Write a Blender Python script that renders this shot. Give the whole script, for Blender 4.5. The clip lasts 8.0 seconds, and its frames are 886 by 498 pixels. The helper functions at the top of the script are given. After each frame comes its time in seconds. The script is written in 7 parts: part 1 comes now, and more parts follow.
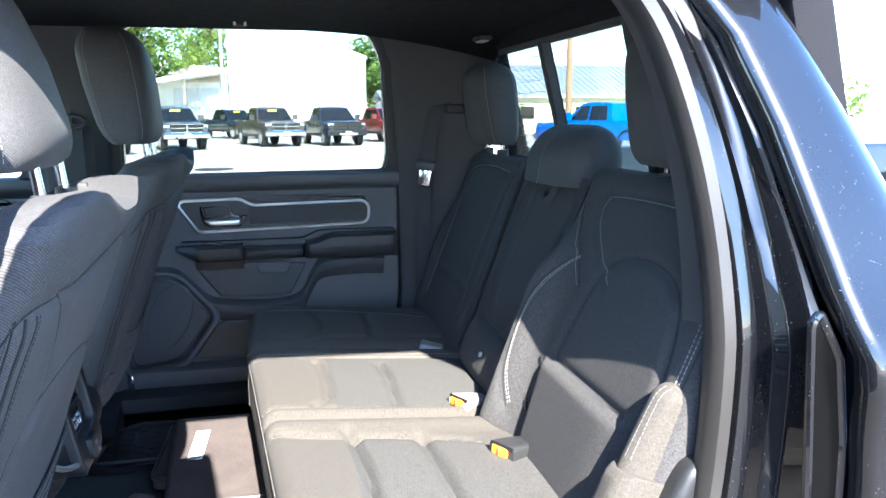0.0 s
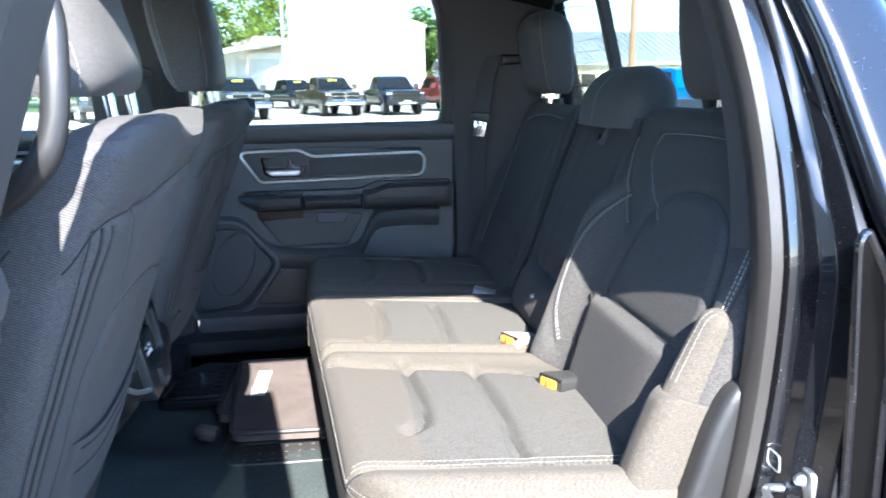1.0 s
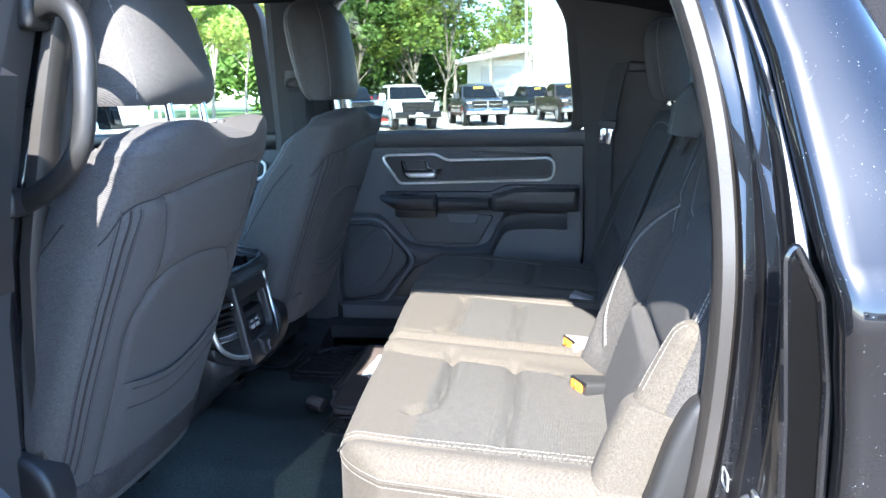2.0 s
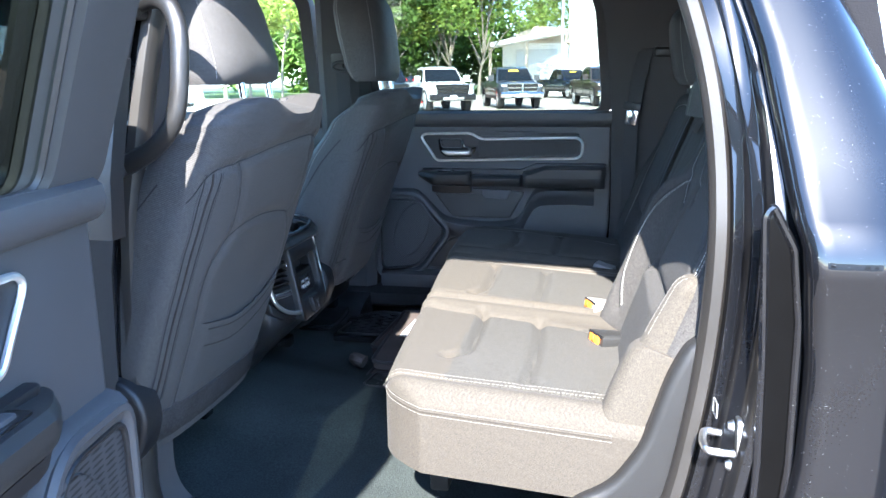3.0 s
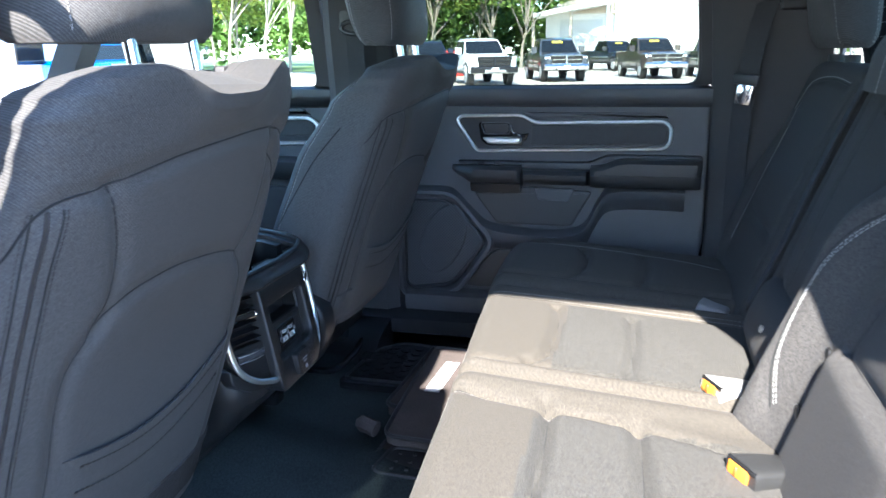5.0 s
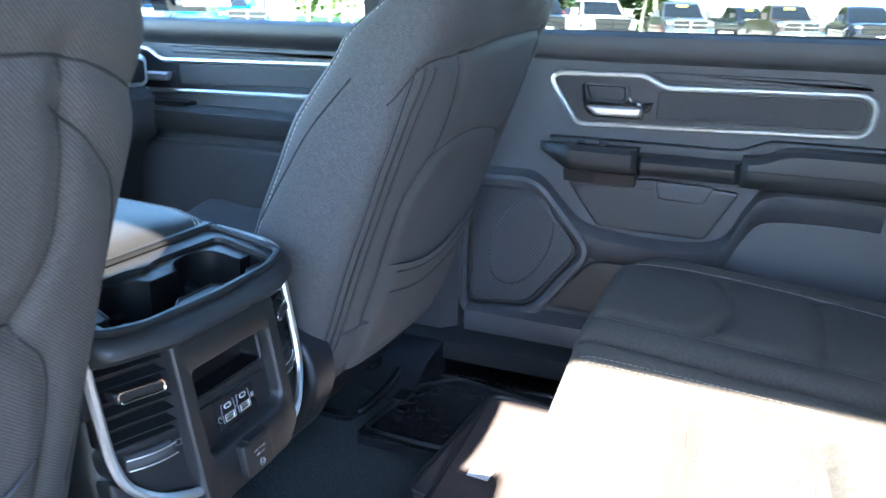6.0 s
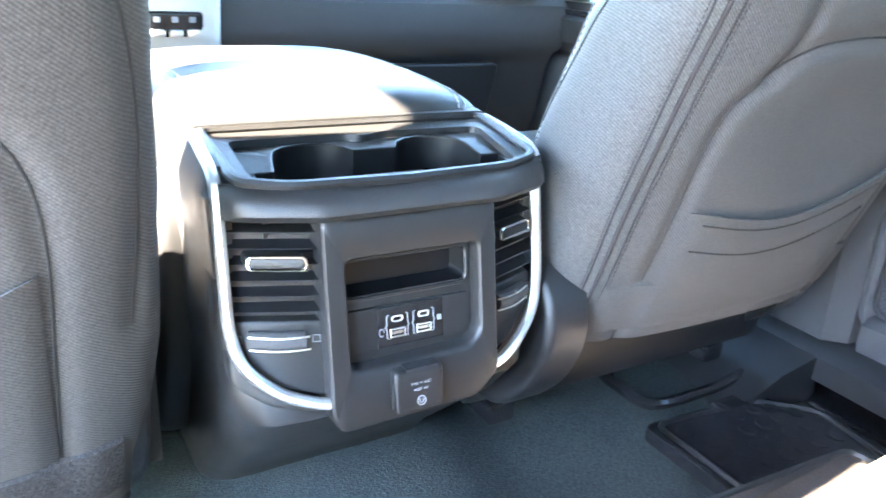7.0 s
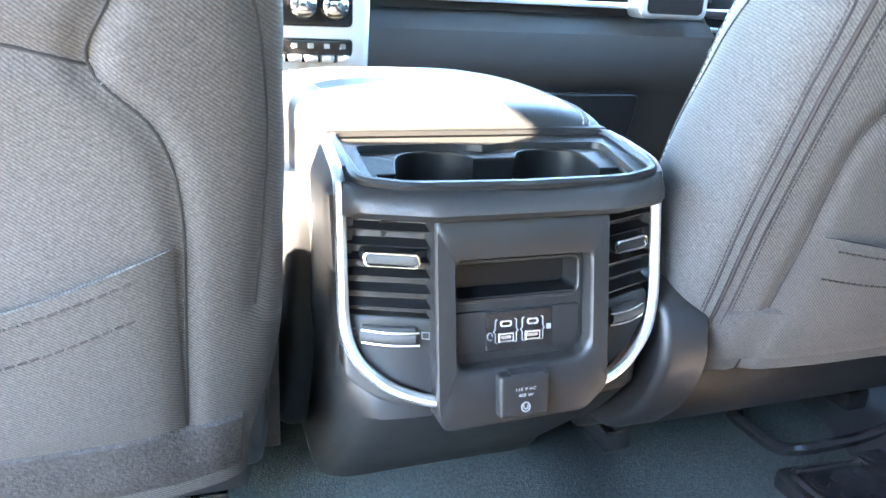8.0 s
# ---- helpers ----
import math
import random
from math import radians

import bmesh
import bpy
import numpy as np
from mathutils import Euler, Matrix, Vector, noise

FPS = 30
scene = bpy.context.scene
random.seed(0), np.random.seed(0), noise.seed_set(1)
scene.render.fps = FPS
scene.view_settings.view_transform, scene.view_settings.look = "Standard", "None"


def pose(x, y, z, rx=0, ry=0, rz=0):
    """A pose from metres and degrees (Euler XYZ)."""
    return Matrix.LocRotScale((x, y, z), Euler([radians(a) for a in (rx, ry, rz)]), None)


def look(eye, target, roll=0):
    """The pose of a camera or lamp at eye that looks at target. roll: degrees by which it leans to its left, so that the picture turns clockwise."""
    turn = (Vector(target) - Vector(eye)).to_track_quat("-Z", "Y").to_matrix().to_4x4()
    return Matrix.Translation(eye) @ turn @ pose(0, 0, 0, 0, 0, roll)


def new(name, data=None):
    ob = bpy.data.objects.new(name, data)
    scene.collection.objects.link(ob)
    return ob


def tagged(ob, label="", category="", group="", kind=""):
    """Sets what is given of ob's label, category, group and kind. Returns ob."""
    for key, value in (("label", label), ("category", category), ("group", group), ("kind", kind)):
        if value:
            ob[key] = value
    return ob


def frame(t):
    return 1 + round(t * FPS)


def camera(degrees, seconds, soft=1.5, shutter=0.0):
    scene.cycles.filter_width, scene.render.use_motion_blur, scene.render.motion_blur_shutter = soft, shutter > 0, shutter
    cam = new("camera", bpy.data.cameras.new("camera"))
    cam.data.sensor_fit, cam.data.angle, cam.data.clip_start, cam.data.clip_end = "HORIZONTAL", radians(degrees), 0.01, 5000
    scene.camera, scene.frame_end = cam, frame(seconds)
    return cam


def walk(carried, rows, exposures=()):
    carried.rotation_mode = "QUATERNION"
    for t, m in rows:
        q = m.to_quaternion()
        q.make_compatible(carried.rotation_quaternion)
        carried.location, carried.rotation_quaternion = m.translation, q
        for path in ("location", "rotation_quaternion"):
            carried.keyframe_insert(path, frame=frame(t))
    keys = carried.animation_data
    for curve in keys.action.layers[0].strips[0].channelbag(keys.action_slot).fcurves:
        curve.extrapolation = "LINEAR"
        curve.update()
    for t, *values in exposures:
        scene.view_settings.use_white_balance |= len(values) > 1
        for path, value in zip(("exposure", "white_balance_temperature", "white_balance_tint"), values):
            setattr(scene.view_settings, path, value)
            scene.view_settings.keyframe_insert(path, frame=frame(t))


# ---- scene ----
cam = camera(59.7, 8.0, 1.5, 0.25)
METRES, EYE, TILT, LEAN, TURN = 2.35, 1.52, -9.9, 0.3, -13.0
ROWS = [
    (0.0, 0.0, 0.0, 0.0, -0.0, 0.0, 0.0),
    (0.5, 0.0006, -0.0088, -0.011, -0.83, -0.03, 0.26),
    (1.0, 0.0053, -0.0139, -0.0258, 4.32, -2.19, -0.3),
    (1.5, 0.0793, -0.0102, -0.022, 14.77, -1.61, -1.17),
    (2.0, 0.1574, -0.0189, -0.0259, 21.76, -2.25, -2.93),
    (3.5, 0.1886, -0.1048, -0.041, 24.28, -4.19, -3.72),
    (4.0, 0.1657, -0.0533, -0.0361, 24.64, -4.67, -3.67),
    (4.5, 0.1269, 0.0434, -0.0226, 26.24, -5.3, -3.79),
    (6.0, -0.0269, 0.384, 0.0078, 35.04, -9.36, -7.33),
    (6.5, -0.0469, 0.4858, -0.0051, 54.23, -16.02, -12.36),
    (7.0, -0.0403, 0.5296, -0.0158, 72.38, -18.69, -13.17),
    (7.5, -0.0279, 0.5413, -0.022, 81.38, -18.83, -12.67),
    (8.0, -0.0277, 0.541, -0.0238, 83.69, -18.23, -12.79),
]
EXPOSURES = [(0.0, 3.27, 5300, 10), (4.7, 3.22, 5350, 10), (5.8, 3.92, 5400, 10), (6.5, 5.6, 6150, 10), (7.0, 6.22, 6500, 10), (8.0, 6.18, 6550, 10)]
walk(cam, [(t, pose(0.396, -1.522, EYE, TILT, LEAN, TURN) @ pose(METRES * x, METRES * y, METRES * z, 90 + pitch, roll, yaw)) for t, x, y, z, yaw, pitch, roll in ROWS], EXPOSURES)

# world: x to the truck's tail, y to its right side, z up; the cab's centre line is y = 0
SUN = Vector((0.05, -0.775, 0.618)).normalized()
world = bpy.data.worlds.new("world")
scene.world = world
world.use_nodes = True
wn = world.node_tree.nodes
sky = wn.new("ShaderNodeTexSky")
sky.sky_type = "NISHITA"
sky.sun_disc = False
sky.sun_elevation = math.asin(SUN.z)
sky.sun_rotation = math.atan2(SUN.x, SUN.y)
sky.air_density, sky.dust_density, sky.ozone_density = 1.0, 0.3, 2.0
world.node_tree.links.new(sky.outputs[0], wn["Background"].inputs[0])
wn["Background"].inputs[1].default_value = 0.15
sun_data = bpy.data.lights.new("sun", "SUN")
sun_data.energy, sun_data.angle, sun_data.color = 5.0, radians(0.55), (1.0, 0.86, 0.68)
sun = new("sun", sun_data)
sun.matrix_world = look(SUN * 50, (0, 0, 0))


# ---- materials ----
def surface(name, base, rough, metal=0.0, grain=0.0, scale=60.0, vary=0.12, bump=0.0, bump_scale=400.0, coat=0.0, sheen=0.0, spread=None, stretch=(1, 1, 1), each=0.0, spec=0.5):
    """A Principled surface with colour variation at two scales, roughness variation and fine relief."""
    m = bpy.data.materials.new(name)
    m.use_nodes = True
    t = m.node_tree
    n, link = t.nodes, t.links.new
    b = n["Principled BSDF"]
    b.inputs["Metallic"].default_value = metal
    b.inputs["Specular IOR Level"].default_value = spec
    b.inputs["Coat Weight"].default_value = coat
    b.inputs["Coat Roughness"].default_value = 0.03
    b.inputs["Sheen Weight"].default_value = sheen
    b.inputs["Sheen Roughness"].default_value = 0.5
    co = n.new("ShaderNodeTexCoord")
    mp = n.new("ShaderNodeMapping")
    mp.inputs["Scale"].default_value = stretch
    link(co.outputs["Object"], mp.inputs[0])
    big = n.new("ShaderNodeTexNoise")
    big.inputs["Scale"].default_value = spread or scale / 12
    big.inputs["Detail"].default_value = 4
    fine = n.new("ShaderNodeTexNoise")
    fine.inputs["Scale"].default_value = scale
    fine.inputs["Detail"].default_value = 3
    link(mp.outputs[0], big.inputs[0])
    link(mp.outputs[0], fine.inputs[0])
    add = n.new("ShaderNodeMath")
    add.operation = "MULTIPLY_ADD"
    link(fine.outputs[0], add.inputs[0])
    add.inputs[1].default_value = 0.5 + grain
    link(big.outputs[0], add.inputs[2])
    ramp = n.new("ShaderNodeMapRange")
    ramp.inputs[1].default_value, ramp.inputs[2].default_value = 0.35, 1.15 + grain
    ramp.inputs[3].default_value, ramp.inputs[4].default_value = 1 - vary, 1 + vary
    link(add.outputs[0], ramp.inputs[0])
    mul = n.new("ShaderNodeVectorMath")
    mul.operation = "SCALE"
    mul.inputs[0].default_value = base
    if each:
        info = n.new("ShaderNodeObjectInfo")
        er = n.new("ShaderNodeMapRange")
        er.inputs[3].default_value, er.inputs[4].default_value = 1 - each, 1 + each
        link(info.outputs["Random"], er.inputs[0])
        em = n.new("ShaderNodeMath")
        em.operation = "MULTIPLY"
        link(er.outputs[0], em.inputs[0])
        link(ramp.outputs[0], em.inputs[1])
        link(em.outputs[0], mul.inputs["Scale"])
    else:
        link(ramp.outputs[0], mul.inputs["Scale"])
    link(mul.outputs[0], b.inputs["Base Color"])
    rr = n.new("ShaderNodeMapRange")
    rr.inputs[1].default_value, rr.inputs[2].default_value = 0.3, 0.7
    rr.inputs[3].default_value, rr.inputs[4].default_value = max(0.02, rough * 0.88), min(1, rough * 1.12)
    link(big.outputs[0], rr.inputs[0])
    link(rr.outputs[0], b.inputs["Roughness"])
    if bump:
        bn = n.new("ShaderNodeTexNoise")
        bn.inputs["Scale"].default_value = bump_scale
        bn.inputs["Detail"].default_value = 2
        link(mp.outputs[0], bn.inputs[0])
        bp = n.new("ShaderNodeBump")
        bp.inputs["Strength"].default_value = bump
        bp.inputs["Distance"].default_value = 0.002
        link(bn.outputs[0], bp.inputs["Height"])
        link(bp.outputs[0], b.inputs["Normal"])
    return m


def weave(name, base, rough, scale, strength, sheen=0.3, tonal=0.12, mottle=1.0, twill=False):
    """Woven cloth: fine ribs across a noisy ground."""
    m = surface(name, base, rough, scale=560, spread=230, vary=mottle, grain=1.2, sheen=sheen, spec=0.18)
    t = m.node_tree
    n, link = t.nodes, t.links.new
    co = n.new("ShaderNodeTexCoord")
    waves = []
    for flip, k in ((1, 1.0), (1 if twill else -1, 1.0 if twill else 1.1)):
        w = n.new("ShaderNodeTexWave")
        w.wave_type, w.bands_direction = "BANDS", "DIAGONAL"
        turn = n.new("ShaderNodeMapping")
        turn.inputs["Scale"].default_value = (0.35, flip, 1)
        link(co.outputs["Object"], turn.inputs[0])
        w.inputs["Scale"].default_value = scale * k
        w.inputs["Distortion"].default_value = 0.6
        w.inputs["Detail"].default_value = 1
        link(turn.outputs[0], w.inputs[0])
        waves.append(w)
    mx = n.new("ShaderNodeMath")
    mx.operation = "ADD"
    link(waves[0].outputs[1], mx.inputs[0])
    link(waves[1].outputs[1], mx.inputs[1])
    bp = n.new("ShaderNodeBump")
    bp.inputs["Strength"].default_value = strength
    bp.inputs["Distance"].default_value = 0.0009
    link(mx.outputs[0], bp.inputs["Height"])
    b = n["Principled BSDF"]
    link(bp.outputs[0], b.inputs["Normal"])
    tone = n.new("ShaderNodeMapRange")
    tone.inputs[1].default_value, tone.inputs[2].default_value = 0.0, 2.0
    tone.inputs[3].default_value, tone.inputs[4].default_value = 1 - tonal, 1 + tonal
    link(mx.outputs[0], tone.inputs[0])
    sc = n.new("ShaderNodeVectorMath")
    sc.operation = "SCALE"
    link(b.inputs["Base Color"].links[0].from_socket, sc.inputs[0])
    link(tone.outputs[0], sc.inputs["Scale"])
    link(sc.outputs[0], b.inputs["Base Color"])
    return m


def glass(name, tint, rough=0.0):
    """A clear pane: mostly see-through, with a Fresnel mirror on top."""
    m = bpy.data.materials.new(name)
    m.use_nodes = True
    t = m.node_tree
    n, link = t.nodes, t.links.new
    n.remove(n["Principled BSDF"])
    tr = n.new("ShaderNodeBsdfTransparent")
    tr.inputs[0].default_value = (*tint, 1)
    gl = n.new("ShaderNodeBsdfGlossy")
    gl.inputs["Roughness"].default_value = rough
    lw = n.new("ShaderNodeLayerWeight")
    lw.inputs[0].default_value = 0.5
    pw = n.new("ShaderNodeMath")
    pw.operation = "POWER"
    pw.inputs[1].default_value = 5.0
    link(lw.outputs["Facing"], pw.inputs[0])
    fr = n.new("ShaderNodeMath")
    fr.operation = "MULTIPLY_ADD"
    fr.inputs[1].default_value, fr.inputs[2].default_value = 0.9, 0.04
    link(pw.outputs[0], fr.inputs[0])
    mix = n.new("ShaderNodeMixShader")
    link(fr.outputs[0], mix.inputs[0])
    link(tr.outputs[0], mix.inputs[1])
    link(gl.outputs[0], mix.inputs[2])
    link(mix.outputs[0], n["Material Output"].inputs[0])
    return m


def flake_paint(name, base):
    """Black metallic car paint with sparse bright flakes and road dust under a clear coat."""
    m = surface(name, base, 0.32, metal=0.0, scale=300, spread=3, vary=0.3, coat=1.0)
    t = m.node_tree
    n, link = t.nodes, t.links.new
    b = n["Principled BSDF"]
    co = n.new("ShaderNodeTexCoord")
    v = n.new("ShaderNodeTexVoronoi")
    v.inputs["Scale"].default_value = 430
    link(co.outputs["Object"], v.inputs[0])
    near = n.new("ShaderNodeMath")
    near.operation = "LESS_THAN"
    near.inputs[1].default_value = 0.14
    link(v.outputs["Distance"], near.inputs[0])
    sep = n.new("ShaderNodeSeparateColor")
    link(v.outputs["Color"], sep.inputs[0])
    rare = n.new("ShaderNodeMath")
    rare.operation = "GREATER_THAN"
    rare.inputs[1].default_value = 0.92
    link(sep.outputs[0], rare.inputs[0])
    both = n.new("ShaderNodeMath")
    both.operation = "MULTIPLY"
    link(near.outputs[0], both.inputs[0])
    link(rare.outputs[0], both.inputs[1])
    old = b.inputs["Base Color"].links[0].from_socket
    mix = n.new("ShaderNodeMix")
    mix.data_type = "RGBA"
    link(both.outputs[0], mix.inputs[0])
    link(old, mix.inputs[6])
    mix.inputs[7].default_value = (0.34, 0.36, 0.40, 1)
    link(mix.outputs[2], b.inputs["Base Color"])
    b.inputs["Specular IOR Level"].default_value = 0.12
    b.inputs["Coat IOR"].default_value = 1.52
    return m


def dotted(name, base, hole, scale):
    """A moulded grille: rows of small dark holes in plastic."""
    m = surface(name, base, 0.55, scale=200, bump=0.1)
    t = m.node_tree
    n, link = t.nodes, t.links.new
    b = n["Principled BSDF"]
    co = n.new("ShaderNodeTexCoord")
    v = n.new("ShaderNodeTexVoronoi")
    v.inputs["Scale"].default_value = scale
    v.inputs["Randomness"].default_value = 0.0
    mp = n.new("ShaderNodeMapping")
    mp.inputs["Rotation"].default_value = (radians(90), 0, radians(45))
    v.voronoi_dimensions = "2D"
    link(co.outputs["Object"], mp.inputs[0])
    link(mp.outputs[0], v.inputs[0])
    lt = n.new("ShaderNodeMath")
    lt.operation = "LESS_THAN"
    lt.inputs[1].default_value = 0.3
    link(v.outputs["Distance"], lt.inputs[0])
    old = b.inputs["Base Color"].links[0].from_socket
    mix = n.new("ShaderNodeMix")
    mix.data_type = "RGBA"
    link(lt.outputs[0], mix.inputs[0])
    link(old, mix.inputs[6])
    mix.inputs[7].default_value = (*hole, 1)
    link(mix.outputs[2], b.inputs["Base Color"])
    return m


CLOTH = weave("cloth", (0.063, 0.0555, 0.045), 0.85, 260, 0.22, 0.03, 0.14, 0.8)
CLOTH_INSERT = weave("cloth_insert", (0.051, 0.0475, 0.041), 0.85, 230, 0.55, 0.03, 0.24, 1.4)
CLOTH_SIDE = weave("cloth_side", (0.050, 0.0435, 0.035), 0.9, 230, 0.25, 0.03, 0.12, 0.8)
# the cushion's cloth again, its colour lowered to deepen the backrests' shade
CLOTH_BACK_SHADED = weave("cloth_backrest_shaded", (0.050, 0.047, 0.044), 0.85, 230, 0.25, 0.03, 0.14, 1.1)
CLOTH_FRONT = weave("cloth_back", (0.060, 0.0575, 0.056), 0.62, 185, 0.2, 0.03, 0.24, 0.7, True)
VINYL = surface("vinyl", (0.026, 0.0255, 0.0255), 0.42, scale=500, spread=7, vary=0.15, bump=0.25, bump_scale=900)
PLASTIC = surface("plastic", (0.058, 0.058, 0.061), 0.45, scale=600, spread=6, vary=0.14, bump=0.3, bump_scale=1400)
PLASTIC_DARK = surface("plastic_dark", (0.013, 0.013, 0.014), 0.4, scale=600, spread=6, vary=0.2, bump=0.2, bump_scale=1400)
CONSOLE = surface("console_plastic", (0.015, 0.0148, 0.0148), 0.38, scale=600, spread=6, vary=0.14, bump=0.25, bump_scale=1400)
PLASTIC_GLOSS = surface("plastic_gloss", (0.012, 0.012, 0.013), 0.16, scale=200, spread=5, vary=0.2)
RUBBER = surface("rubber", (0.03, 0.029, 0.028), 0.45, scale=300, spread=8, vary=0.25, bump=0.15)
SEAL = surface("seal", (0.022, 0.020, 0.018), 0.4, scale=300, spread=8, vary=0.2, bump=0.1)
CARPET = surface("carpet", (0.042, 0.050, 0.049), 0.95, scale=260, spread=9, vary=0.95, grain=1.8, bump=1.0, bump_scale=420, spec=0.08)
FLAP_CARPET = surface("flap_carpet", (0.043, 0.041, 0.041), 0.95, scale=240, spread=20, vary=0.8, grain=1.2, bump=0.8, bump_scale=300, spec=0.1)
# near-black that paints the shade in the door-gap channel
GAP_SHADE = surface("gap_shade_black", (0.0016, 0.0016, 0.0017), 0.22, scale=300, vary=0.2)
GAP_SHADE.node_tree.nodes["Principled BSDF"].inputs["Specular IOR Level"].default_value = 0.12
# near-black for vent, slot and cup recesses, darker than the console around them
RECESS_BLACK = surface("recess_black", (0.004, 0.004, 0.0045), 0.35, scale=300, vary=0.2)
MAT_CARPET = surface("mat_carpet", (0.085, 0.07, 0.063), 0.95, scale=300, spread=14, vary=0.6, grain=0.9, bump=0.6, bump_scale=700, spec=0.1)
HEADLINER = surface("headliner", (0.012, 0.012, 0.014), 0.95, scale=500, vary=0.15, bump=0.3, spec=0.15)
PILLAR = surface("pillar", (0.045, 0.043, 0.043), 0.7, scale=500, spread=5, vary=0.12, bump=0.25, bump_scale=1200)
CHROME = surface("chrome", (0.78, 0.78, 0.78), 0.12, metal=1.0, scale=200, vary=0.05)
SATIN = surface("satin_silver", (0.88, 0.87, 0.84), 0.44, metal=1.0, scale=300, vary=0.08)
STEEL = surface("zinc_steel", (0.75, 0.75, 0.74), 0.3, metal=1.0, scale=120, vary=0.15, bump=0.1)
THREAD = surface("thread", (0.27, 0.265, 0.25), 0.8, scale=900, vary=0.2)
THREAD_SOFT = surface("thread_soft", (0.17, 0.16, 0.145), 0.8, scale=900, vary=0.2)
THREAD_DARK = surface("thread_dark", (0.018, 0.015, 0.014), 0.8, scale=900, vary=0.2)
ORANGE = surface("buckle_button", (0.85, 0.26, 0.02), 0.35, scale=300, vary=0.08)
BUCKLE_GREY = surface("buckle_shell", (0.026, 0.026, 0.026), 0.45, scale=400, vary=0.15, bump=0.2)
SEAM_SHADE = surface("seam_shadow_cord", (0.012, 0.012, 0.012), 0.9, scale=500, vary=0.1)
WEBBING = surface("belt_webbing", (0.035, 0.035, 0.037), 0.7, scale=900, vary=0.2, bump=0.6, bump_scale=1500, stretch=(1, 1, 3))
WHITE_INK = surface("white_print", (0.24, 0.24, 0.24), 0.6, scale=300, vary=0.05)
LABEL = surface("paper_label", (0.82, 0.82, 0.84), 0.5, scale=200, vary=0.06)
PAINT = flake_paint("truck_paint", (0.0042, 0.0045, 0.0056))
GRILLE = dotted("speaker_mesh", (0.045, 0.045, 0.047), (0.006, 0.006, 0.007), 165)
WINDOW = glass("window_glass", (0.86, 0.93, 0.9))
WINDOW_REAR = glass("rear_privacy_glass", (0.54, 0.58, 0.555))
WINDOW_DARK = glass("privacy_glass", (0.26, 0.29, 0.275))


# ---- geometry helpers ----
def thing(name, label, category, group="", kind="", at=(0, 0, 0)):
    ob = new(name)
    ob.location = at
    ob.empty_display_size = 0.05
    return tagged(ob, label, category, group, kind)


def part(name, bm, material, parent, label="", smooth=True, angle=40, kind=""):
    """Links a bmesh, given in world metres, as one mesh object under a thing or a part."""
    me = bpy.data.meshes.new(name)
    bmesh.ops.recalc_face_normals(bm, faces=bm.faces)
    if smooth:
        for f in bm.faces:
            f.smooth = True
        for e in bm.edges:
            if len(e.link_faces) == 2 and e.calc_face_angle(0) > radians(angle):
                e.smooth = False
    bm.to_mesh(me)
    bm.free()
    me.materials.append(material)
    ob = new(name, me)
    if parent is not None:
        ob.parent = parent
        ob.matrix_parent_inverse = Matrix.Translation(-parent.location)
    return tagged(ob, label, kind=kind)


def alone(name, bm, material, label, category, kind="", group="", smooth=True, angle=40):
    return tagged(part(name, bm, material, None, smooth=smooth, angle=angle), label, category, group, kind)


def add_box(bm, c, s, bevel=0.0, seg=2, m=None):
    """A box of size s round c, with rounded edges."""
    made = bmesh.ops.create_cube(bm, size=1.0)["verts"]
    bmesh.ops.scale(bm, vec=s, verts=made)
    if bevel:
        edges = list({e for v in made for e in v.link_edges})
        got = bmesh.ops.bevel(bm, geom=edges, offset=bevel, segments=seg, affect="EDGES", profile=0.6)
        made = list({v for f in got["faces"] for v in f.verts} | {v for v in made if v.is_valid})
    bmesh.ops.transform(bm, matrix=Matrix.Translation(c) @ (m or Matrix()), verts=made)
    return made


def box(c, s, bevel=0.0, seg=2, m=None):
    bm = bmesh.new()
    add_box(bm, c, s, bevel, seg, m)
    return bm


def smooth_path(points, closed=False, steps=6):
    """Catmull-Rom through the points."""
    p = [Vector(q) for q in points]
    n, out = len(p), []
    for i in range(n if closed else n - 1):
        a, b, c, d = (p[(i + k) % n] if closed else p[min(max(i + k, 0), n - 1)] for k in (-1, 0, 1, 2))
        for s in range(steps):
            t = s / steps
            out.append(0.5 * ((2 * b) + (c - a) * t + (2 * a - 5 * b + 4 * c - d) * t * t + (3 * b - a - 3 * c + d) * t ** 3))
    if not closed:
        out.append(p[-1])
    return out


def round_poly(points, r, steps=5):
    """A polygon in 2D or 3D with its corners rounded by about r."""
    out, n = [], len(points)
    for i in range(n):
        a, b, c = Vector(points[i - 1]), Vector(points[i]), Vector(points[(i + 1) % n])
        k1, k2 = min(r, (a - b).length * 0.45), min(r, (c - b).length * 0.45)
        s, e = b + (a - b).normalized() * k1, b + (c - b).normalized() * k2
        for j in range(steps + 1):
            t = j / steps
            out.append((1 - t) ** 2 * s + 2 * t * (1 - t) * b + t * t * e)
    return out


def add_loft(bm, sections, ring=True, caps=True, closed=False):
    rows = [[bm.verts.new(p) for p in s] for s in sections]
    n = len(rows[0])
    for i in range(len(rows) if closed else len(rows) - 1):
        a, b = rows[i], rows[(i + 1) % len(rows)]
        for j in range(n if ring else n - 1):
            bm.faces.new((a[j], a[(j + 1) % n], b[(j + 1) % n], b[j]))
    if caps and ring and not closed:
        bm.faces.new(rows[0][::-1])
        bm.faces.new(rows[-1])
    return rows


def loft(sections, ring=True, caps=True, closed=False):
    bm = bmesh.new()
    add_loft(bm, sections, ring, caps, closed)
    return bm


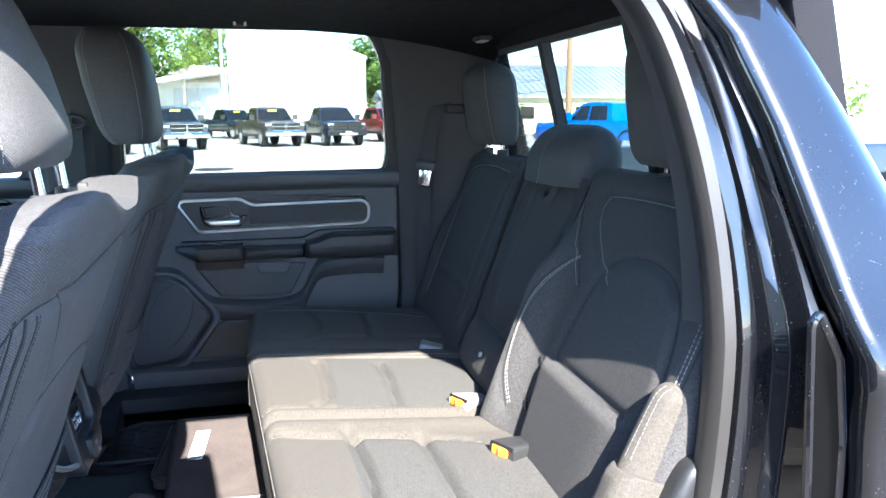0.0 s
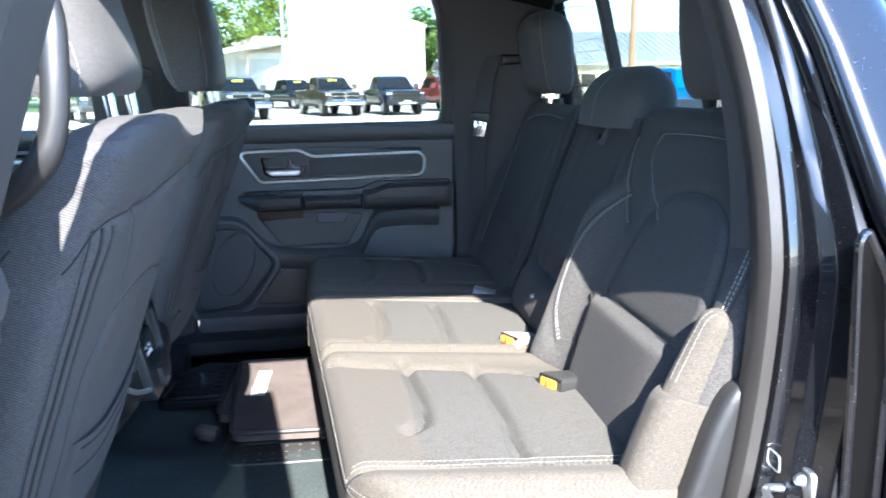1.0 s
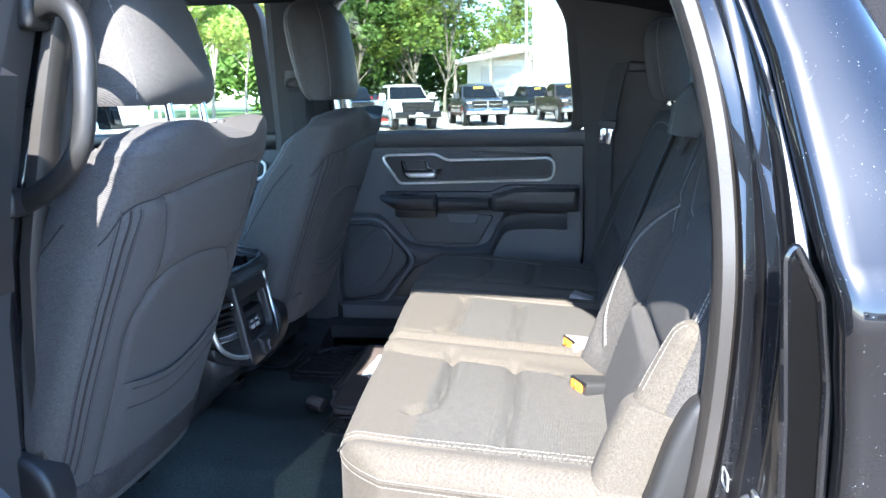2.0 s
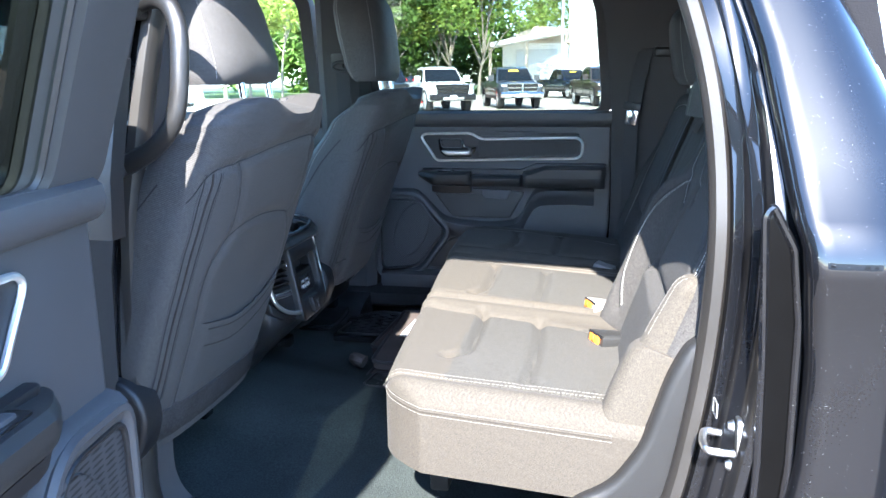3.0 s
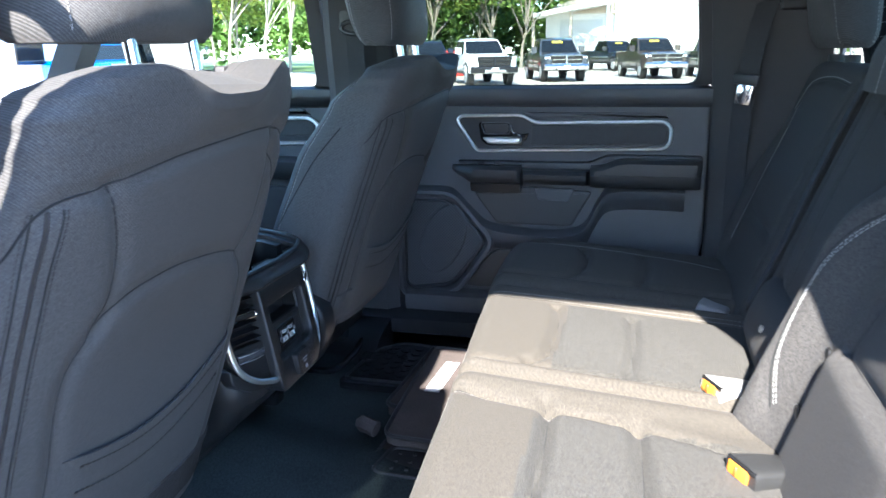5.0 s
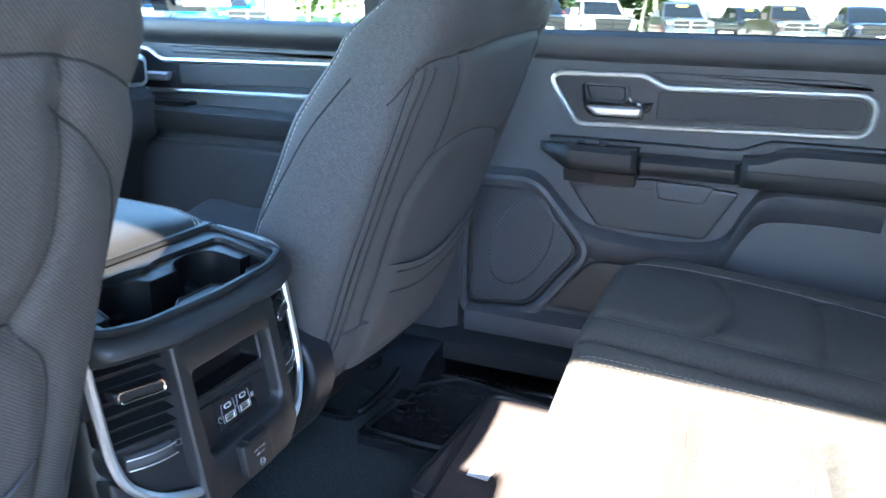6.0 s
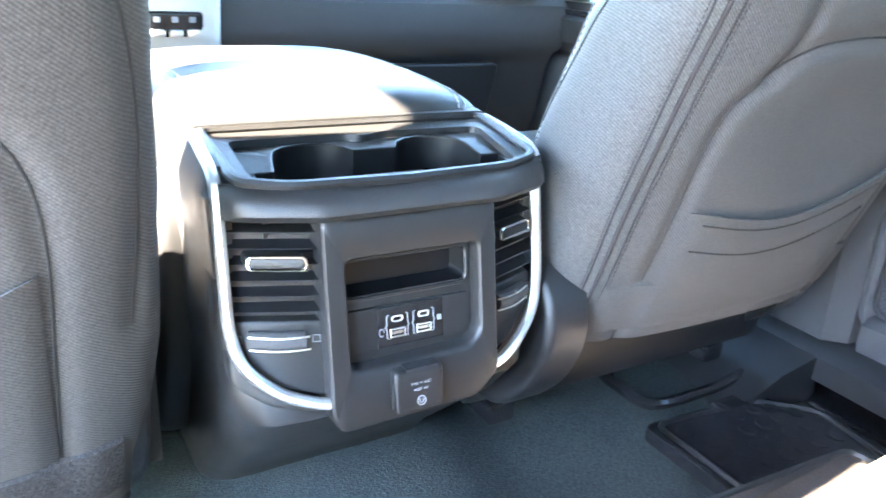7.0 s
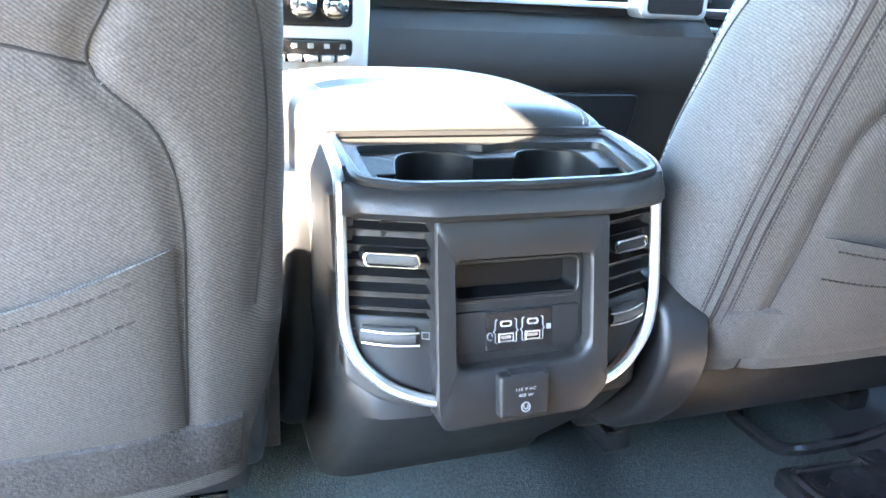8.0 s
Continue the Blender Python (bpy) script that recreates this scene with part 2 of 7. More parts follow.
def add_tube(bm, path, r, n=8, closed=False, flat=1.0, up=None):
    """A round or flattened (flat < 1, across 'up') bar along a path; r may be a list."""
    p = [Vector(q) for q in path]
    last = None
    sections = []
    for i, q in enumerate(p):
        a = p[i - 1] if (closed or i) else q
        b = p[(i + 1) % len(p)] if (closed or i < len(p) - 1) else q
        d = (b - a).normalized()
        if up is not None:
            side = d.cross(Vector(up)).normalized()
        else:
            side = last - d * last.dot(d) if last is not None else d.orthogonal()
            side.normalize()
            last = side
        top = side.cross(d)
        rr = r[i] if isinstance(r, (list, tuple)) else r
        sections.append([q + side * rr * math.cos(2 * math.pi * k / n) + top * rr * flat * math.sin(2 * math.pi * k / n) for k in range(n)])
    add_loft(bm, sections, True, not closed, closed)


def tube(path, r, n=8, closed=False, flat=1.0, up=None):
    bm = bmesh.new()
    add_tube(bm, path, r, n, closed, flat, up)
    return bm


def add_plate(bm, P, poly, w0, w1, bevel=0.004, seg=2):
    """A slab with the outline poly of (u, z), from depth w0 to w1, its front edge rounded, set in place by P(u, w, z)."""
    lev = [(w0, 0.0)]
    if bevel:
        for k in range(seg + 1):
            a = math.pi / 2 * k / seg
            lev.append((w1 - bevel * (1 - math.sin(a)), bevel * (1 - math.cos(a))))
    else:
        lev.append((w1, 0.0))
    if bevel:
        lev.append((w1, bevel + min(0.003, bevel)))
    q = [Vector((a[0], a[1])) for a in poly]
    area = sum(q[i - 1].x * q[i].y - q[i].x * q[i - 1].y for i in range(len(q)))
    sgn = 1 if area > 0 else -1
    rows = []
    for w, inset in lev:
        row = []
        for i, c in enumerate(q):
            d1, d2 = (c - q[i - 1]), (q[(i + 1) % len(q)] - c)
            d1, d2 = (d1.normalized() if d1.length else d2.normalized()), (d2.normalized() if d2.length else d1.normalized())
            nrm = Vector((-(d1.y + d2.y), d1.x + d2.x)) * sgn
            nrm = nrm.normalized() if nrm.length > 1e-6 else Vector((0, 0))
            k = inset / max(0.5, abs(nrm.dot(Vector((-d1.y, d1.x)))))
            row.append(Vector((c.x + nrm.x * k, c.y + nrm.y * k)))
        for _ in range(8):
            for i in range(len(row)):
                j = (i + 1) % len(row)
                if (row[j] - row[i]).dot(q[j] - q[i]) < 0:
                    mid = (row[i] + row[j]) / 2
                    row[i], row[j] = mid.copy(), mid.copy()
        rows.append([P(a.x, w, a.y) for a in row])
    add_loft(bm, rows, True, True)


def plate(P, poly, w0, w1, bevel=0.004, seg=2):
    bm = bmesh.new()
    add_plate(bm, P, poly, w0, w1, bevel, seg)
    return bm


def near_line(p, line):
    """The distance from the 2D point p to a polyline."""
    best = 1e9
    for i in range(len(line) - 1):
        ax, ay = line[i]
        bx, by = line[i + 1]
        dx, dy = bx - ax, by - ay
        L = dx * dx + dy * dy
        t = 0 if L == 0 else max(0, min(1, ((p[0] - ax) * dx + (p[1] - ay) * dy) / L))
        best = min(best, (p[0] - ax - t * dx) ** 2 + (p[1] - ay - t * dy) ** 2)
    return math.sqrt(best)


def grooves_at(u, v, grooves):
    d = 0.0
    for line, width, depth in grooves:
        k = near_line((u, v), line) / width
        if k < 3:
            d += depth * math.exp(-k * k)
    return d


def flat_line(points, steps=6):
    """A smooth 2D line through the points."""
    return [(p[0], p[1]) for p in smooth_path([(a, b, 0) for a, b in points], False, steps)]


def height_of(lo, hi, v0, v1, thick, radius, grooves, crown, extra):
    """The surface of an upholstered pad: rounded rim, crown, seams and any extra form."""
    def h(u, v):
        a, b = lo(v), hi(v)
        du, dv = max(0, min(u - a, b - u)), max(0, min(v - v0, v1 - v))
        k = 1.0
        for d in (du, dv):
            x = min(1, d / radius)
            k *= math.sqrt(max(0, 1 - (1 - x) ** 2))
        s, t = (u - a) / max(1e-6, b - a), (v - v0) / (v1 - v0)
        full = thick + crown * (1 - (2 * s - 1) ** 2) * (1 - (2 * t - 1) ** 2) + extra(u, v)
        return full * (1 - radius / thick * 0.9 * (1 - k)) - grooves_at(u, v, grooves) * k
    return h


def pad(lo, hi, v0, v1, thick, radius, place, grooves=(), crown=0.012, extra=lambda u, v: 0.0, nu=60, nv=60):
    """An upholstered pad over lo(v)..hi(v) x v0..v1; place(u, v, h) sets it in the world. Returns the bmesh and the point on its face."""
    f_lo = lo if callable(lo) else (lambda v: lo)
    f_hi = hi if callable(hi) else (lambda v: hi)
    h = height_of(f_lo, f_hi, v0, v1, thick, radius, grooves, crown, extra)
    bm = bmesh.new()

    def ease(i, n):
        t = i / n
        return t + 0.35 * (math.sin(2 * math.pi * t) / (-2 * math.pi))
    rows, base = [], []
    for j in range(nv + 1):
        v = v0 + (v1 - v0) * ease(j, nv)
        a, b = f_lo(v), f_hi(v)
        us = [a + (b - a) * ease(i, nu) for i in range(nu + 1)]
        rows.append([bm.verts.new(place(u, v, h(u, v))) for u in us])
        base.append([(u, v) for u in us])
    for j in range(nv):
        for i in range(nu):
            bm.faces.new((rows[j][i], rows[j][i + 1], rows[j + 1][i + 1], rows[j + 1][i]))
    rim = [(0, i) for i in range(nu)] + [(j, nu) for j in range(nv)] + [(nv, i) for i in range(nu, 0, -1)] + [(j, 0) for j in range(nv, 0, -1)]
    low = [bm.verts.new(place(*base[j][i], 0.0)) for j, i in rim]
    top = [rows[j][i] for j, i in rim]
    for k in range(len(rim)):
        bm.faces.new((top[k], low[k], low[(k + 1) % len(rim)], top[(k + 1) % len(rim)]))
    bm.faces.new(low)
    return bm, (lambda u, v, lift=0.0: Vector(place(u, v, h(u, v) + lift)))


def stitches(points, step=0.0075, length=0.0052, r=0.0007):
    """A row of thread stitches along a 3D line."""
    bm = bmesh.new()
    p = [Vector(q) for q in points]
    i, left = 0, 0.0
    run = [0.0]
    for k in range(1, len(p)):
        run.append(run[-1] + (p[k] - p[k - 1]).length)

    def at(s):
        for k in range(1, len(run)):
            if s <= run[k]:
                t = (s - run[k - 1]) / max(1e-9, run[k] - run[k - 1])
                return p[k - 1].lerp(p[k], t)
        return p[-1]
    s = 0.0
    while s + length < run[-1]:
        add_tube(bm, [at(s), at(s + length)], r, 4)
        s += step
    return bm


def seam_shade(face, line, parent, r=0.0014, lift=-0.0004):
    """A thin dark tube that paints the crease shade along a seam."""
    fine = []
    for i in range(len(line) - 1):
        a, b = Vector(line[i]), Vector(line[i + 1])
        n = max(1, int((b - a).length / 0.006))
        fine += [a.lerp(b, k / n) for k in range(n)]
    fine.append(Vector(line[-1]))
    return part("seam", tube([face(q.x, q.y, lift) for q in fine], r, 6), SEAM_SHADE, parent)


def seam(name, face, line, parent, material=None, off=0.0, lift=0.0006, step=0.0075, r=0.0006):
    """Stitching along a 2D line on a pad's face, moved sideways by off."""
    pts = []
    fine = []
    for i in range(len(line) - 1):
        a, b = Vector(line[i]), Vector(line[i + 1])
        n = max(1, int((b - a).length / 0.008))
        fine += [a.lerp(b, k / n) for k in range(n)]
    fine.append(Vector(line[-1]))
    for i, q in enumerate(fine):
        d = fine[min(i + 1, len(fine) - 1)] - fine[max(i - 1, 0)]
        nrm = Vector((-d.y, d.x)).normalized() if d.length else Vector((0, 0))
        w = q + nrm * off
        pts.append(face(w.x, w.y, lift))
    return part(name, stitches(pts, step, step * 0.68, r), material or THREAD, parent, smooth=False)


def wire_text(text, size, m, material, parent, name="lettering", depth=0.0002):
    """Flat lettering as a mesh, its plane given by the matrix m."""
    cu = bpy.data.curves.new(name, "FONT")
    cu.body, cu.size, cu.align_x, cu.align_y, cu.extrude = text, size, "CENTER", "CENTER", depth
    tmp = bpy.data.objects.new(name, cu)
    me = bpy.data.meshes.new_from_object(tmp)
    bpy.data.objects.remove(tmp)
    bm = bmesh.new()
    bm.from_mesh(me)
    bmesh.ops.transform(bm, matrix=m, verts=bm.verts)
    return part(name, bm, material, parent, smooth=False)


# ---- the cab: floor, ceiling, walls ----
FLOOR = 0.615


def floor_z(x, y):
    """Carpet height: a low tunnel along the middle and a rise under the front seats and rear bench."""
    z = FLOOR + 0.035 * math.exp(-(y / 0.2) ** 4)
    z += 0.03 / (1 + math.exp((x + 0.10) / 0.03))
    z += 0.05 / (1 + math.exp((0.62 - x) / 0.03))
    return z + 0.003 * noise.noise((x * 6, y * 6, 0))


bm = bmesh.new()
rows = []
for i in range(101):
    x = -1.25 + 2.4 * i / 100
    rows.append([(x, -0.72 + 1.56 * j / 60, floor_z(x, -0.72 + 1.56 * j / 60)) for j in range(61)])
top = add_loft(bm, rows, ring=False)
ext = bmesh.ops.extrude_face_region(bm, geom=list(bm.faces))
bmesh.ops.translate(bm, vec=(0, 0, -0.12), verts=[v for v in ext["geom"] if isinstance(v, bmesh.types.BMVert)])
floor = alone("floor", bm, CARPET, "dark grey carpeted cab floor with a low centre tunnel", "floor", "structure")

# ceiling: a shallow vault from the windscreen to the rear window
rows = []
for i in range(41):
    x = -1.05 + 2.1 * i / 40
    row = []
    for j in range(31):
        y = -0.66 + 1.32 * j / 30
        z = 1.795 - 0.05 * (y / 0.66) ** 4 - 0.075 * max(0, (x - 0.45) / 0.6) ** 2 - 0.10 * max(0, (-0.5 - x) / 0.55) ** 2
        row.append((x, y, z))
    rows.append(row)
bm = loft(rows, ring=False)
ext = bmesh.ops.extrude_face_region(bm, geom=list(bm.faces))
bmesh.ops.translate(bm, vec=(0, 0, 0.04), verts=[v for v in ext["geom"] if isinstance(v, bmesh.types.BMVert)])
ceiling = alone("ceiling", bm, HEADLINER, "dark charcoal fabric headliner of the cab", "ceiling", "structure")


def out_y(z):
    """Half width of the outer skin by height: upright below the belt, leaning in above it."""
    return 0.85 - 0.02 * max(0, (0.95 - z)) - 0.46 * max(0, z - 1.25)


# roof skin above the headliner
rows = []
for i in range(25):
    x = -1.12 + 2.28 * i / 24
    rows.append([(x, -0.67 + 1.34 * j / 20, 1.90 - 0.07 * abs(-1 + 2 * j / 20) ** 3 - 0.07 * abs((x - 0.02) / 1.15) ** 4) for j in range(21)])
bm = loft(rows, ring=False)
ext = bmesh.ops.extrude_face_region(bm, geom=list(bm.faces))
bmesh.ops.translate(bm, vec=(0, 0, -0.02), verts=[v for v in ext["geom"] if isinstance(v, bmesh.types.BMVert)])
roof = alone("roof", bm, PAINT, "black painted steel roof of the cab", "roof", "structure")

# left door opening: one frame swept round it
OPENING = [(0.0, 0.71), (-0.004, 0.85), (0.0, 1.0), (0.008, 1.16), (0.022, 1.31), (0.04, 1.46), (0.065, 1.6), (0.105, 1.69), (0.18, 1.735), (0.45, 1.755), (0.66, 1.74), (0.78, 1.70),
           (0.85, 1.63), (0.896, 1.51), (0.922, 1.38), (0.931, 1.24), (0.927, 1.1), (0.91, 0.95), (0.88, 0.80), (0.83, 0.715), (0.74, 0.68), (0.4, 0.668), (0.09, 0.672)]
loop = smooth_path([(x, 0, z) for x, z in OPENING], True, 5)


def sweep_ring(profile):
    """Sweeps (outwards from the opening, y, follow) round the door opening; follow: how far y keeps to the leaning skin."""
    rows = []
    n = len(loop)
    for i, q in enumerate(loop):
        d = (loop[(i + 1) % n] - loop[i - 1]).normalized()
        nrm = Vector((-d.z, 0, d.x))
        if nrm.dot(q - Vector((0.45, 0, 1.2))) < 0:
            nrm = -nrm
        row = []
        for o, y, f in profile:
            p = q + nrm * o
            lean = min(0, out_y(max(q.z, 0.95)) - 0.85)
            row.append(Vector((p.x, y - f * lean, p.z)))
        rows.append(row)
    return rows


frame_left = thing("door_frame", "black painted door opening with rubber seal and open door", "door frame", kind="structure")
part("seal", loft(sweep_ring([(0.012, -0.672, 0.35), (-0.002, -0.676, 0.35), (-0.008, -0.69, 0.35), (-0.008, -0.708, 0.35), (0.0, -0.72, 0.35), (0.014, -0.722, 0.35), (0.02, -0.71, 0.35), (0.02, -0.68, 0.35)]), True, False, True), SEAL, frame_left, "grey rubber bulb seal")
part("inner_flange", loft(sweep_ring([(0.02, -0.70, 0.35), (0.012, -0.60, 0.2), (0.05, -0.60, 0.2), (0.06, -0.70, 0.35)]), True, False, True), PILLAR, frame_left)
part("jamb", loft(sweep_ring([(0.018, -0.69, 0.35), (0.020, -0.716, 0.4), (0.023, -0.722, 0.45), (0.034, -0.726, 0.5), (0.038, -0.732, 0.55), (0.040, -0.752, 0.65), (0.043, -0.757, 0.7), (0.054, -0.762, 0.75), (0.058, -0.770, 0.8), (0.060, -0.798, 0.9), (0.063, -0.805, 0.95), (0.074, -0.808, 1), (0.078, -0.803, 1), (0.080, -0.79, 1), (0.094, -0.79, 1), (0.094, -0.72, 0.6), (0.10, -0.66, 0.4)]), True, False, True), PAINT, frame_left, "glossy black painted jamb")

# left flank behind the opening: cab corner, then the cargo box
body = thing("truck_body", "black metallic pickup body side with dust and sparkle", "truck body", kind="structure")


def skin(x_of, x1, z0, z1, name, nx=14, nz=34):
    rows = []
    for j in range(nz + 1):
        z = z0 + (z1 - z0) * j / nz
        a = x_of(z)
        b = min(x1, 1.18 + 0.41 * (1.336 - z)) if z > 1.29 else x1
        rows.append([(a + (b - a) * i / nx, -out_y(z) - 0.012 * math.exp(-((z - 1.24) / 0.05) ** 2) + 0.012 * math.exp(-((b - a) * i / nx / 0.008) ** 2) + 0.05 * (i / nx) ** 6, z) for i in range(nx + 1)])
    bm = loft(rows, ring=False)
    ext = bmesh.ops.extrude_face_region(bm, geom=list(bm.faces))
    bmesh.ops.translate(bm, vec=(0, 0.02, 0), verts=[v for v in ext["geom"] if isinstance(v, bmesh.types.BMVert)])
    return part(name, bm, PAINT, body, angle=60)


def gap_x(z):
    """Where the door's shut line runs on the rear quarter."""
    pts = [(0.5, 0.94), (0.75, 1.0), (0.95, 1.035), (1.1, 1.036), (1.25, 1.020), (1.3, 1.006), (1.38, 0.993), (1.5, 0.972), (1.62, 0.935), (1.70, 0.87), (1.76, 0.79)]
    for (a, xa), (b, xb) in zip(pts, pts[1:]):
        if z <= b:
            return xa + (xb - xa) * max(0, (z - a)) / (b - a)
    return pts[-1][1]


skin(gap_x, 1.17, 0.5, 1.72, "cab_corner")
rows = []
for j in range(27):
    z = 0.55 + 0.86 * j / 26
    rows.append([(1.23 + 1.72 * i / 20, -0.90 + 0.02 * max(0, 0.95 - z) - 0.012 * math.exp(-((z - 1.3) / 0.05) ** 2), z) for i in range(21)])
bm = loft(rows, ring=False)
ext = bmesh.ops.extrude_face_region(bm, geom=list(bm.faces))
bmesh.ops.translate(bm, vec=(0, 0.05, 0), verts=[v for v in ext["geom"] if isinstance(v, bmesh.types.BMVert)])
part("cargo_box_side", bm, PAINT, body)
part("cargo_box_side", box((2.1, 0.93, 0.98), (1.75, 0.06, 0.86), 0.02), PAINT, body)
part("cargo_box_floor", box((2.1, 0, 0.8), (1.75, 1.7, 0.06), 0.01), PLASTIC_DARK, body)
part("tailgate", box((2.93, 0, 1.02), (0.06, 1.8, 0.62), 0.015), PAINT, body)
part("rocker", box((0.3, -0.80, 0.53), (3.0, 0.16, 0.2), 0.03, 3), PAINT, body)
part("rocker", box((0.3, 0.86, 0.53), (3.0, 0.16, 0.2), 0.03, 3), PAINT, body)
part("underbody", box((0.6, 0, 0.5), (4.6, 1.5, 0.08), 0.02), PLASTIC_DARK, body)
part("bonnet", box((-1.95, 0, 1.12), (1.25, 1.6, 0.3), 0.06, 3), PAINT, body)
for sx, sy in ((-1.75, -0.85), (-1.75, 0.85), (2.05, -0.85), (2.05, 0.85)):
    bm = bmesh.new()
    bmesh.ops.create_cone(bm, cap_ends=True, segments=36, radius1=0.41, radius2=0.41, depth=0.26)
    bmesh.ops.bevel(bm, geom=[e for e in bm.edges if len(e.link_faces) == 2 and e.calc_face_angle(0) > 1], offset=0.03, segments=2, affect="EDGES")
    bmesh.ops.transform(bm, matrix=pose(sx, sy, 0.41, 90, 0, 0), verts=bm.verts)
    part("wheel", bm, RUBBER, body)

# striker on the rear jamb
striker = thing("door_striker", "zinc plated door striker bolted to the black jamb", "striker", at=(0.96, -0.765, 0.95))
bm = bmesh.new()
add_plate(bm, lambda u, w, z: Vector((0.968 - w + 0.006, -0.765 - u, z)), round_poly([(-0.016, 0.905), (0.016, 0.905), (0.02, 0.95), (0.016, 0.995), (-0.016, 0.995), (-0.02, 0.95)], 0.012), 0.0, 0.006, 0.002)
part("base_plate", bm, STEEL, striker)
part("loop", tube(smooth_path([(0.965, -0.747, 0.958), (0.932, -0.747, 0.962), (0.925, -0.76, 0.958), (0.925, -0.775, 0.954), (0.932, -0.787, 0.95), (0.965, -0.787, 0.948)], False, 4), 0.0055, 8), STEEL, striker)
for z in (0.92, 0.98):
    bm = bmesh.new()
    bmesh.ops.create_cone(bm, cap_ends=True, segments=12, radius1=0.0095, radius2=0.006, depth=0.008)
    bmesh.ops.transform(bm, matrix=pose(0.961, -0.765, z, 0, -90, 0), verts=bm.verts)
    part("screw", bm, STEEL, striker)
part("jamb_marking", tube(round_poly([(0.942, -0.726, 0.985), (0.944, -0.750, 0.982), (0.944, -0.748, 1.004), (0.942, -0.726, 1.007)], 0.005, 2), 0.0012, 5, True), SATIN, frame_left, "raised outline of a locating hole")

# raised plate whose near-black colour stands in for the gap's shade
part("jamb_gap_shade", plate(lambda u, w, z: Vector((u, -0.80 - w, z)), round_poly([(0.978, 1.286), (0.985, 1.296), (1.012, 1.246), (1.024, 1.15), (1.027, 0.95), (1.005, 0.6), (0.985, 0.6), (0.993, 0.95), (0.988, 1.1)], 0.006, 3), 0.0, 0.0135, 0.003), GAP_SHADE, frame_left, "near-black plate painting the shade of the door gap")
part("pocket_lip", tube([(x, -0.812, z) for x, z in round_poly([(0.976, 1.29), (0.984, 1.303), (1.014, 1.248), (1.027, 1.15), (1.030, 0.95), (1.008, 0.6), (0.982, 0.6), (0.990, 0.95), (0.985, 1.1)], 0.006, 3)], 0.0055, 8, True), PAINT, frame_left, "glossy black lip")
# B pillar on the left, with its grab handle
bm = bmesh.new()
rows = []
for z, x0, x1 in ((0.68, -0.14, -0.012), (0.85, -0.14, -0.016), (1.0, -0.13, -0.012), (1.16, -0.12, -0.004), (1.31, -0.10, 0.01), (1.46, -0.085, 0.028), (1.6, -0.06, 0.053), (1.74, -0.03, 0.10)):
    lean = 0.30 * max(0, z - 1.2) * 0.55
    rows.append([(x0, -0.86 + lean, z), (x1 - 0.01, -0.86 + lean, z), (x1 - 0.012, -0.735 + lean, z), (x1 - 0.03, -0.712 + lean, z), (x0 + 0.04, -0.705 + lean, z), (x0, -0.72 + lean, z)])
alone("trim_pillar_left", loft(rows), PILLAR, "dark grey moulded trim on the pillar between the doors", "pillar trim", "structure", angle=50)
grab = thing("grab_handle", "black moulded grab handle on the pillar", "grab handle", at=(0.08, -0.7, 1.45))
path = smooth_path([(0.045, -0.685, 1.585), (0.085, -0.700, 1.590), (0.118, -0.716, 1.575), (0.136, -0.728, 1.54), (0.138, -0.735, 1.49), (0.132, -0.740, 1.43), (0.116, -0.742, 1.392), (0.075, -0.732, 1.358), (0.02, -0.722, 1.332)], False, 5)
part("grip", tube(path, [0.0165 - 0.002 * math.sin(math.pi * i / (len(path) - 1)) for i in range(len(path))], 12, False, 0.85, (0, 1, 0.2)), CONSOLE, grab)
for q, s in (((0.038, -0.69, 1.585), 0.026), ((0.012, -0.735, 1.333), 0.019)):
    part("mount", box(q, (0.032, 0.045, 2 * s), 0.01, 3), CONSOLE, grab)

# right side: pillars, rail and sill round the doors
right = thing("wall_right", "dark grey trim pillars and rail along the cab's passenger side", "pillar trim", kind="structure")


def R(u, w, z):
    """Depth w inwards from the right side's trim plane, leaning in above the belt."""
    return Vector((u, 0.87 - w - 0.36 * max(0, z - 1.34), z))


part("pillar_middle", loft([[R(x0, -0.05, z), R(x0, 0.03, z), R(x0 + 0.03, 0.06, z), R(x1 - 0.03, 0.06, z), R(x1, 0.03, z), R(x1, -0.05, z)] for z, x0, x1 in ((0.66, -0.22, -0.03), (1.0, -0.225, -0.035), (1.34, -0.22, -0.035), (1.5, -0.205, -0.02), (1.66, -0.185, 0.0), (1.8, -0.17, 0.02))]), PILLAR, right)
part("pillar_rear", loft([[R(x0, -0.05, z), R(x0, 0.02, z), R(x0 + 0.03, 0.045, z), Vector((1.0, 0.755 - 0.25 * max(0, z - 1.34), z)), Vector((1.06, 0.745 - 0.25 * max(0, z - 1.34), z)), Vector((1.09, 0.86 - 0.36 * max(0, z - 1.34), z))] for z, x0 in ((0.66, 0.80), (1.0, 0.808), (1.34, 0.80), (1.5, 0.785), (1.66, 0.765), (1.78, 0.72))]), PILLAR, right)
part("pillar_front", loft([[R(x0, -0.05, z), R(x0, 0.03, z), R(x0 + 0.09, 0.03, z), R(x0 + 0.09, -0.05, z)] for z, x0 in ((0.66, -1.2), (1.3, -1.2), (1.78, -0.80))]), PILLAR, right)
part("rail", loft([[R(x, -0.05, 1.765), R(x, 0.02, 1.762), R(x, 0.05, 1.778), R(x, 0.08, 1.80), R(x, -0.05, 1.84)] for x in (-1.0, -0.5, 0.0, 0.4, 0.8, 1.1)]), HEADLINER, right)
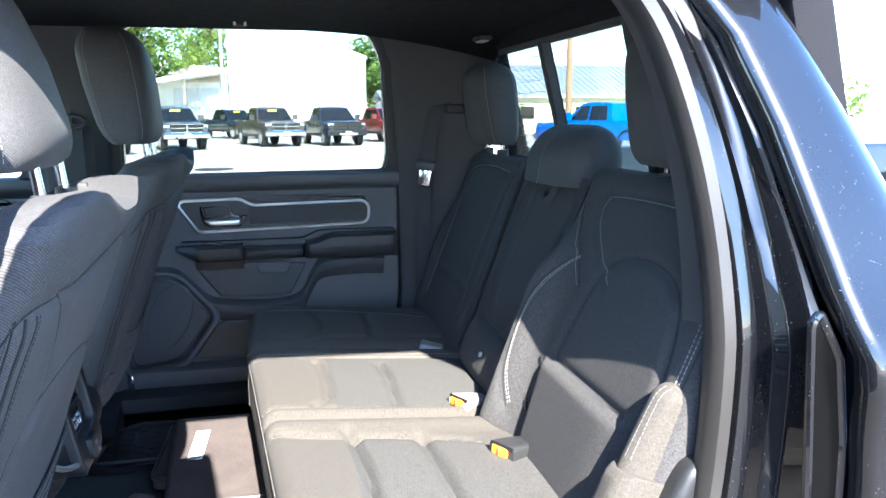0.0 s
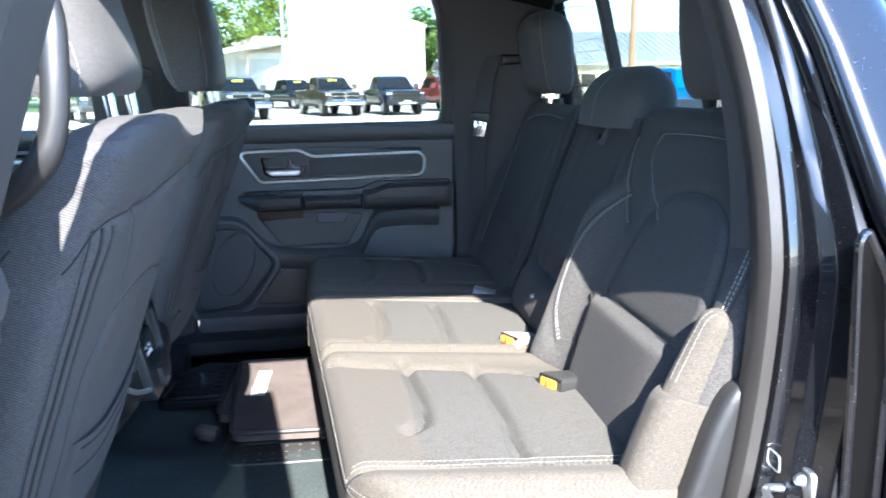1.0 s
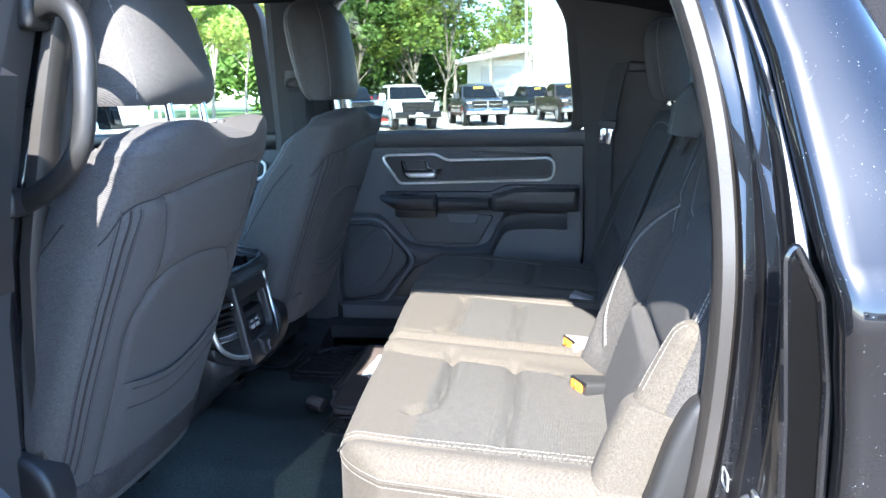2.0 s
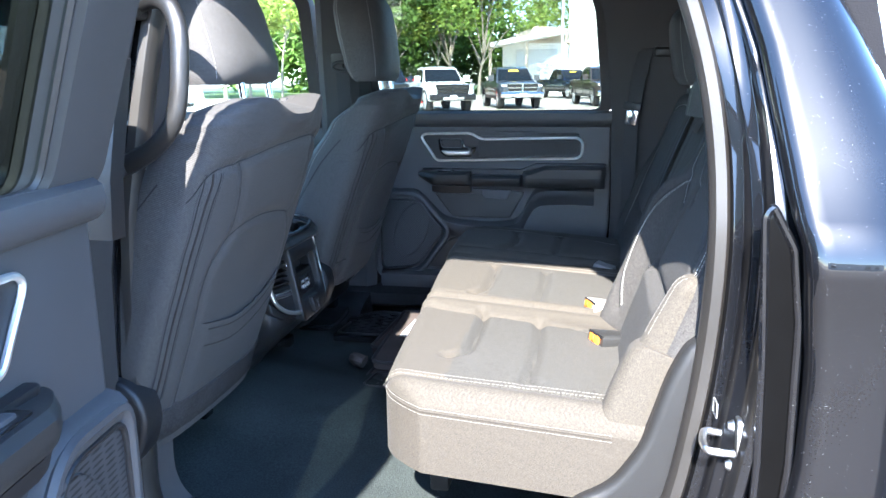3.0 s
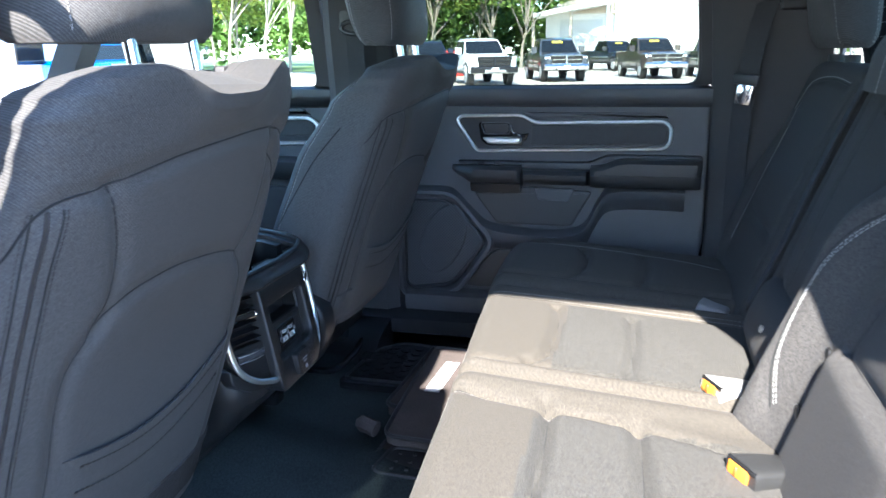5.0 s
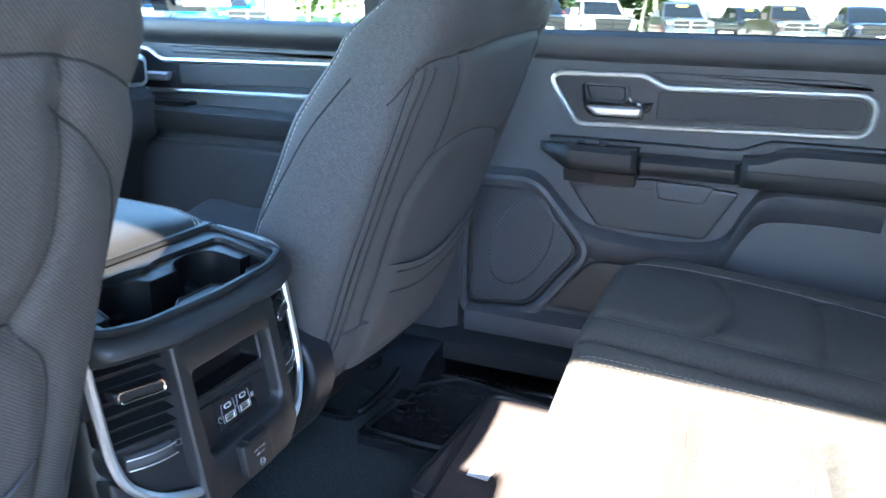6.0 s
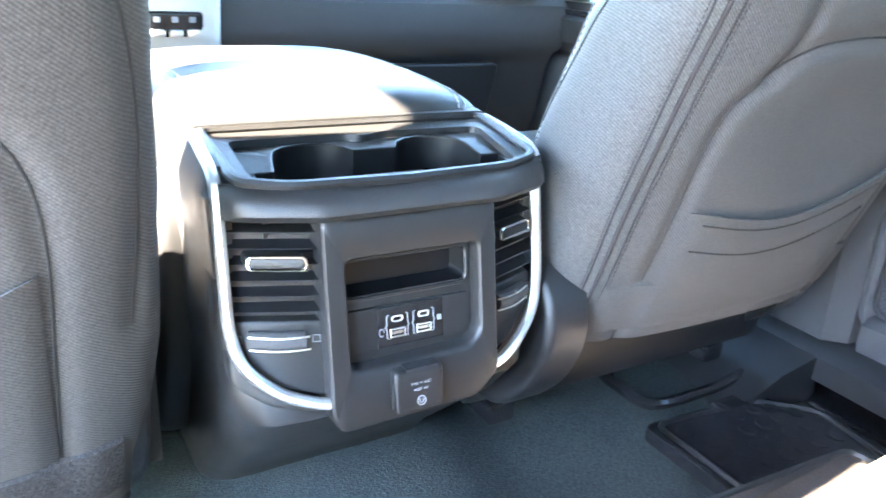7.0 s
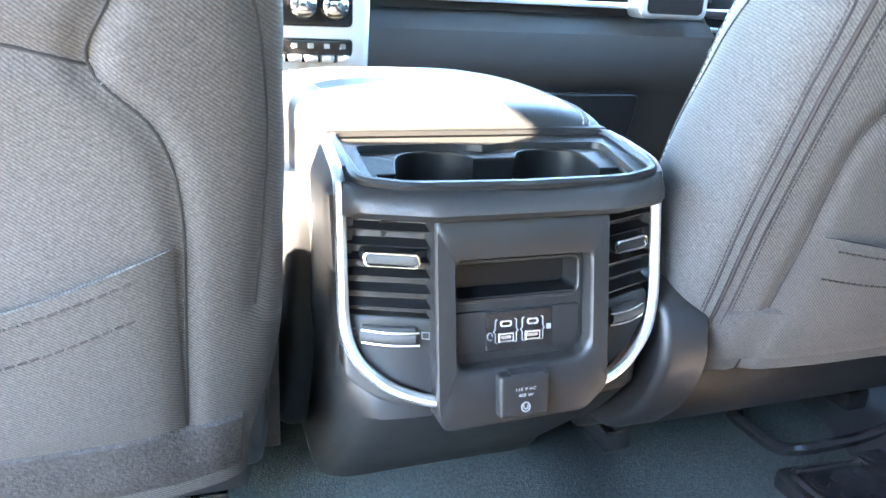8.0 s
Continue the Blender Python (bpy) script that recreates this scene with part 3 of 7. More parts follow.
part("sill", loft([[(x, 0.92, 0.60), (x, 0.78, 0.66), (x, 0.78, 0.70), (x, 0.80, 0.715), (x, 0.92, 0.715)] for x in (-1.2, -0.6, 0.0, 0.4, 0.8, 1.1)]), PLASTIC_DARK, right)
part("height_adjuster", box((-0.12, 0.745, 1.56), (0.045, 0.02, 0.14), 0.009, 2), PLASTIC_DARK, right)

# left side in front of the rear opening
left = thing("wall_left", "dark trim pillar and rail along the driver's side", "pillar trim", kind="structure")


def L(u, w, z):
    q = R(u, w, z)
    return Vector((q.x, -q.y, q.z))


part("pillar_front", loft([[L(x0, -0.05, z), L(x0, 0.03, z), L(x0 + 0.09, 0.03, z), L(x0 + 0.09, -0.05, z)] for z, x0 in ((0.66, -1.2), (1.3, -1.2), (1.78, -0.80))]), PILLAR, left)
part("rail", loft([[L(x, -0.04, 1.765), L(x, 0.02, 1.762), L(x, 0.05, 1.778), L(x, 0.08, 1.80), L(x, -0.04, 1.84)] for x in (-1.0, -0.5, 0.0, 0.4, 0.8, 1.1)]), HEADLINER, left)
part("rear_corner", loft([[(0.985, -0.60 + k, z), (0.95, -0.645 + k, z), (0.945, -0.67 + k, z), (x, -0.69 + k, z), (x + 0.01, -0.60 + k, z)] for z, k, x in ((0.66, 0.0, 1.1), (1.2, 0.0, 1.1), (1.45, 0.06, 1.05), (1.62, 0.14, 1.02), (1.72, 0.19, 1.0))]), PILLAR, left)

# rear wall with its three-pane window
rear = thing("wall_rear", "dark rear cab wall with a sliding rear window", "wall", kind="structure")


def B(u, w, z):
    """Rear wall: u across (y), w forwards, leaning forward towards the top."""
    return Vector((1.115 - w - 0.25 * max(0, z - 1.38), u, z))


part("lower_wall", plate(B, [(-0.75, 0.60), (0.78, 0.60), (0.76, 1.40), (-0.70, 1.40)], -0.06, 0.0, 0.0), HEADLINER, rear)
part("header", plate(B, [(-0.60, 1.695), (0.70, 1.695), (0.68, 1.82), (-0.56, 1.82)], -0.06, 0.01, 0.006), HEADLINER, rear)
for y0, y1 in ((-0.645, -0.60), (0.68, 0.74)):
    part("side_post", plate(B, [(y0, 1.40), (y1, 1.40), (y1, 1.70), (y0, 1.70)], -0.06, 0.0, 0.005), HEADLINER, rear)
window_rear = thing("window_1", "rear sliding window in three panes with black frame", "window", kind="structure")
for y0, y1 in ((-0.60, -0.225), (-0.165, 0.255), (0.305, 0.70)):
    part("pane", plate(B, [(y0, 1.40), (y1, 1.40), (y1, 1.695), (y0, 1.695)], -0.03, -0.026, 0.0), WINDOW_REAR, window_rear, smooth=False)
for y0, y1 in ((-0.225, -0.195), (0.275, 0.305)):
    part("frame_bar", plate(B, [(y0, 1.40), (y1, 1.40), (y1, 1.695), (y0, 1.695)], -0.035, -0.012, 0.004), PLASTIC_DARK, window_rear)
for y0, y1 in ((-0.195, -0.165), (0.255, 0.275)):
    part("slider_bar", plate(B, [(y0, 1.40), (y1, 1.40), (y1, 1.695), (y0, 1.695)], -0.03, -0.005, 0.004), PILLAR, window_rear)
part("frame_top", plate(B, [(-0.63, 1.685), (0.70, 1.685), (0.70, 1.70), (-0.63, 1.70)], -0.035, -0.004, 0.004), PILLAR, window_rear)
for i in range(9):
    z = 1.43 + 0.029 * i
    part("heater_line", tube([B(-0.63, -0.024, z), B(-0.23, -0.024, z)], 0.0006, 4), PLASTIC_DARK, window_rear)
    part("heater_line", tube([B(0.31, -0.024, z), B(0.69, -0.024, z)], 0.0006, 4), PLASTIC_DARK, window_rear)

# windscreen and scuttle
screen = thing("window_2", "clear windscreen of the cab", "window", kind="structure")
part("pane", loft([[(-0.93, y, 1.74 - 0.02 * abs(y)) for y in (-0.66, -0.3, 0, 0.3, 0.66)], [(-1.45, y * 1.15, 1.26) for y in (-0.66, -0.3, 0, 0.3, 0.66)]], False), WINDOW, screen).visible_shadow = False
alone("wall_front", box((-1.42, 0, 0.95), (0.06, 1.75, 0.62), 0.01), PLASTIC_DARK, "black bulkhead under the windscreen", "wall", "structure")

# dome lamp, coat hook
lamp = thing("dome_lamp", "small grey cargo lamp in the headliner", "lamp", at=(0.98, 0.5, 1.72))
part("bezel", box((0.97, 0.50, 1.716), (0.035, 0.075, 0.012), 0.005, 2), PILLAR, lamp)
part("lens", box((0.97, 0.50, 1.7095), (0.022, 0.055, 0.006), 0.0025, 2), LABEL, lamp)
hook = thing("coat_hook", "small grey coat hook under the roof rail", "hook", at=(0.35, 0.62, 1.75))
part("base", box((0.35, 0.632, 1.762), (0.04, 0.02, 0.03), 0.008, 2), PILLAR, hook)
part("hook_loop", tube(smooth_path([(0.337, 0.62, 1.752), (0.337, 0.605, 1.768), (0.35, 0.60, 1.775), (0.363, 0.605, 1.768), (0.363, 0.62, 1.752)], False, 4), 0.0035, 8), SATIN, hook)


# ---- doors ----
def rear_door(P, name, label, glazing, clip_front=0.0):
    """A rear door: inner panel, chrome-rimmed handle bezel, armrest, speaker, map pocket, window frame and glass."""
    d = thing(name, label, "door", kind="structure")
    part("outer_skin", plate(P, round_poly([(-0.03, 0.66), (0.83, 0.66), (0.88, 0.8), (0.90, 1.0), (0.89, 1.34), (-0.03, 1.34)], 0.02, 3), -0.10, -0.045, 0.004), PAINT, d)
    part("panel", plate(P, round_poly([(-0.022, 0.70), (0.72, 0.70), (0.78, 0.80), (0.803, 0.95), (0.803, 1.335), (-0.022, 1.335)], 0.02, 4), -0.05, 0.0, 0.008, 3), PLASTIC, d)
    # belt roll and the crease below it
    bm = bmesh.new()
    rows = []
    for i in range(41):
        u = -0.02 + 0.822 * i / 40
        rows.append([P(u, -0.02, 1.348), P(u, 0.008, 1.35), P(u, 0.022, 1.342), P(u, 0.026, 1.325), P(u, 0.020, 1.306), P(u, 0.010, 1.298), P(u, -0.01, 1.292)])
    add_loft(bm, rows)
    part("belt_roll", bm, PLASTIC, d)
    # upper field above the bezel
    bz = [(0.141, 1.258), (0.152, 1.271), (0.318, 1.274), (0.357, 1.253), (0.69, 1.259), (0.708, 1.243), (0.706, 1.204), (0.692, 1.189), (0.196, 1.176)]
    bzr = round_poly(bz, 0.014, 4)
    part("bezel_field", plate(P, bzr, -0.002, 0.006, 0.002), PLASTIC_DARK, d)
    part("bezel_rim", tube([P(u, 0.009, z) for u, z in bzr], 0.0046, 8, True), SATIN, d, "satin chrome rim")
    part("insert", plate(P, round_poly([(0.345, 1.246), (0.685, 1.249), (0.697, 1.24), (0.695, 1.208), (0.683, 1.199), (0.345, 1.193)], 0.006, 3), 0.004, 0.009, 0.003), CLOTH_FRONT, d, "dark cloth insert")
    part("accent_strip", plate(P, round_poly([(0.327, 1.2805), (0.358, 1.265), (0.69, 1.269), (0.702, 1.264), (0.69, 1.276), (0.64, 1.281)], 0.004, 3), -0.002, 0.006, 0.002), PLASTIC, d)
    # inside handle in its cup
    cup = part("handle_cup", plate(P, round_poly([(0.200, 1.254), (0.292, 1.254), (0.297, 1.226), (0.315, 1.226), (0.325, 1.19), (0.225, 1.19), (0.207, 1.205)], 0.010, 3), 0.003, 0.0085, 0.003), PLASTIC_GLOSS, d)
    # raised dark slab painting the shade inside the handle cup
    part("cup_shade", plate(P, round_poly([(0.212, 1.25), (0.284, 1.25), (0.284, 1.224), (0.222, 1.224)], 0.008, 3), 0.005, 0.0095, 0.001), PLASTIC_DARK, cup)
    part("cup_rim", tube([P(u, 0.0095, z) for u, z in round_poly([(0.208, 1.253), (0.288, 1.253), (0.288, 1.222), (0.218, 1.222)], 0.008, 3)], 0.002, 6, True), PLASTIC, cup)
    bm = bmesh.new()
    add_plate(bm, P, round_poly([(0.212, 1.214), (0.322, 1.216), (0.318, 1.197), (0.232, 1.196)], 0.008, 3), 0.010, 0.026, 0.006, 3)
    part("lever", bm, SATIN, d, "satin silver door lever")
    part("lock_knob", plate(P, round_poly([(0.318, 1.222), (0.34, 1.226), (0.333, 1.206), (0.32, 1.203)], 0.003, 2), 0.006, 0.015, 0.003), PLASTIC_GLOSS, d)
    # armrest in three sections
    def rest(u0, u1, top, low, depth, name, mat, lift=0.0):
        rows = []
        for i in range(25):
            t = i / 24
            u = u0 + (u1 - u0) * t
            end = min(1, min(t, 1 - t) * (u1 - u0) / 0.006)
            k = 0.85 + 0.15 * math.sqrt(max(0, 1 - (1 - end) ** 2))
            dp = depth(u) * k
            zt, zl = top(u), low(u)
            rows.append([P(u, -0.01, zt - 0.004), P(u, dp * 0.5, zt + lift), P(u, dp * 0.85, zt - 0.002 + lift), P(u, dp, zt - 0.012), P(u, dp * 1.0, (zt + zl) / 2 - 0.004), P(u, dp * 0.95, zl + 0.012), P(u, dp * 0.82, zl + 0.002), P(u, dp * 0.4, zl), P(u, -0.01, zl)])
        return part(name, loft(rows), mat, d)
    dep = lambda u: 0.062 - 0.045 * max(0, (0.20 - u) / 0.075) ** 1.5
    rest(0.128, 0.3235, lambda u: 1.143 - 0.006 * max(0, 0.2 - u) / 0.07, lambda u: 1.092 + 0.028 * max(0, (0.19 - u) / 0.062), dep, "switch_pod", VINYL)
    rest(0.3265, 0.505, lambda u: 1.133, lambda u: 1.092, lambda u: 0.064, "armrest_middle", VINYL)
    rest(0.508, 0.785, lambda u: 1.145 + 0.022 / (1 + math.exp((0.56 - u) / 0.012)), lambda u: 1.088, lambda u: 0.066, "armrest_pad", VINYL)
    part("armrest_ledge", plate(P, round_poly([(0.14, 1.15), (0.50, 1.15), (0.55, 1.172), (0.79, 1.172), (0.79, 1.12), (0.16, 1.12)], 0.012, 3), -0.002, 0.018, 0.006), PLASTIC_DARK, d)
    part("pod_underside", loft([[P(u, -0.01, 1.094), P(u, 0.05 - (0.2 - u) * (0.3 if u < 0.2 else 0), 1.092), P(u, 0.042 - (0.2 - u) * (0.3 if u < 0.2 else 0), 1.068), P(u, -0.01, 1.070)] for u in (0.185, 0.21, 0.25, 0.3, 0.322)]), PLASTIC_DARK, d)
    part("pad_crease", tube([P(0.512 + 0.268 * i / 20, 0.0655, 1.122 + 0.002 * i / 20) for i in range(21)], 0.0012, 5), PLASTIC_DARK, d)
    switch = part("window_switch", plate(lambda u, w, z: P(u, 0.03 + (z - 1.0) , 1.139 + w), round_poly([(0.205, 0.985), (0.265, 0.985), (0.265, 1.015), (0.205, 1.015)], 0.006, 3), 0.0, 0.006, 0.002), PLASTIC_GLOSS, d)
    part("toggle", plate(lambda u, w, z: P(u, 0.03 + (z - 1.0), 1.144 + w), round_poly([(0.222, 0.992), (0.25, 0.992), (0.25, 1.008), (0.222, 1.008)], 0.004, 3), 0.0, 0.006, 0.003), PLASTIC, switch)
    # middle panel, pull pocket, lower form
    part("middle_panel", plate(P, round_poly([(0.185, 1.064), (0.252, 0.974), (0.458, 0.972), (0.512, 1.07), (0.35, 1.08)], 0.012, 4), -0.002, 0.012, 0.004), VINYL, d)
    part("pull_pocket", plate(P, round_poly([(0.358, 1.078), (0.366, 1.045), (0.45, 1.042), (0.466, 1.078)], 0.008, 3), 0.008, 0.0155, 0.003), PLASTIC, d)
    bm = bmesh.new()
    rows = []
    crest = smooth_path([(-0.02, 0, 1.056), (0.06, 0, 1.058), (0.125, 0, 1.052), (0.18, 0, 1.0), (0.225, 0, 0.962), (0.30, 0, 0.948), (0.42, 0, 0.945), (0.49, 0, 0.965), (0.525, 0, 1.03), (0.56, 0, 1.07), (0.66, 0, 1.078), (0.75, 0, 1.075)], False, 5)
    for q in crest:
        rows.append([P(q.x, -0.005, q.z + 0.018), P(q.x, 0.016, q.z + 0.012), P(q.x, 0.026, q.z), P(q.x, 0.024, q.z - 0.016), P(q.x, 0.016, q.z - 0.030), P(q.x, 0.006, q.z - 0.045), P(q.x, -0.005, q.z - 0.06)])
    add_loft(bm, rows)
    part("form_line", bm, PLASTIC, d)
    # speaker
    sp = [(-0.012, 1.034), (0.118, 1.036), (0.222, 0.922), (0.122, 0.792), (-0.012, 0.775)]
    spr = round_poly(sp, 0.03, 6)
    spk = part("speaker", plate(P, spr, 0.0, 0.020, 0.005), GRILLE, d, "perforated speaker grille")
    part("rim", tube([P(u, 0.021, z) for u, z in spr], 0.0045, 8, True), PLASTIC_DARK, spk)
    part("cone_ring", plate(P, [(0.10 + 0.062 * math.cos(a) + 0.03 * math.sin(a), 0.925 + 0.10 * math.sin(a) - 0.005 * math.cos(a)) for a in [2 * math.pi * k / 40 for k in range(40)]], 0.018, 0.0245, 0.004), GRILLE, spk)
    part("surround", tube([P(u, 0.016, z) for u, z in round_poly([(-0.025, 1.052), (0.126, 1.055), (0.243, 0.922), (0.135, 0.772), (-0.025, 0.752)], 0.035, 6)], 0.014, 8, True, 0.8), PLASTIC, spk)
    # lower bin and its lip
    bm = bmesh.new()
    rows = []
    for i in range(31):
        u = -0.01 + 0.76 * i / 30
        rows.append([P(u, -0.01, 0.775), P(u, 0.03, 0.772), P(u, 0.046, 0.762), P(u, 0.048, 0.735), P(u, 0.04, 0.712), P(u, -0.01, 0.705)])
    add_loft(bm, rows)
    part("bin_lip", bm, PLASTIC, d)
    # dark slab on the panel in place of the bin's shaded inside
    part("bin_shade", plate(P, round_poly([(0.15, 0.785), (0.245, 0.90), (0.45, 0.90), (0.70, 0.88), (0.70, 0.785)], 0.03, 4), 0.0, 0.008, 0.004), PLASTIC_DARK, d)
    # window frame and glass
    win = [(-0.005, 1.345), (0.763, 1.349), (0.77, 1.40), (0.742, 1.68), (0.70, 1.755), (0.63, 1.768), (0.09, 1.772), (0.035, 1.75), (0.02, 1.70)]
    # open door: front post widened to shade the front seat
    if glazing is WINDOW_DARK:
        win = [(u + 0.075 if u < 0.3 else u, z) for u, z in win]
    wr = round_poly(win, 0.03, 5)
    wo = round_poly([(-0.045, 1.34), (0.80, 1.345), (0.815, 1.42), (0.785, 1.70), (0.735, 1.785), (0.64, 1.80), (0.06, 1.802), (0.0, 1.785), (-0.02, 1.70)], 0.03, 5)
    for a, b, nm, mt in ((-0.045, 0.008, "window_frame", PILLAR), (-0.075, -0.047, "outer_frame", PLASTIC_GLOSS)):
        bm = bmesh.new()
        rows = []
        for (p, q) in zip(wr, wo):
            rows.append([P(p.x, a, p.y), P(p.x, b, p.y), P(q.x, b, q.y), P(q.x, a, q.y)])
        add_loft(bm, rows, True, False, True)
        part(nm, bm, mt, d)
    part("window_seal", tube([P(p.x, -0.01, p.y) for p in wr], 0.006, 6, True), RUBBER, d)
    part("pane", plate(P, wr, -0.034, -0.03, 0.0), glazing, d, smooth=False)
    # pull-up lock pin
    part("lock_pin", tube([P(0.045, 0.002, 1.34), P(0.045, 0.002, 1.346), P(0.045, 0.002, 1.372)], [0.012, 0.005, 0.0045], 8), PLASTIC_DARK, d)
    return d


rear_door(R, "door_1", "closed rear passenger door with chrome-rimmed bezel and speaker", WINDOW_REAR)

# the open left rear door, swung out on its hinge
HINGE = Vector((0.145, -0.995, 0))
OPEN = radians(-82)


def open_place(u, w, z):
    q = L(u, w, z)
    v = Vector((q.x + 0.02, q.y + 0.87))
    c, s = math.cos(OPEN), math.sin(OPEN)
    return Vector((HINGE.x + c * v.x - s * v.y, HINGE.y + s * v.x + c * v.y, z))


rear_door(open_place, "door_2", "open rear door on the driver's side with tinted window", WINDOW_DARK)


d2 = bpy.data.objects["door_2"]
part("hinge_edge", box((0.018, -0.90, 0.995), (0.08, 0.05, 0.69), 0.012, 2), PAINT, d2, "black painted leading edge")
# added bar, mostly out of view, keeping sun off the front seat's outer flank
part("upper_sun_blocker", loft([[(x0, y0, z), (x1, y0, z), (x1, y0 + 0.03, z), (x0, y0 + 0.03, z)] for x0, x1, y0, z in ((-0.02, 0.112, -0.905, 1.25), (-0.02, 0.118, -0.905, 1.335), (-0.01, 0.124, -0.89, 1.42), (0.005, 0.126, -0.872, 1.495), (0.01, 0.10, -0.87, 1.508))]), PLASTIC_DARK, d2)


def front_door(P, name, label):
    """A front door as seen past the seats: panel, bezel strip, armrest, window frame and glass."""
    d = thing(name, label, "door", kind="structure")
    part("outer_skin", plate(P, [(-1.22, 0.62), (-0.22, 0.62), (-0.20, 1.34), (-1.22, 1.34)], -0.10, -0.045, 0.004), PAINT, d)
    part("panel", plate(P, round_poly([(-1.2, 0.70), (-0.20, 0.70), (-0.19, 1.335), (-1.2, 1.335)], 0.02, 4), -0.05, 0.0, 0.008, 3), PLASTIC, d)
    rows = []
    for i in range(21):
        u = -1.2 + 1.0 * i / 20
        rows.append([P(u, -0.02, 1.348), P(u, 0.008, 1.35), P(u, 0.022, 1.342), P(u, 0.026, 1.325), P(u, 0.020, 1.300), P(u, 0.010, 1.292), P(u, -0.01, 1.288)])
    part("belt_roll", loft(rows), PLASTIC_DARK, d)
    bz = round_poly([(-0.97, 1.262), (-0.95, 1.276), (-0.86, 1.276), (-0.82, 1.252), (-0.30, 1.262), (-0.27, 1.245), (-0.275, 1.205), (-0.30, 1.19), (-0.90, 1.178)], 0.014, 4)
    part("bezel_field", plate(P, bz, -0.002, 0.006, 0.002), PLASTIC_DARK, d)
    part("bezel_rim", tube([P(u, 0.009, z) for u, z in bz], 0.0055, 8, True), SATIN, d, "satin chrome rim")
    part("lever", plate(P, round_poly([(-0.91, 1.222), (-0.79, 1.224), (-0.80, 1.203), (-0.89, 1.202)], 0.008, 3), 0.008, 0.026, 0.006, 3), SATIN, d, "satin silver door lever")
    part("insert", plate(P, round_poly([(-0.77, 1.246), (-0.30, 1.252), (-0.285, 1.24), (-0.29, 1.21), (-0.77, 1.195)], 0.008, 3), 0.004, 0.009, 0.003), CLOTH_FRONT, d)
    part("accent_strip", plate(P, round_poly([(-0.80, 1.285), (-0.79, 1.268), (-0.31, 1.274), (-0.29, 1.268), (-0.32, 1.29)], 0.006, 3), -0.002, 0.010, 0.004), PLASTIC, d)
    rows = []
    for i in range(31):
        u = -1.0 + 0.78 * i / 30
        rows.append([P(u, -0.01, 1.15), P(u, 0.05, 1.152), P(u, 0.066, 1.14), P(u, 0.066, 1.11), P(u, 0.05, 1.09), P(u, -0.01, 1.085)])
    part("armrest", loft(rows), VINYL, d)
    part("switch_panel", box(P(-0.82, 0.035, 1.155), (0.2, 0.045, 0.012), 0.004, 2), PLASTIC_GLOSS, d)
    part("lower_panel", plate(P, round_poly([(-1.1, 1.06), (-0.3, 1.06), (-0.3, 0.80), (-1.1, 0.80)], 0.03, 4), 0.0, 0.018, 0.01, 3), PLASTIC, d)
    win = round_poly([(-1.12, 1.345), (-0.265, 1.345), (-0.25, 1.70), (-0.28, 1.755), (-0.35, 1.768), (-0.78, 1.75)], 0.03, 5)
    wo = round_poly([(-1.18, 1.34), (-0.225, 1.34), (-0.205, 1.72), (-0.24, 1.79), (-0.36, 1.80), (-0.80, 1.78)], 0.03, 5)
    rows = [[P(p.x, -0.045, p.y), P(p.x, 0.008, p.y), P(q.x, 0.008, q.y), P(q.x, -0.045, q.y)] for p, q in zip(win, wo)]
    part("window_frame", loft(rows, True, False, True), PILLAR, d)
    part("window_seal", tube([P(p.x, -0.01, p.y) for p in win], 0.006, 6, True), RUBBER, d)
    part("pane", plate(P, win, -0.034, -0.03, 0.0), WINDOW, d, smooth=False).visible_shadow = False
    mirror = part("wing_mirror", loft([[P(-0.98 + a, -0.16 - b, z) for a, b in ((0.0, 0.0), (0.05, 0.0), (0.09, 0.10), (0.05, 0.2), (-0.03, 0.2), (-0.05, 0.08))] for z in (1.36, 1.40, 1.52, 1.56)]), PLASTIC_GLOSS, d)
    part("mirror_glass", loft([[P(-0.925, -0.175, 1.375), P(-0.90, -0.34, 1.375), P(-0.90, -0.34, 1.545), P(-0.925, -0.175, 1.545)], [P(-0.885, -0.17, 1.375), P(-0.865, -0.34, 1.375), P(-0.865, -0.34, 1.545), P(-0.885, -0.17, 1.545)]]), CHROME, mirror, "mirror glass", smooth=False)
    return d


front_door(R, "door_3", "closed front passenger door with chrome-rimmed bezel")
front_door(L, "door_4", "closed driver's door with clear window")


# ---- front seats ----
def spow(c, p):
    return math.copysign(abs(c) ** p, c)


def table(z, rows):
    """Smooth reading of a table of (z, value)."""
    if z <= rows[0][0]:
        return rows[0][1]
    for (a, p), (b, q) in zip(rows, rows[1:]):
        if z <= b:
            t = (z - a) / (b - a)
            t = t * t * (3 - 2 * t)
            return p + (q - p) * t
    return rows[-1][1]


SEAT_Y = -0.455
BACK_W = [(0.80, 0.235), (0.88, 0.258), (0.98, 0.268), (1.1, 0.265), (1.2, 0.260), (1.28, 0.254), (1.36, 0.243), (1.39, 0.231), (1.41, 0.214), (1.425, 0.190), (1.435, 0.158), (1.44, 0.11)]
BACK_T = [(0.80, 0.10), (0.86, 0.15), (1.0, 0.17), (1.2, 0.165), (1.34, 0.15), (1.41, 0.125), (1.432, 0.10), (1.44, 0.06)]
BACK_F = [(0.80, 0.10), (0.86, 0.13), (1.0, 0.15), (1.1, 0.155), (1.23, 0.15), (1.34, 0.12), (1.41, 0.07), (1.44, 0.03)]
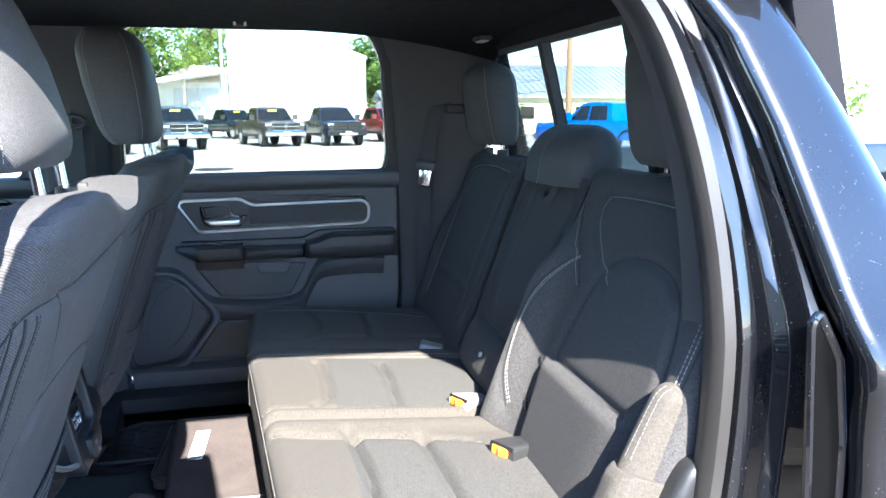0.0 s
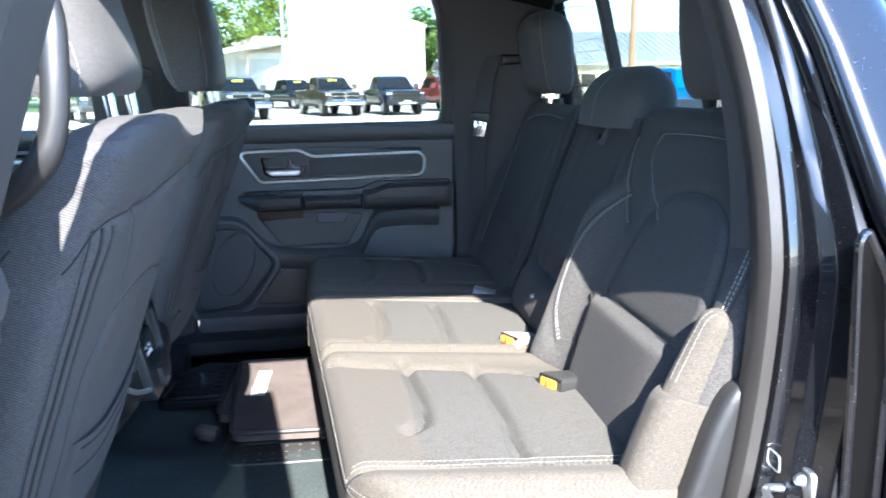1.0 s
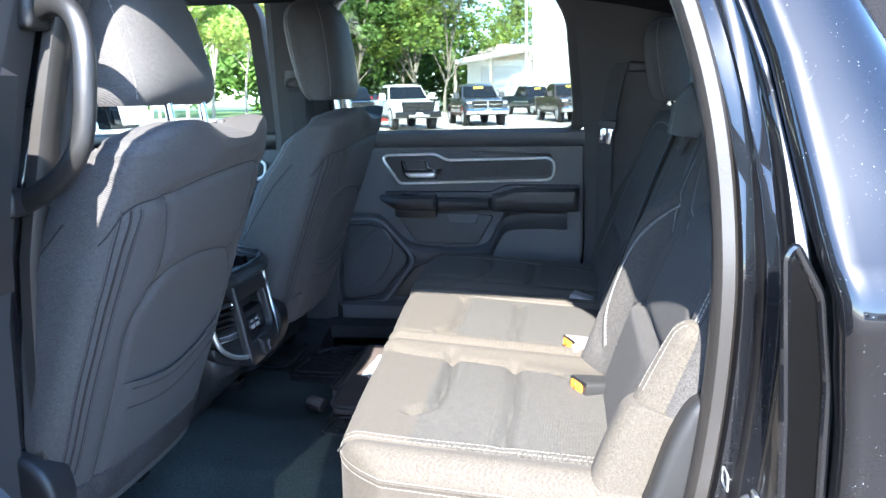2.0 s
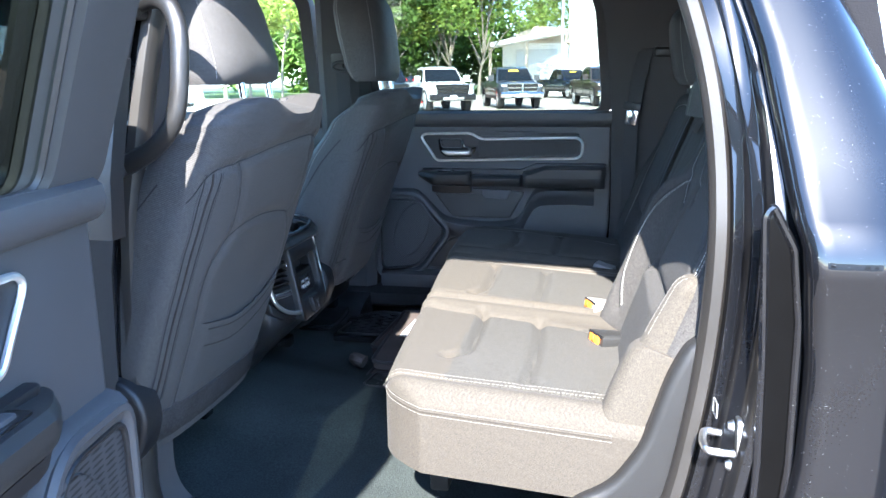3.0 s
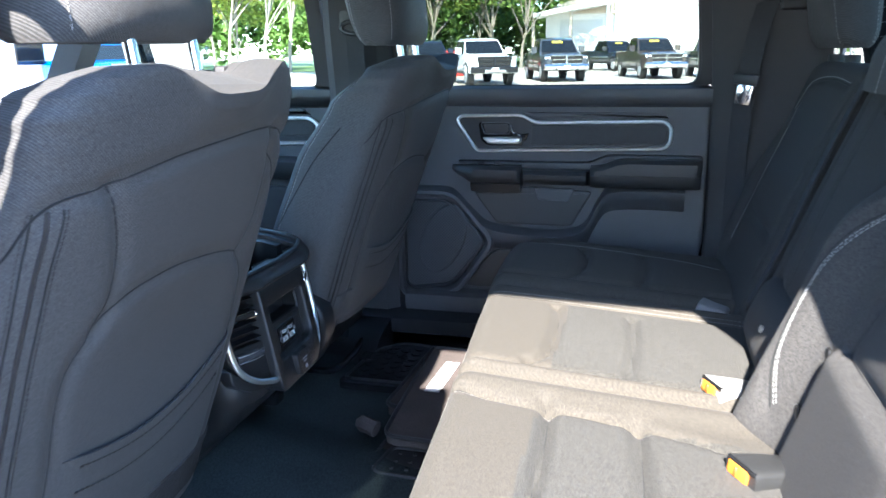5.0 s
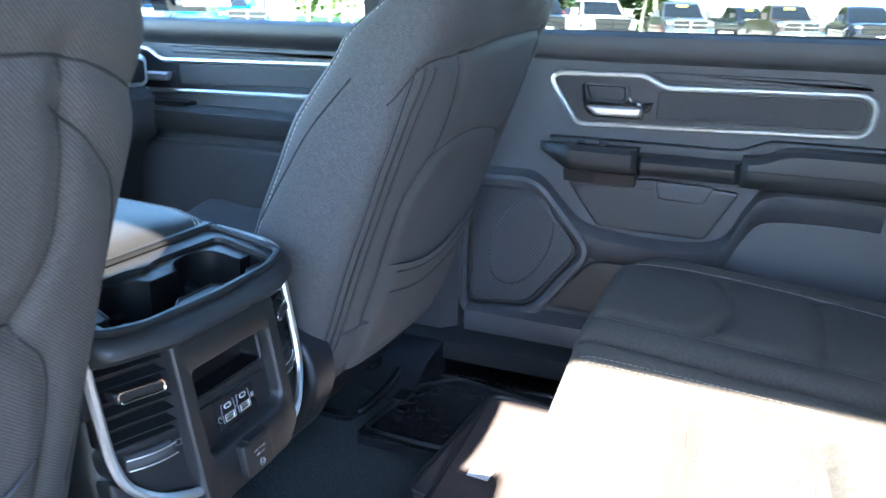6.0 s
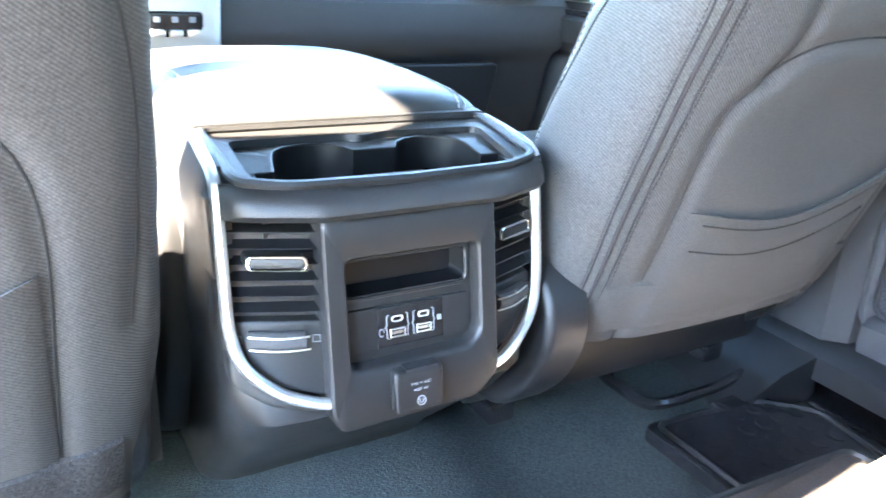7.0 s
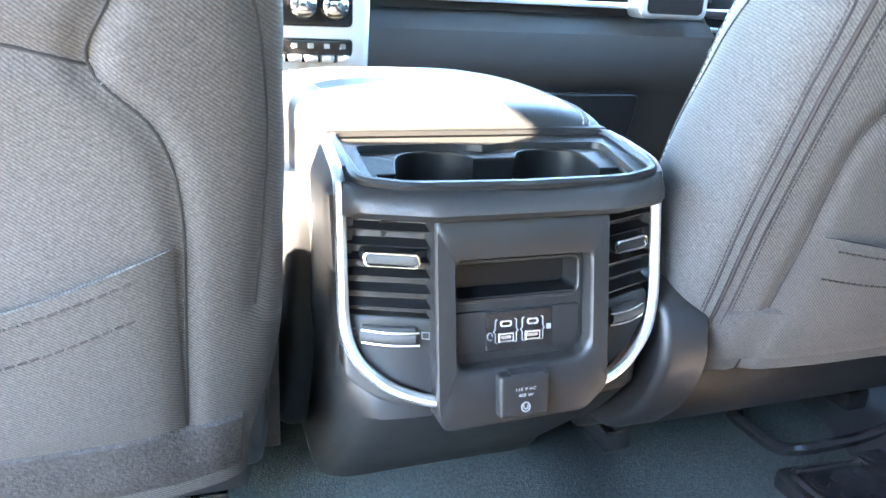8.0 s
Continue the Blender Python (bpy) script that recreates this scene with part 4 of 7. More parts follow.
BACK_GROOVES = [
    (flat_line([(-0.262, 1.235), (-0.25, 1.27), (-0.228, 1.318), (-0.173, 1.331), (-0.088, 1.346), (0.0, 1.353), (0.08, 1.357), (0.14, 1.352), (0.23, 1.32)]), 0.010, 0.0055),
    (flat_line([(-0.172, 1.331), (-0.150, 1.27), (-0.145, 1.215), (-0.155, 1.182), (-0.178, 1.152), (-0.185, 1.11), (-0.180, 1.03), (-0.178, 0.94), (-0.176, 0.86)]), 0.010, 0.0060),
    (flat_line([(0.125, 1.355), (0.138, 1.25), (0.118, 1.195), (0.152, 1.15), (0.164, 1.09), (0.162, 0.98), (0.158, 0.85)]), 0.010, 0.0055),
    (flat_line([(-0.155, 1.182), (-0.12, 1.208), (-0.05, 1.217), (0.02, 1.213), (0.075, 1.205), (0.118, 1.193)]), 0.010, 0.005),
    (flat_line([(0.215, 1.0), (0.222, 1.15), (0.205, 1.25), (0.16, 1.30), (0.12, 1.33)]), 0.009, 0.0045),
]


def half_width(z, side):
    """The backrest is fuller on its outer flank, where the zip runs."""
    return table(z, BACK_W) * (1.0 + 0.07 * max(0, min(1, (z - 1.36) / 0.05)) if side < 0 else 0.905)


def back_point(a, z, centre):
    """A point of the backrest's skin at angle a (0: rear) and height z."""
    w, t = half_width(z, math.sin(a)), table(z, BACK_T)
    xr = -0.30 + 0.37 * z - 0.06 * max(0, z - 1.36)
    p = 0.72 if math.cos(a) > 0 else 0.56
    px, py = spow(math.cos(a), p) * (t / 2 if math.cos(a) > 0 else table(z, BACK_F)), spow(math.sin(a), p) * w
    if px > 0:
        px -= grooves_at(py, z, BACK_GROOVES)
    # a shallow hollow in the rear shell above the pocket
    if px > 0:
        px -= 0.012 * math.exp(-(py / 0.12) ** 2 - ((z - 1.12) / 0.08) ** 2)
    # the top dips between the shoulders, where the posts stand
    dip = 0.036 * math.exp(-((py + 0.012) / 0.085) ** 4) * max(0, min(1, (z - 1.365) / 0.06))
    return Vector((xr - t / 2 + px, centre + py, z - dip))


def rear_x(y, z):
    """The rear face of the backrest at y (from the seat's middle) and z."""
    w, t = half_width(z, y), table(z, BACK_T)
    s = min(0.999, abs(y) / w)
    c = (1 - s ** (2 / 0.72)) ** 0.36
    return -0.30 + 0.37 * z - 0.06 * max(0, z - 1.36) - t / 2 + c * t / 2 - 0.012 * math.exp(-(y / 0.12) ** 2 - ((z - 1.12) / 0.08) ** 2) - grooves_at(y, z, BACK_GROOVES)


def shell_line(line, off=0.0, lift=0.0006):
    """2D (y, z) points laid on the backrest's rear face."""
    out = []
    for i in range(len(line) - 1):
        (y0, z0), (y1, z1) = line[i], line[i + 1]
        n = max(1, int(math.hypot(y1 - y0, z1 - z0) / 0.01))
        for k in range(n):
            y, z = y0 + (y1 - y0) * k / n + off, z0 + (z1 - z0) * k / n
            out.append(Vector((rear_x(y, z) + lift, SEAT_Y + y, z)))
    return out


def superbox(zs, cx, cy, hx, hy, p=0.6, n=40, lean=0.0):
    """Stacked superellipse sections: lists by height of centre and half sizes."""
    rows = []
    for k, z in enumerate(zs):
        rows.append([Vector((cx[k] + spow(math.cos(2 * math.pi * i / n), p) * hx[k], cy[k] + spow(math.sin(2 * math.pi * i / n), p) * hy[k], z)) for i in range(n)])
    return loft(rows)


def head_rest(parent, cx, cy, z0, z1, wide, deep, mat, p=0.62, lean=-0.03, top=0.72):
    """A padded headrest with a rounded crown and a chamfered foot."""
    zs, xs, hx, hy = [], [], [], []
    for k in range(25):
        t = k / 24
        z = z0 + (z1 - z0) * t
        foot = math.sqrt(max(0.02, 1 - (1 - min(1, t / 0.22)) ** 2))
        crown = math.sqrt(max(0.02, 1 - (max(0, t - 0.72) / 0.28) ** 2))
        zs.append(z)
        xs.append(cx + lean * t)
        hx.append(deep / 2 * (0.62 + 0.38 * foot) * (1 + 0.22 * min(1, t / 0.5)) * (0.35 + 0.65 * crown))
        hy.append(wide / 2 * (0.9 + 0.1 * foot) * (1 - (1 - top) * t) * (0.45 + 0.55 * crown))
    part("headrest", superbox(zs, xs, [cy] * 25, hx, hy, p), mat, parent)
    k = 0.42
    for side in (1, -1):
        pts = []
        for i in range(1, 24):
            a = radians(62)
            pts.append(Vector((xs[i] + math.cos(a) ** p * hx[i] * 1.015, cy + side * math.sin(a) ** p * hy[i] * 1.015, zs[i])))
        part("stitching", stitches(pts, 0.008, 0.0055, 0.0006), THREAD, parent, smooth=False)
        pts = []
        for i in range(1, 24):
            a = radians(118)
            pts.append(Vector((xs[i] - abs(math.cos(a)) ** p * hx[i] * 1.015, cy + side * math.sin(a) ** p * hy[i] * 1.015, zs[i])))
        part("stitching", stitches(pts, 0.008, 0.0055, 0.0006), THREAD, parent, smooth=False)


def front_seat(lean, deep, low):
    s = thing("front_seat", "black cloth and vinyl front seat with map pocket and raised headrest", "car seat", "front seats", at=(-0.05, SEAT_Y, 0.7))
    rows = []
    for k in range(131):
        z = low + (1.44 - low) * k / 130
        rows.append([back_point(2 * math.pi * (i + 0.35 * math.sin(4 * math.pi * i / 200) * 200 / (4 * math.pi) * -1) / 200, z, SEAT_Y) for i in range(200)])
    back = part("backrest", loft(rows), CLOTH_FRONT, s)
    # thin dark tubes paint the crease shade along the backrest seams
    for line, wd, dp in BACK_GROOVES:
        part("seam", tube([Vector((rear_x(y, z) - 0.0003, SEAT_Y + y, z)) for y, z in line if abs(y) < table(z, BACK_W) * 0.985], 0.0014, 6), SEAM_SHADE, s)
    # vinyl centre panel is the same skin; the pocket stands proud of it
    def mouth(y):
        return 1.052 - 0.034 * math.cos(min(1, abs(y + 0.005) / 0.165) * math.pi / 2) ** 1.2 + 0.03 * (y / 0.165) * 0.5
    rows = []
    for i in range(41):
        y = -0.168 + 0.325 * i / 40
        top = mouth(y)
        row = []
        for j in range(21):
            z = 0.885 + (top - 0.885) * j / 20
            edge = math.sin(math.pi / 2 * min(1, min(i, 40 - i) / 5)) * min(1, j / 3)
            dent = 0.0025 * math.exp(-((z - (top - 0.042)) / 0.003) ** 2)
            row.append(Vector((rear_x(y, z) + 0.002 + 0.005 * edge * (0.6 + 0.4 * j / 20) - 0.5 * dent, SEAT_Y + y, z)))
        row.append(Vector((rear_x(y, top) + 0.002 + 0.003 * edge, SEAT_Y + y, top + 0.001 * edge)))
        row.append(Vector((rear_x(y, top) + 0.0015 * edge, SEAT_Y + y, top - 0.001 * edge)))
        row.append(Vector((rear_x(y, top - 0.02 * edge) + 0.0005, SEAT_Y + y, top - 0.02 * edge)))
        rows.append(row)
    pk = part("map_pocket", loft(rows, ring=False), CLOTH_FRONT, s, "cloth map pocket", angle=60)
    part("stitching", stitches([Vector((rear_x(y, mouth(y) - 0.012) + 0.0072, SEAT_Y + y, mouth(y) - 0.012)) for y in [-0.15 + 0.285 * i / 40 for i in range(41)]], 0.0085, 0.0058, 0.0011), THREAD_DARK, pk, smooth=False)
    part("stitching", stitches([Vector((rear_x(y, mouth(y) - 0.045) + 0.0062, SEAT_Y + y, mouth(y) - 0.045)) for y in [-0.15 + 0.285 * i / 40 for i in range(41)]], 0.0085, 0.0058, 0.0011), THREAD_DARK, pk, smooth=False)
    # zip on the outboard flank with its rows of stitches
    def flank(a0, a1, z0, z1, n=40):
        return [back_point(a0 + (a1 - a0) * i / n, z0 + (z1 - z0) * i / n, SEAT_Y) for i in range(n + 1)]
    zip_run = flat_line([(-0.226, 1.316), (-0.232, 1.25), (-0.236, 1.15), (-0.237, 1.05), (-0.235, 0.98), (-0.232, 0.90)])
    part("zip", tube(shell_line(zip_run, 0.0, 0.0004), 0.0022, 6), THREAD_DARK, s, "dark zip")
    for off in (-0.009, 0.011):
        part("seam", tube(shell_line(zip_run, off, -0.0002), 0.0012, 6), SEAM_SHADE, s)
    for off in (-0.012, 0.014):
        part("stitching", stitches(shell_line(zip_run, off), 0.006, 0.004, 0.0006), THREAD_DARK, s, smooth=False)
    part("seam", tube([back_point(-1.70 - 0.5 * i / 30, 1.30 - 0.24 * i / 30, SEAT_Y) for i in range(31)], 0.0014, 6), SEAM_SHADE, s)
    part("piping", tube(flank(-2.10, -2.16, 1.40, 0.86), 0.0022, 6), CLOTH_FRONT, s)
    for da in (-0.03, 0.03):
        part("stitching", stitches(flank(-2.10 + da, -2.16 + da, 1.40, 0.86), 0.008, 0.005, 0.0008), THREAD, s, smooth=False)
    part("post_plate", box((0.132, SEAT_Y + 0.035, 1.4125), (0.034, 0.15, 0.012), 0.005, 3), PLASTIC_GLOSS, s, "black plate round the posts")
    for dy in (-0.057, 0.057):
        part("guide_sleeve", tube([(0.135, SEAT_Y + dy, 1.40), (0.135, SEAT_Y + dy, 1.426)], 0.014, 14), PLASTIC_DARK, s)
        part("headrest_post", tube([(0.137, SEAT_Y + dy, 1.39), (0.12, SEAT_Y + dy, 1.52)], 0.0070, 12), CHROME, s, "chrome post")
    part("guide_button", box((0.15, SEAT_Y + 0.085, 1.424), (0.016, 0.022, 0.012), 0.004, 2), PILLAR, s)
    head_rest(s, 0.1625 - deep / 2, SEAT_Y, 1.457, 1.72, 0.272, deep, CLOTH_FRONT, 0.66, lean, 0.80)
    # seat cushion, hinge covers, frame and rails
    bm, face = pad(lambda v: -0.58, lambda v: -0.10, SEAT_Y - 0.25, SEAT_Y + 0.25, 0.14, 0.05, lambda u, v, h: Vector((u, v, 0.83 + h - 0.06 * (u + 0.58) / 0.56)), [], 0.0, lambda u, v: 0.035 * (abs(v - SEAT_Y) / 0.25) ** 4, 20, 20)
    part("cushion", bm, CLOTH_FRONT, s)
    for dy in (-0.268, 0.208):
        yc = SEAT_Y + dy
        P = lambda u, w_, z, yc=yc, dx=0.05 if dy > 0 else 0.015: Vector((u - dx, yc + (w_ if dy > 0 else -w_), z))
        part("hinge_cover", plate(P, round_poly([(-0.16, 0.745), (-0.04, 0.762), (0.02, 0.825), (0.044, 0.89), (0.03, 0.945), (-0.02, 0.975), (-0.16, 0.92)], 0.03, 5), -0.03, 0.022, 0.010, 3), PLASTIC_DARK, s, "moulded plastic hinge cover")
        part("side_valance", plate(P, round_poly([(-0.56, 0.74), (-0.10, 0.72), (-0.10, 0.88), (-0.56, 0.87)], 0.03, 4), -0.02, 0.022, 0.01, 3), CONSOLE, s)
        part("rail", box((-0.37, SEAT_Y + dy * 0.85, 0.70), (0.50, 0.04, 0.03), 0.005, 2), PLASTIC_GLOSS, s, "black steel seat rail")
    part("seat_pan", box((-0.31, SEAT_Y, 0.785), (0.46, 0.44, 0.09), 0.02, 2), PLASTIC_DARK, s)
    part("lower_cover", loft([[Vector((rear_x(y, max(z, low + 0.02)) + 0.003 - dx + 0.002 * noise.noise((y * 40, z * 40, 3)), SEAT_Y + y, z)) for y in [-0.225 + 0.43 * i / 30 for i in range(31)]] for z, dx in ((low + 0.085, 0.004), (low + 0.08, 0.0), (low + 0.06, 0.0), (low + 0.04, 0.0), (low + 0.02, 0.0), (low, 0.02), (low - 0.01, 0.05), (low - 0.02, 0.10))], False), FLAP_CARPET if low < 0.82 else CLOTH_FRONT, s, "fuzzy carpet flap" if low < 0.82 else "cloth hem")
    return s


front_seat(-0.105, 0.185, 0.80)
passenger = front_seat(-0.045, 0.125, 0.862)
passenger.location = (-0.05, -SEAT_Y, 0.7)

# ---- rear bench ----
bench = thing("rear_bench", "dark grey cloth rear bench with split cushion, backrests and stitched seams", "car seat", at=(0.6, 0, 0.7))


def cush(u, v, h):
    return Vector((u, v, 0.822 + h - 0.075 * (u - 0.36)))


def front_edge(v):
    x = 0.338 + 0.075 * max(0, (0.32 - v)) / 1.0
    return x + 0.075 * (max(0, (-0.575 - v)) / 0.10) ** 2.4


cross = [
    (flat_line([(0.50, -0.50), (0.53, -0.46), (0.535, -0.36), (0.53, -0.24), (0.52, -0.20)]), 0.010, 0.014),
    (flat_line([(0.655, -0.57), (0.66, -0.38), (0.65, -0.22)]), 0.011, 0.013),
    (flat_line([(0.475, -0.06), (0.50, -0.02), (0.505, 0.08), (0.50, 0.18), (0.49, 0.22)]), 0.010, 0.013),
    (flat_line([(0.635, -0.06), (0.64, 0.08), (0.635, 0.2)]), 0.011, 0.012),
]
sides = [
    (flat_line([(0.405, -0.60), (0.50, -0.605), (0.65, -0.60), (0.86, -0.595)]), 0.008, 0.011),
    (flat_line([(0.39, -0.195), (0.45, -0.215), (0.6, -0.225), (0.72, -0.245), (0.80, -0.275)]), 0.008, 0.011),
    (flat_line([(0.36, -0.125), (0.5, -0.13), (0.84, -0.13)]), 0.012, 0.022),
    (flat_line([(0.37, -0.075), (0.5, -0.08), (0.84, -0.085)]), 0.008, 0.010),
    (flat_line([(0.36, 0.245), (0.5, 0.25), (0.86, 0.25)]), 0.008, 0.011),
]


def welts(u, v):
    """Padded ridges beside the seat inserts of the wide cushion."""
    full = 0.006 * math.sin(math.pi * min(1, max(0, (v + 0.6) / 0.38))) + 0.006 * math.sin(math.pi * min(1, max(0, (v + 0.07) / 0.31)))
    for at, wide, high in ((-0.172, 0.026, 0.011), (-0.104, 0.016, 0.008), (0.284, 0.022, 0.009), (-0.638, 0.022, 0.008)):
        full += high * math.exp(-((v - at) / wide) ** 2)
    return full


bm, face60 = pad(front_edge, lambda v: 0.885, -0.675, 0.317, 0.146, 0.034, cush, cross + sides, 0.0, welts, 90, 190)
big = part("cushion", bm, CLOTH, bench, "sunlit grey cloth cushion")
big.data.materials.append(CLOTH_INSERT)
for f in big.data.polygons:
    u, v = f.center.x, f.center.y
    if f.center.z > 0.9 and 0.515 < u < 0.86 and (-0.598 < v < -0.226 - 0.12 * max(0, u - 0.62) or -0.08 < v < 0.248):
        f.material_index = 1
for g in (0, 1, 3, 4):
    seam_shade(face60, sides[g][0], big, 0.0022, 0.0)
for g in cross:
    seam_shade(face60, g[0], big, 0.0009)
for k, (line, off) in enumerate(((sides[0][0], 0.008), (sides[0][0], 0.014), (sides[1][0], -0.007), (sides[3][0], 0.006), (sides[4][0], 0.007), (sides[4][0], 0.013))):
    seam("stitching", face60, line, big, THREAD_SOFT, off=off)
def rim(k, h, off):
    """The side of the big cushion, from its back along the flank and round the front corner."""
    v = -0.675 if k < 0.6 else -0.675 + (k - 0.6) / 0.4 * 0.98
    u = 0.80 - (0.80 - front_edge(-0.675)) * min(1, k / 0.6)
    if k >= 0.6:
        return cush(front_edge(v) - off, v, h)
    return cush(u, v - off, h)


ks = [i / 240 for i in range(241)]
part("piping", tube([rim(k, 0.113, 0.0) for k in ks], 0.0022, 6), CLOTH_SIDE, big)
part("stitching", stitches([rim(k, 0.118, 0.0008) for k in ks], 0.007, 0.005, 0.0006), THREAD_SOFT, big, smooth=False)
part("stitching", stitches([rim(k, 0.107, 0.0008) for k in ks], 0.007, 0.005, 0.0006), THREAD_SOFT, big, smooth=False)
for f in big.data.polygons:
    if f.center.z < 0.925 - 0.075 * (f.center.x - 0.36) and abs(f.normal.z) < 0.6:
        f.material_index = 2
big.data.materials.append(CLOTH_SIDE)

cross_r = [
    (flat_line([(0.49, 0.40), (0.52, 0.45), (0.525, 0.55), (0.51, 0.63)]), 0.010, 0.013),
    (flat_line([(0.65, 0.40), (0.655, 0.52), (0.65, 0.64)]), 0.011, 0.012),
    (flat_line([(0.37, 0.64), (0.45, 0.665), (0.6, 0.66), (0.74, 0.63), (0.82, 0.58)]), 0.010, 0.008),
    (flat_line([(0.36, 0.385), (0.5, 0.39), (0.86, 0.39)]), 0.010, 0.007),
]
bm, face40 = pad(lambda v: 0.335 + 0.06 * max(0, (v - 0.60) / 0.135) ** 2, lambda v: 0.885, 0.324, 0.735, 0.158, 0.038, cush, cross_r, 0.0, lambda u, v: 0.008 * math.sin(math.pi * min(1, max(0, (v - 0.39) / 0.27))), 80, 70)
small = part("cushion", bm, CLOTH, bench, "dark grey cloth cushion in shade")
for g in cross_r:
    seam_shade(face40, g[0], small, 0.0009)
seam("stitching", face40, cross_r[2][0], small, off=0.007)
seam("stitching", face40, cross_r[3][0], small, THREAD_SOFT, off=-0.007)
part("base", box((0.66, 0.10, 0.765), (0.34, 1.10, 0.11), 0.02, 2), PLASTIC_DARK, bench, "dark seat base")
for y in (-0.42, -0.1, 0.3, 0.62):
    part("leg", box((0.47, y, 0.73), (0.04, 0.05, 0.17), 0.008, 2), PLASTIC_DARK, bench)

# backrests: front faces lean back with height
NB = Vector((-0.938, 0, 0.347))


def back_place(depth):
    def place(u, v, h):
        return Vector((0.485 + 0.37 * v, u, v)) + NB * (h - depth)
    return place


def lum(u, v):
    """The lumbar pad of the left backrest and its side wing."""
    k = 1 / (1 + math.exp((v - (1.084 + 0.03 * (u + 0.27))) / 0.0035))
    side = 1 / (1 + math.exp((u + 0.255 + 0.12 * (1.08 - v)) / 0.004)) / (1 + math.exp((-0.56 - u) / 0.02))
    ridge = math.exp(-((u + 0.165) / 0.048) ** 2) / (1 + math.exp((v - 1.255) / 0.022))
    return 0.016 * k * side + 0.054 * ridge


arch = flat_line([(-0.268, 1.09), (-0.295, 1.18), (-0.33, 1.255), (-0.40, 1.29), (-0.49, 1.295), (-0.56, 1.27), (-0.592, 1.21), (-0.60, 1.12), (-0.59, 0.98)])
left_grooves = [
    (arch, 0.010, 0.007),
    (flat_line([(-0.135, 1.40), (-0.16, 1.34), (-0.215, 1.27), (-0.262, 1.215)]), 0.009, 0.006),
    (flat_line([(-0.215, 1.268), (-0.188, 1.215), (-0.170, 1.14), (-0.174, 1.04), (-0.2, 0.97)]), 0.010, 0.006),
    (flat_line([(-0.36, 1.235), (-0.31, 1.27), (-0.245, 1.33), (-0.25, 1.372), (-0.29, 1.382), (-0.45, 1.385), (-0.60, 1.378)]), 0.008, 0.004),
    (flat_line([(-0.268, 1.088), (-0.4, 1.086), (-0.545, 1.084)]), 0.009, 0.006),
    (flat_line([(-0.645, 1.36), (-0.65, 1.25), (-0.645, 1.16)]), 0.009, 0.0045),
]


def round_lo(v, a, v0, v1, r=0.03):
    d = min(v - v0, v1 - v)
    return a + (r - math.sqrt(max(0, r * r - max(0, r - d) ** 2)) if d < r else 0)


bm, face_l = pad(lambda v: round_lo(v, -0.668, 0.90, 1.43, 0.05), lambda v: -round_lo(v, 0.128, 0.90, 1.43, 0.035), 0.90, 1.43, 0.12, 0.035, back_place(0.12), left_grooves, 0.004, lum, 120, 110)
bl = part("backrest", bm, CLOTH_BACK_SHADED, bench, "outer backrest in cushion cloth, darkened for shade")
for g in (0, 1, 2, 4, 5):
    seam_shade(face_l, left_grooves[g][0], bl)
for line, off in ((left_grooves[2][0], -0.006), (left_grooves[2][0], -0.011), (left_grooves[1][0], 0.006), (left_grooves[3][0], 0.005), (left_grooves[5][0], 0.005), (left_grooves[5][0], 0.010)):
    seam("stitching", face_l, line, bl, off=off, r=0.0007)
for z in (1.02, 1.10):
    part("button", box(face_l(-0.24, z - 0.03, 0.001), (0.004, 0.012, 0.018), 0.002, 2), PLASTIC_DARK, bl)

# outer bolster: a raised wing along the backrest's edge, folded and stitched at its foot
def wing_lo(v):
    return round_lo(v, -0.656, 0.5, 1.165, 0.024)


def wing_hi(v):
    return -round_lo(v, 0.608 + 0.004 * max(0, (v - 1.0) / 0.2), 0.5, 1.165, 0.022)


bm, face_w = pad(wing_lo, wing_hi, 0.90, 1.1645, 0.052, 0.024, back_place(0.022), [], 0.006, lambda u, v: -0.012 * max(0, (v - 1.0) / 0.2) ** 1.3, 30, 60)
bol = part("bolster", bm, CLOTH, bench, "rounded grey cloth side bolster")
for u in (0.012, 0.020):
    part("stitching", stitches([face_w(-0.657 + u, 1.06 + 0.1 * i / 40, 0.0006) for i in range(41)], 0.007, 0.005, 0.0005), THREAD_SOFT, bol, smooth=False)
bm, face_f = pad(lambda v: -0.666, lambda v: -0.606, 0.895, 1.045, 0.066, 0.022, back_place(0.022), [], 0.004, lambda u, v: 0.0, 36, 36)
fl = part("flap", bm, CLOTH, bol, "folded cloth flap")
part("stitching", stitches([face_f(-0.614, v, 0.0008) for v in [0.91 + 0.115 * i / 30 for i in range(31)]], 0.006, 0.0044, 0.0006), THREAD_SOFT, fl, smooth=False)
# plastic side trim under and behind it
P = lambda u, w, z: Vector((u, -0.675 - w, z))
part("side_trim", plate(P, round_poly([(0.72, 0.70), (0.73, 0.79), (0.80, 0.83), (0.845, 0.90), (0.88, 1.02), (0.91, 1.08), (0.95, 1.08), (0.95, 0.70)], 0.03, 5), -0.06, 0.022, 0.014, 3), CONSOLE, bench, "dark grey moulded side trim")
part("side_trim", box((0.66, -0.665, 0.715), (0.13, 0.06, 0.05), 0.02, 3), CONSOLE, bench)

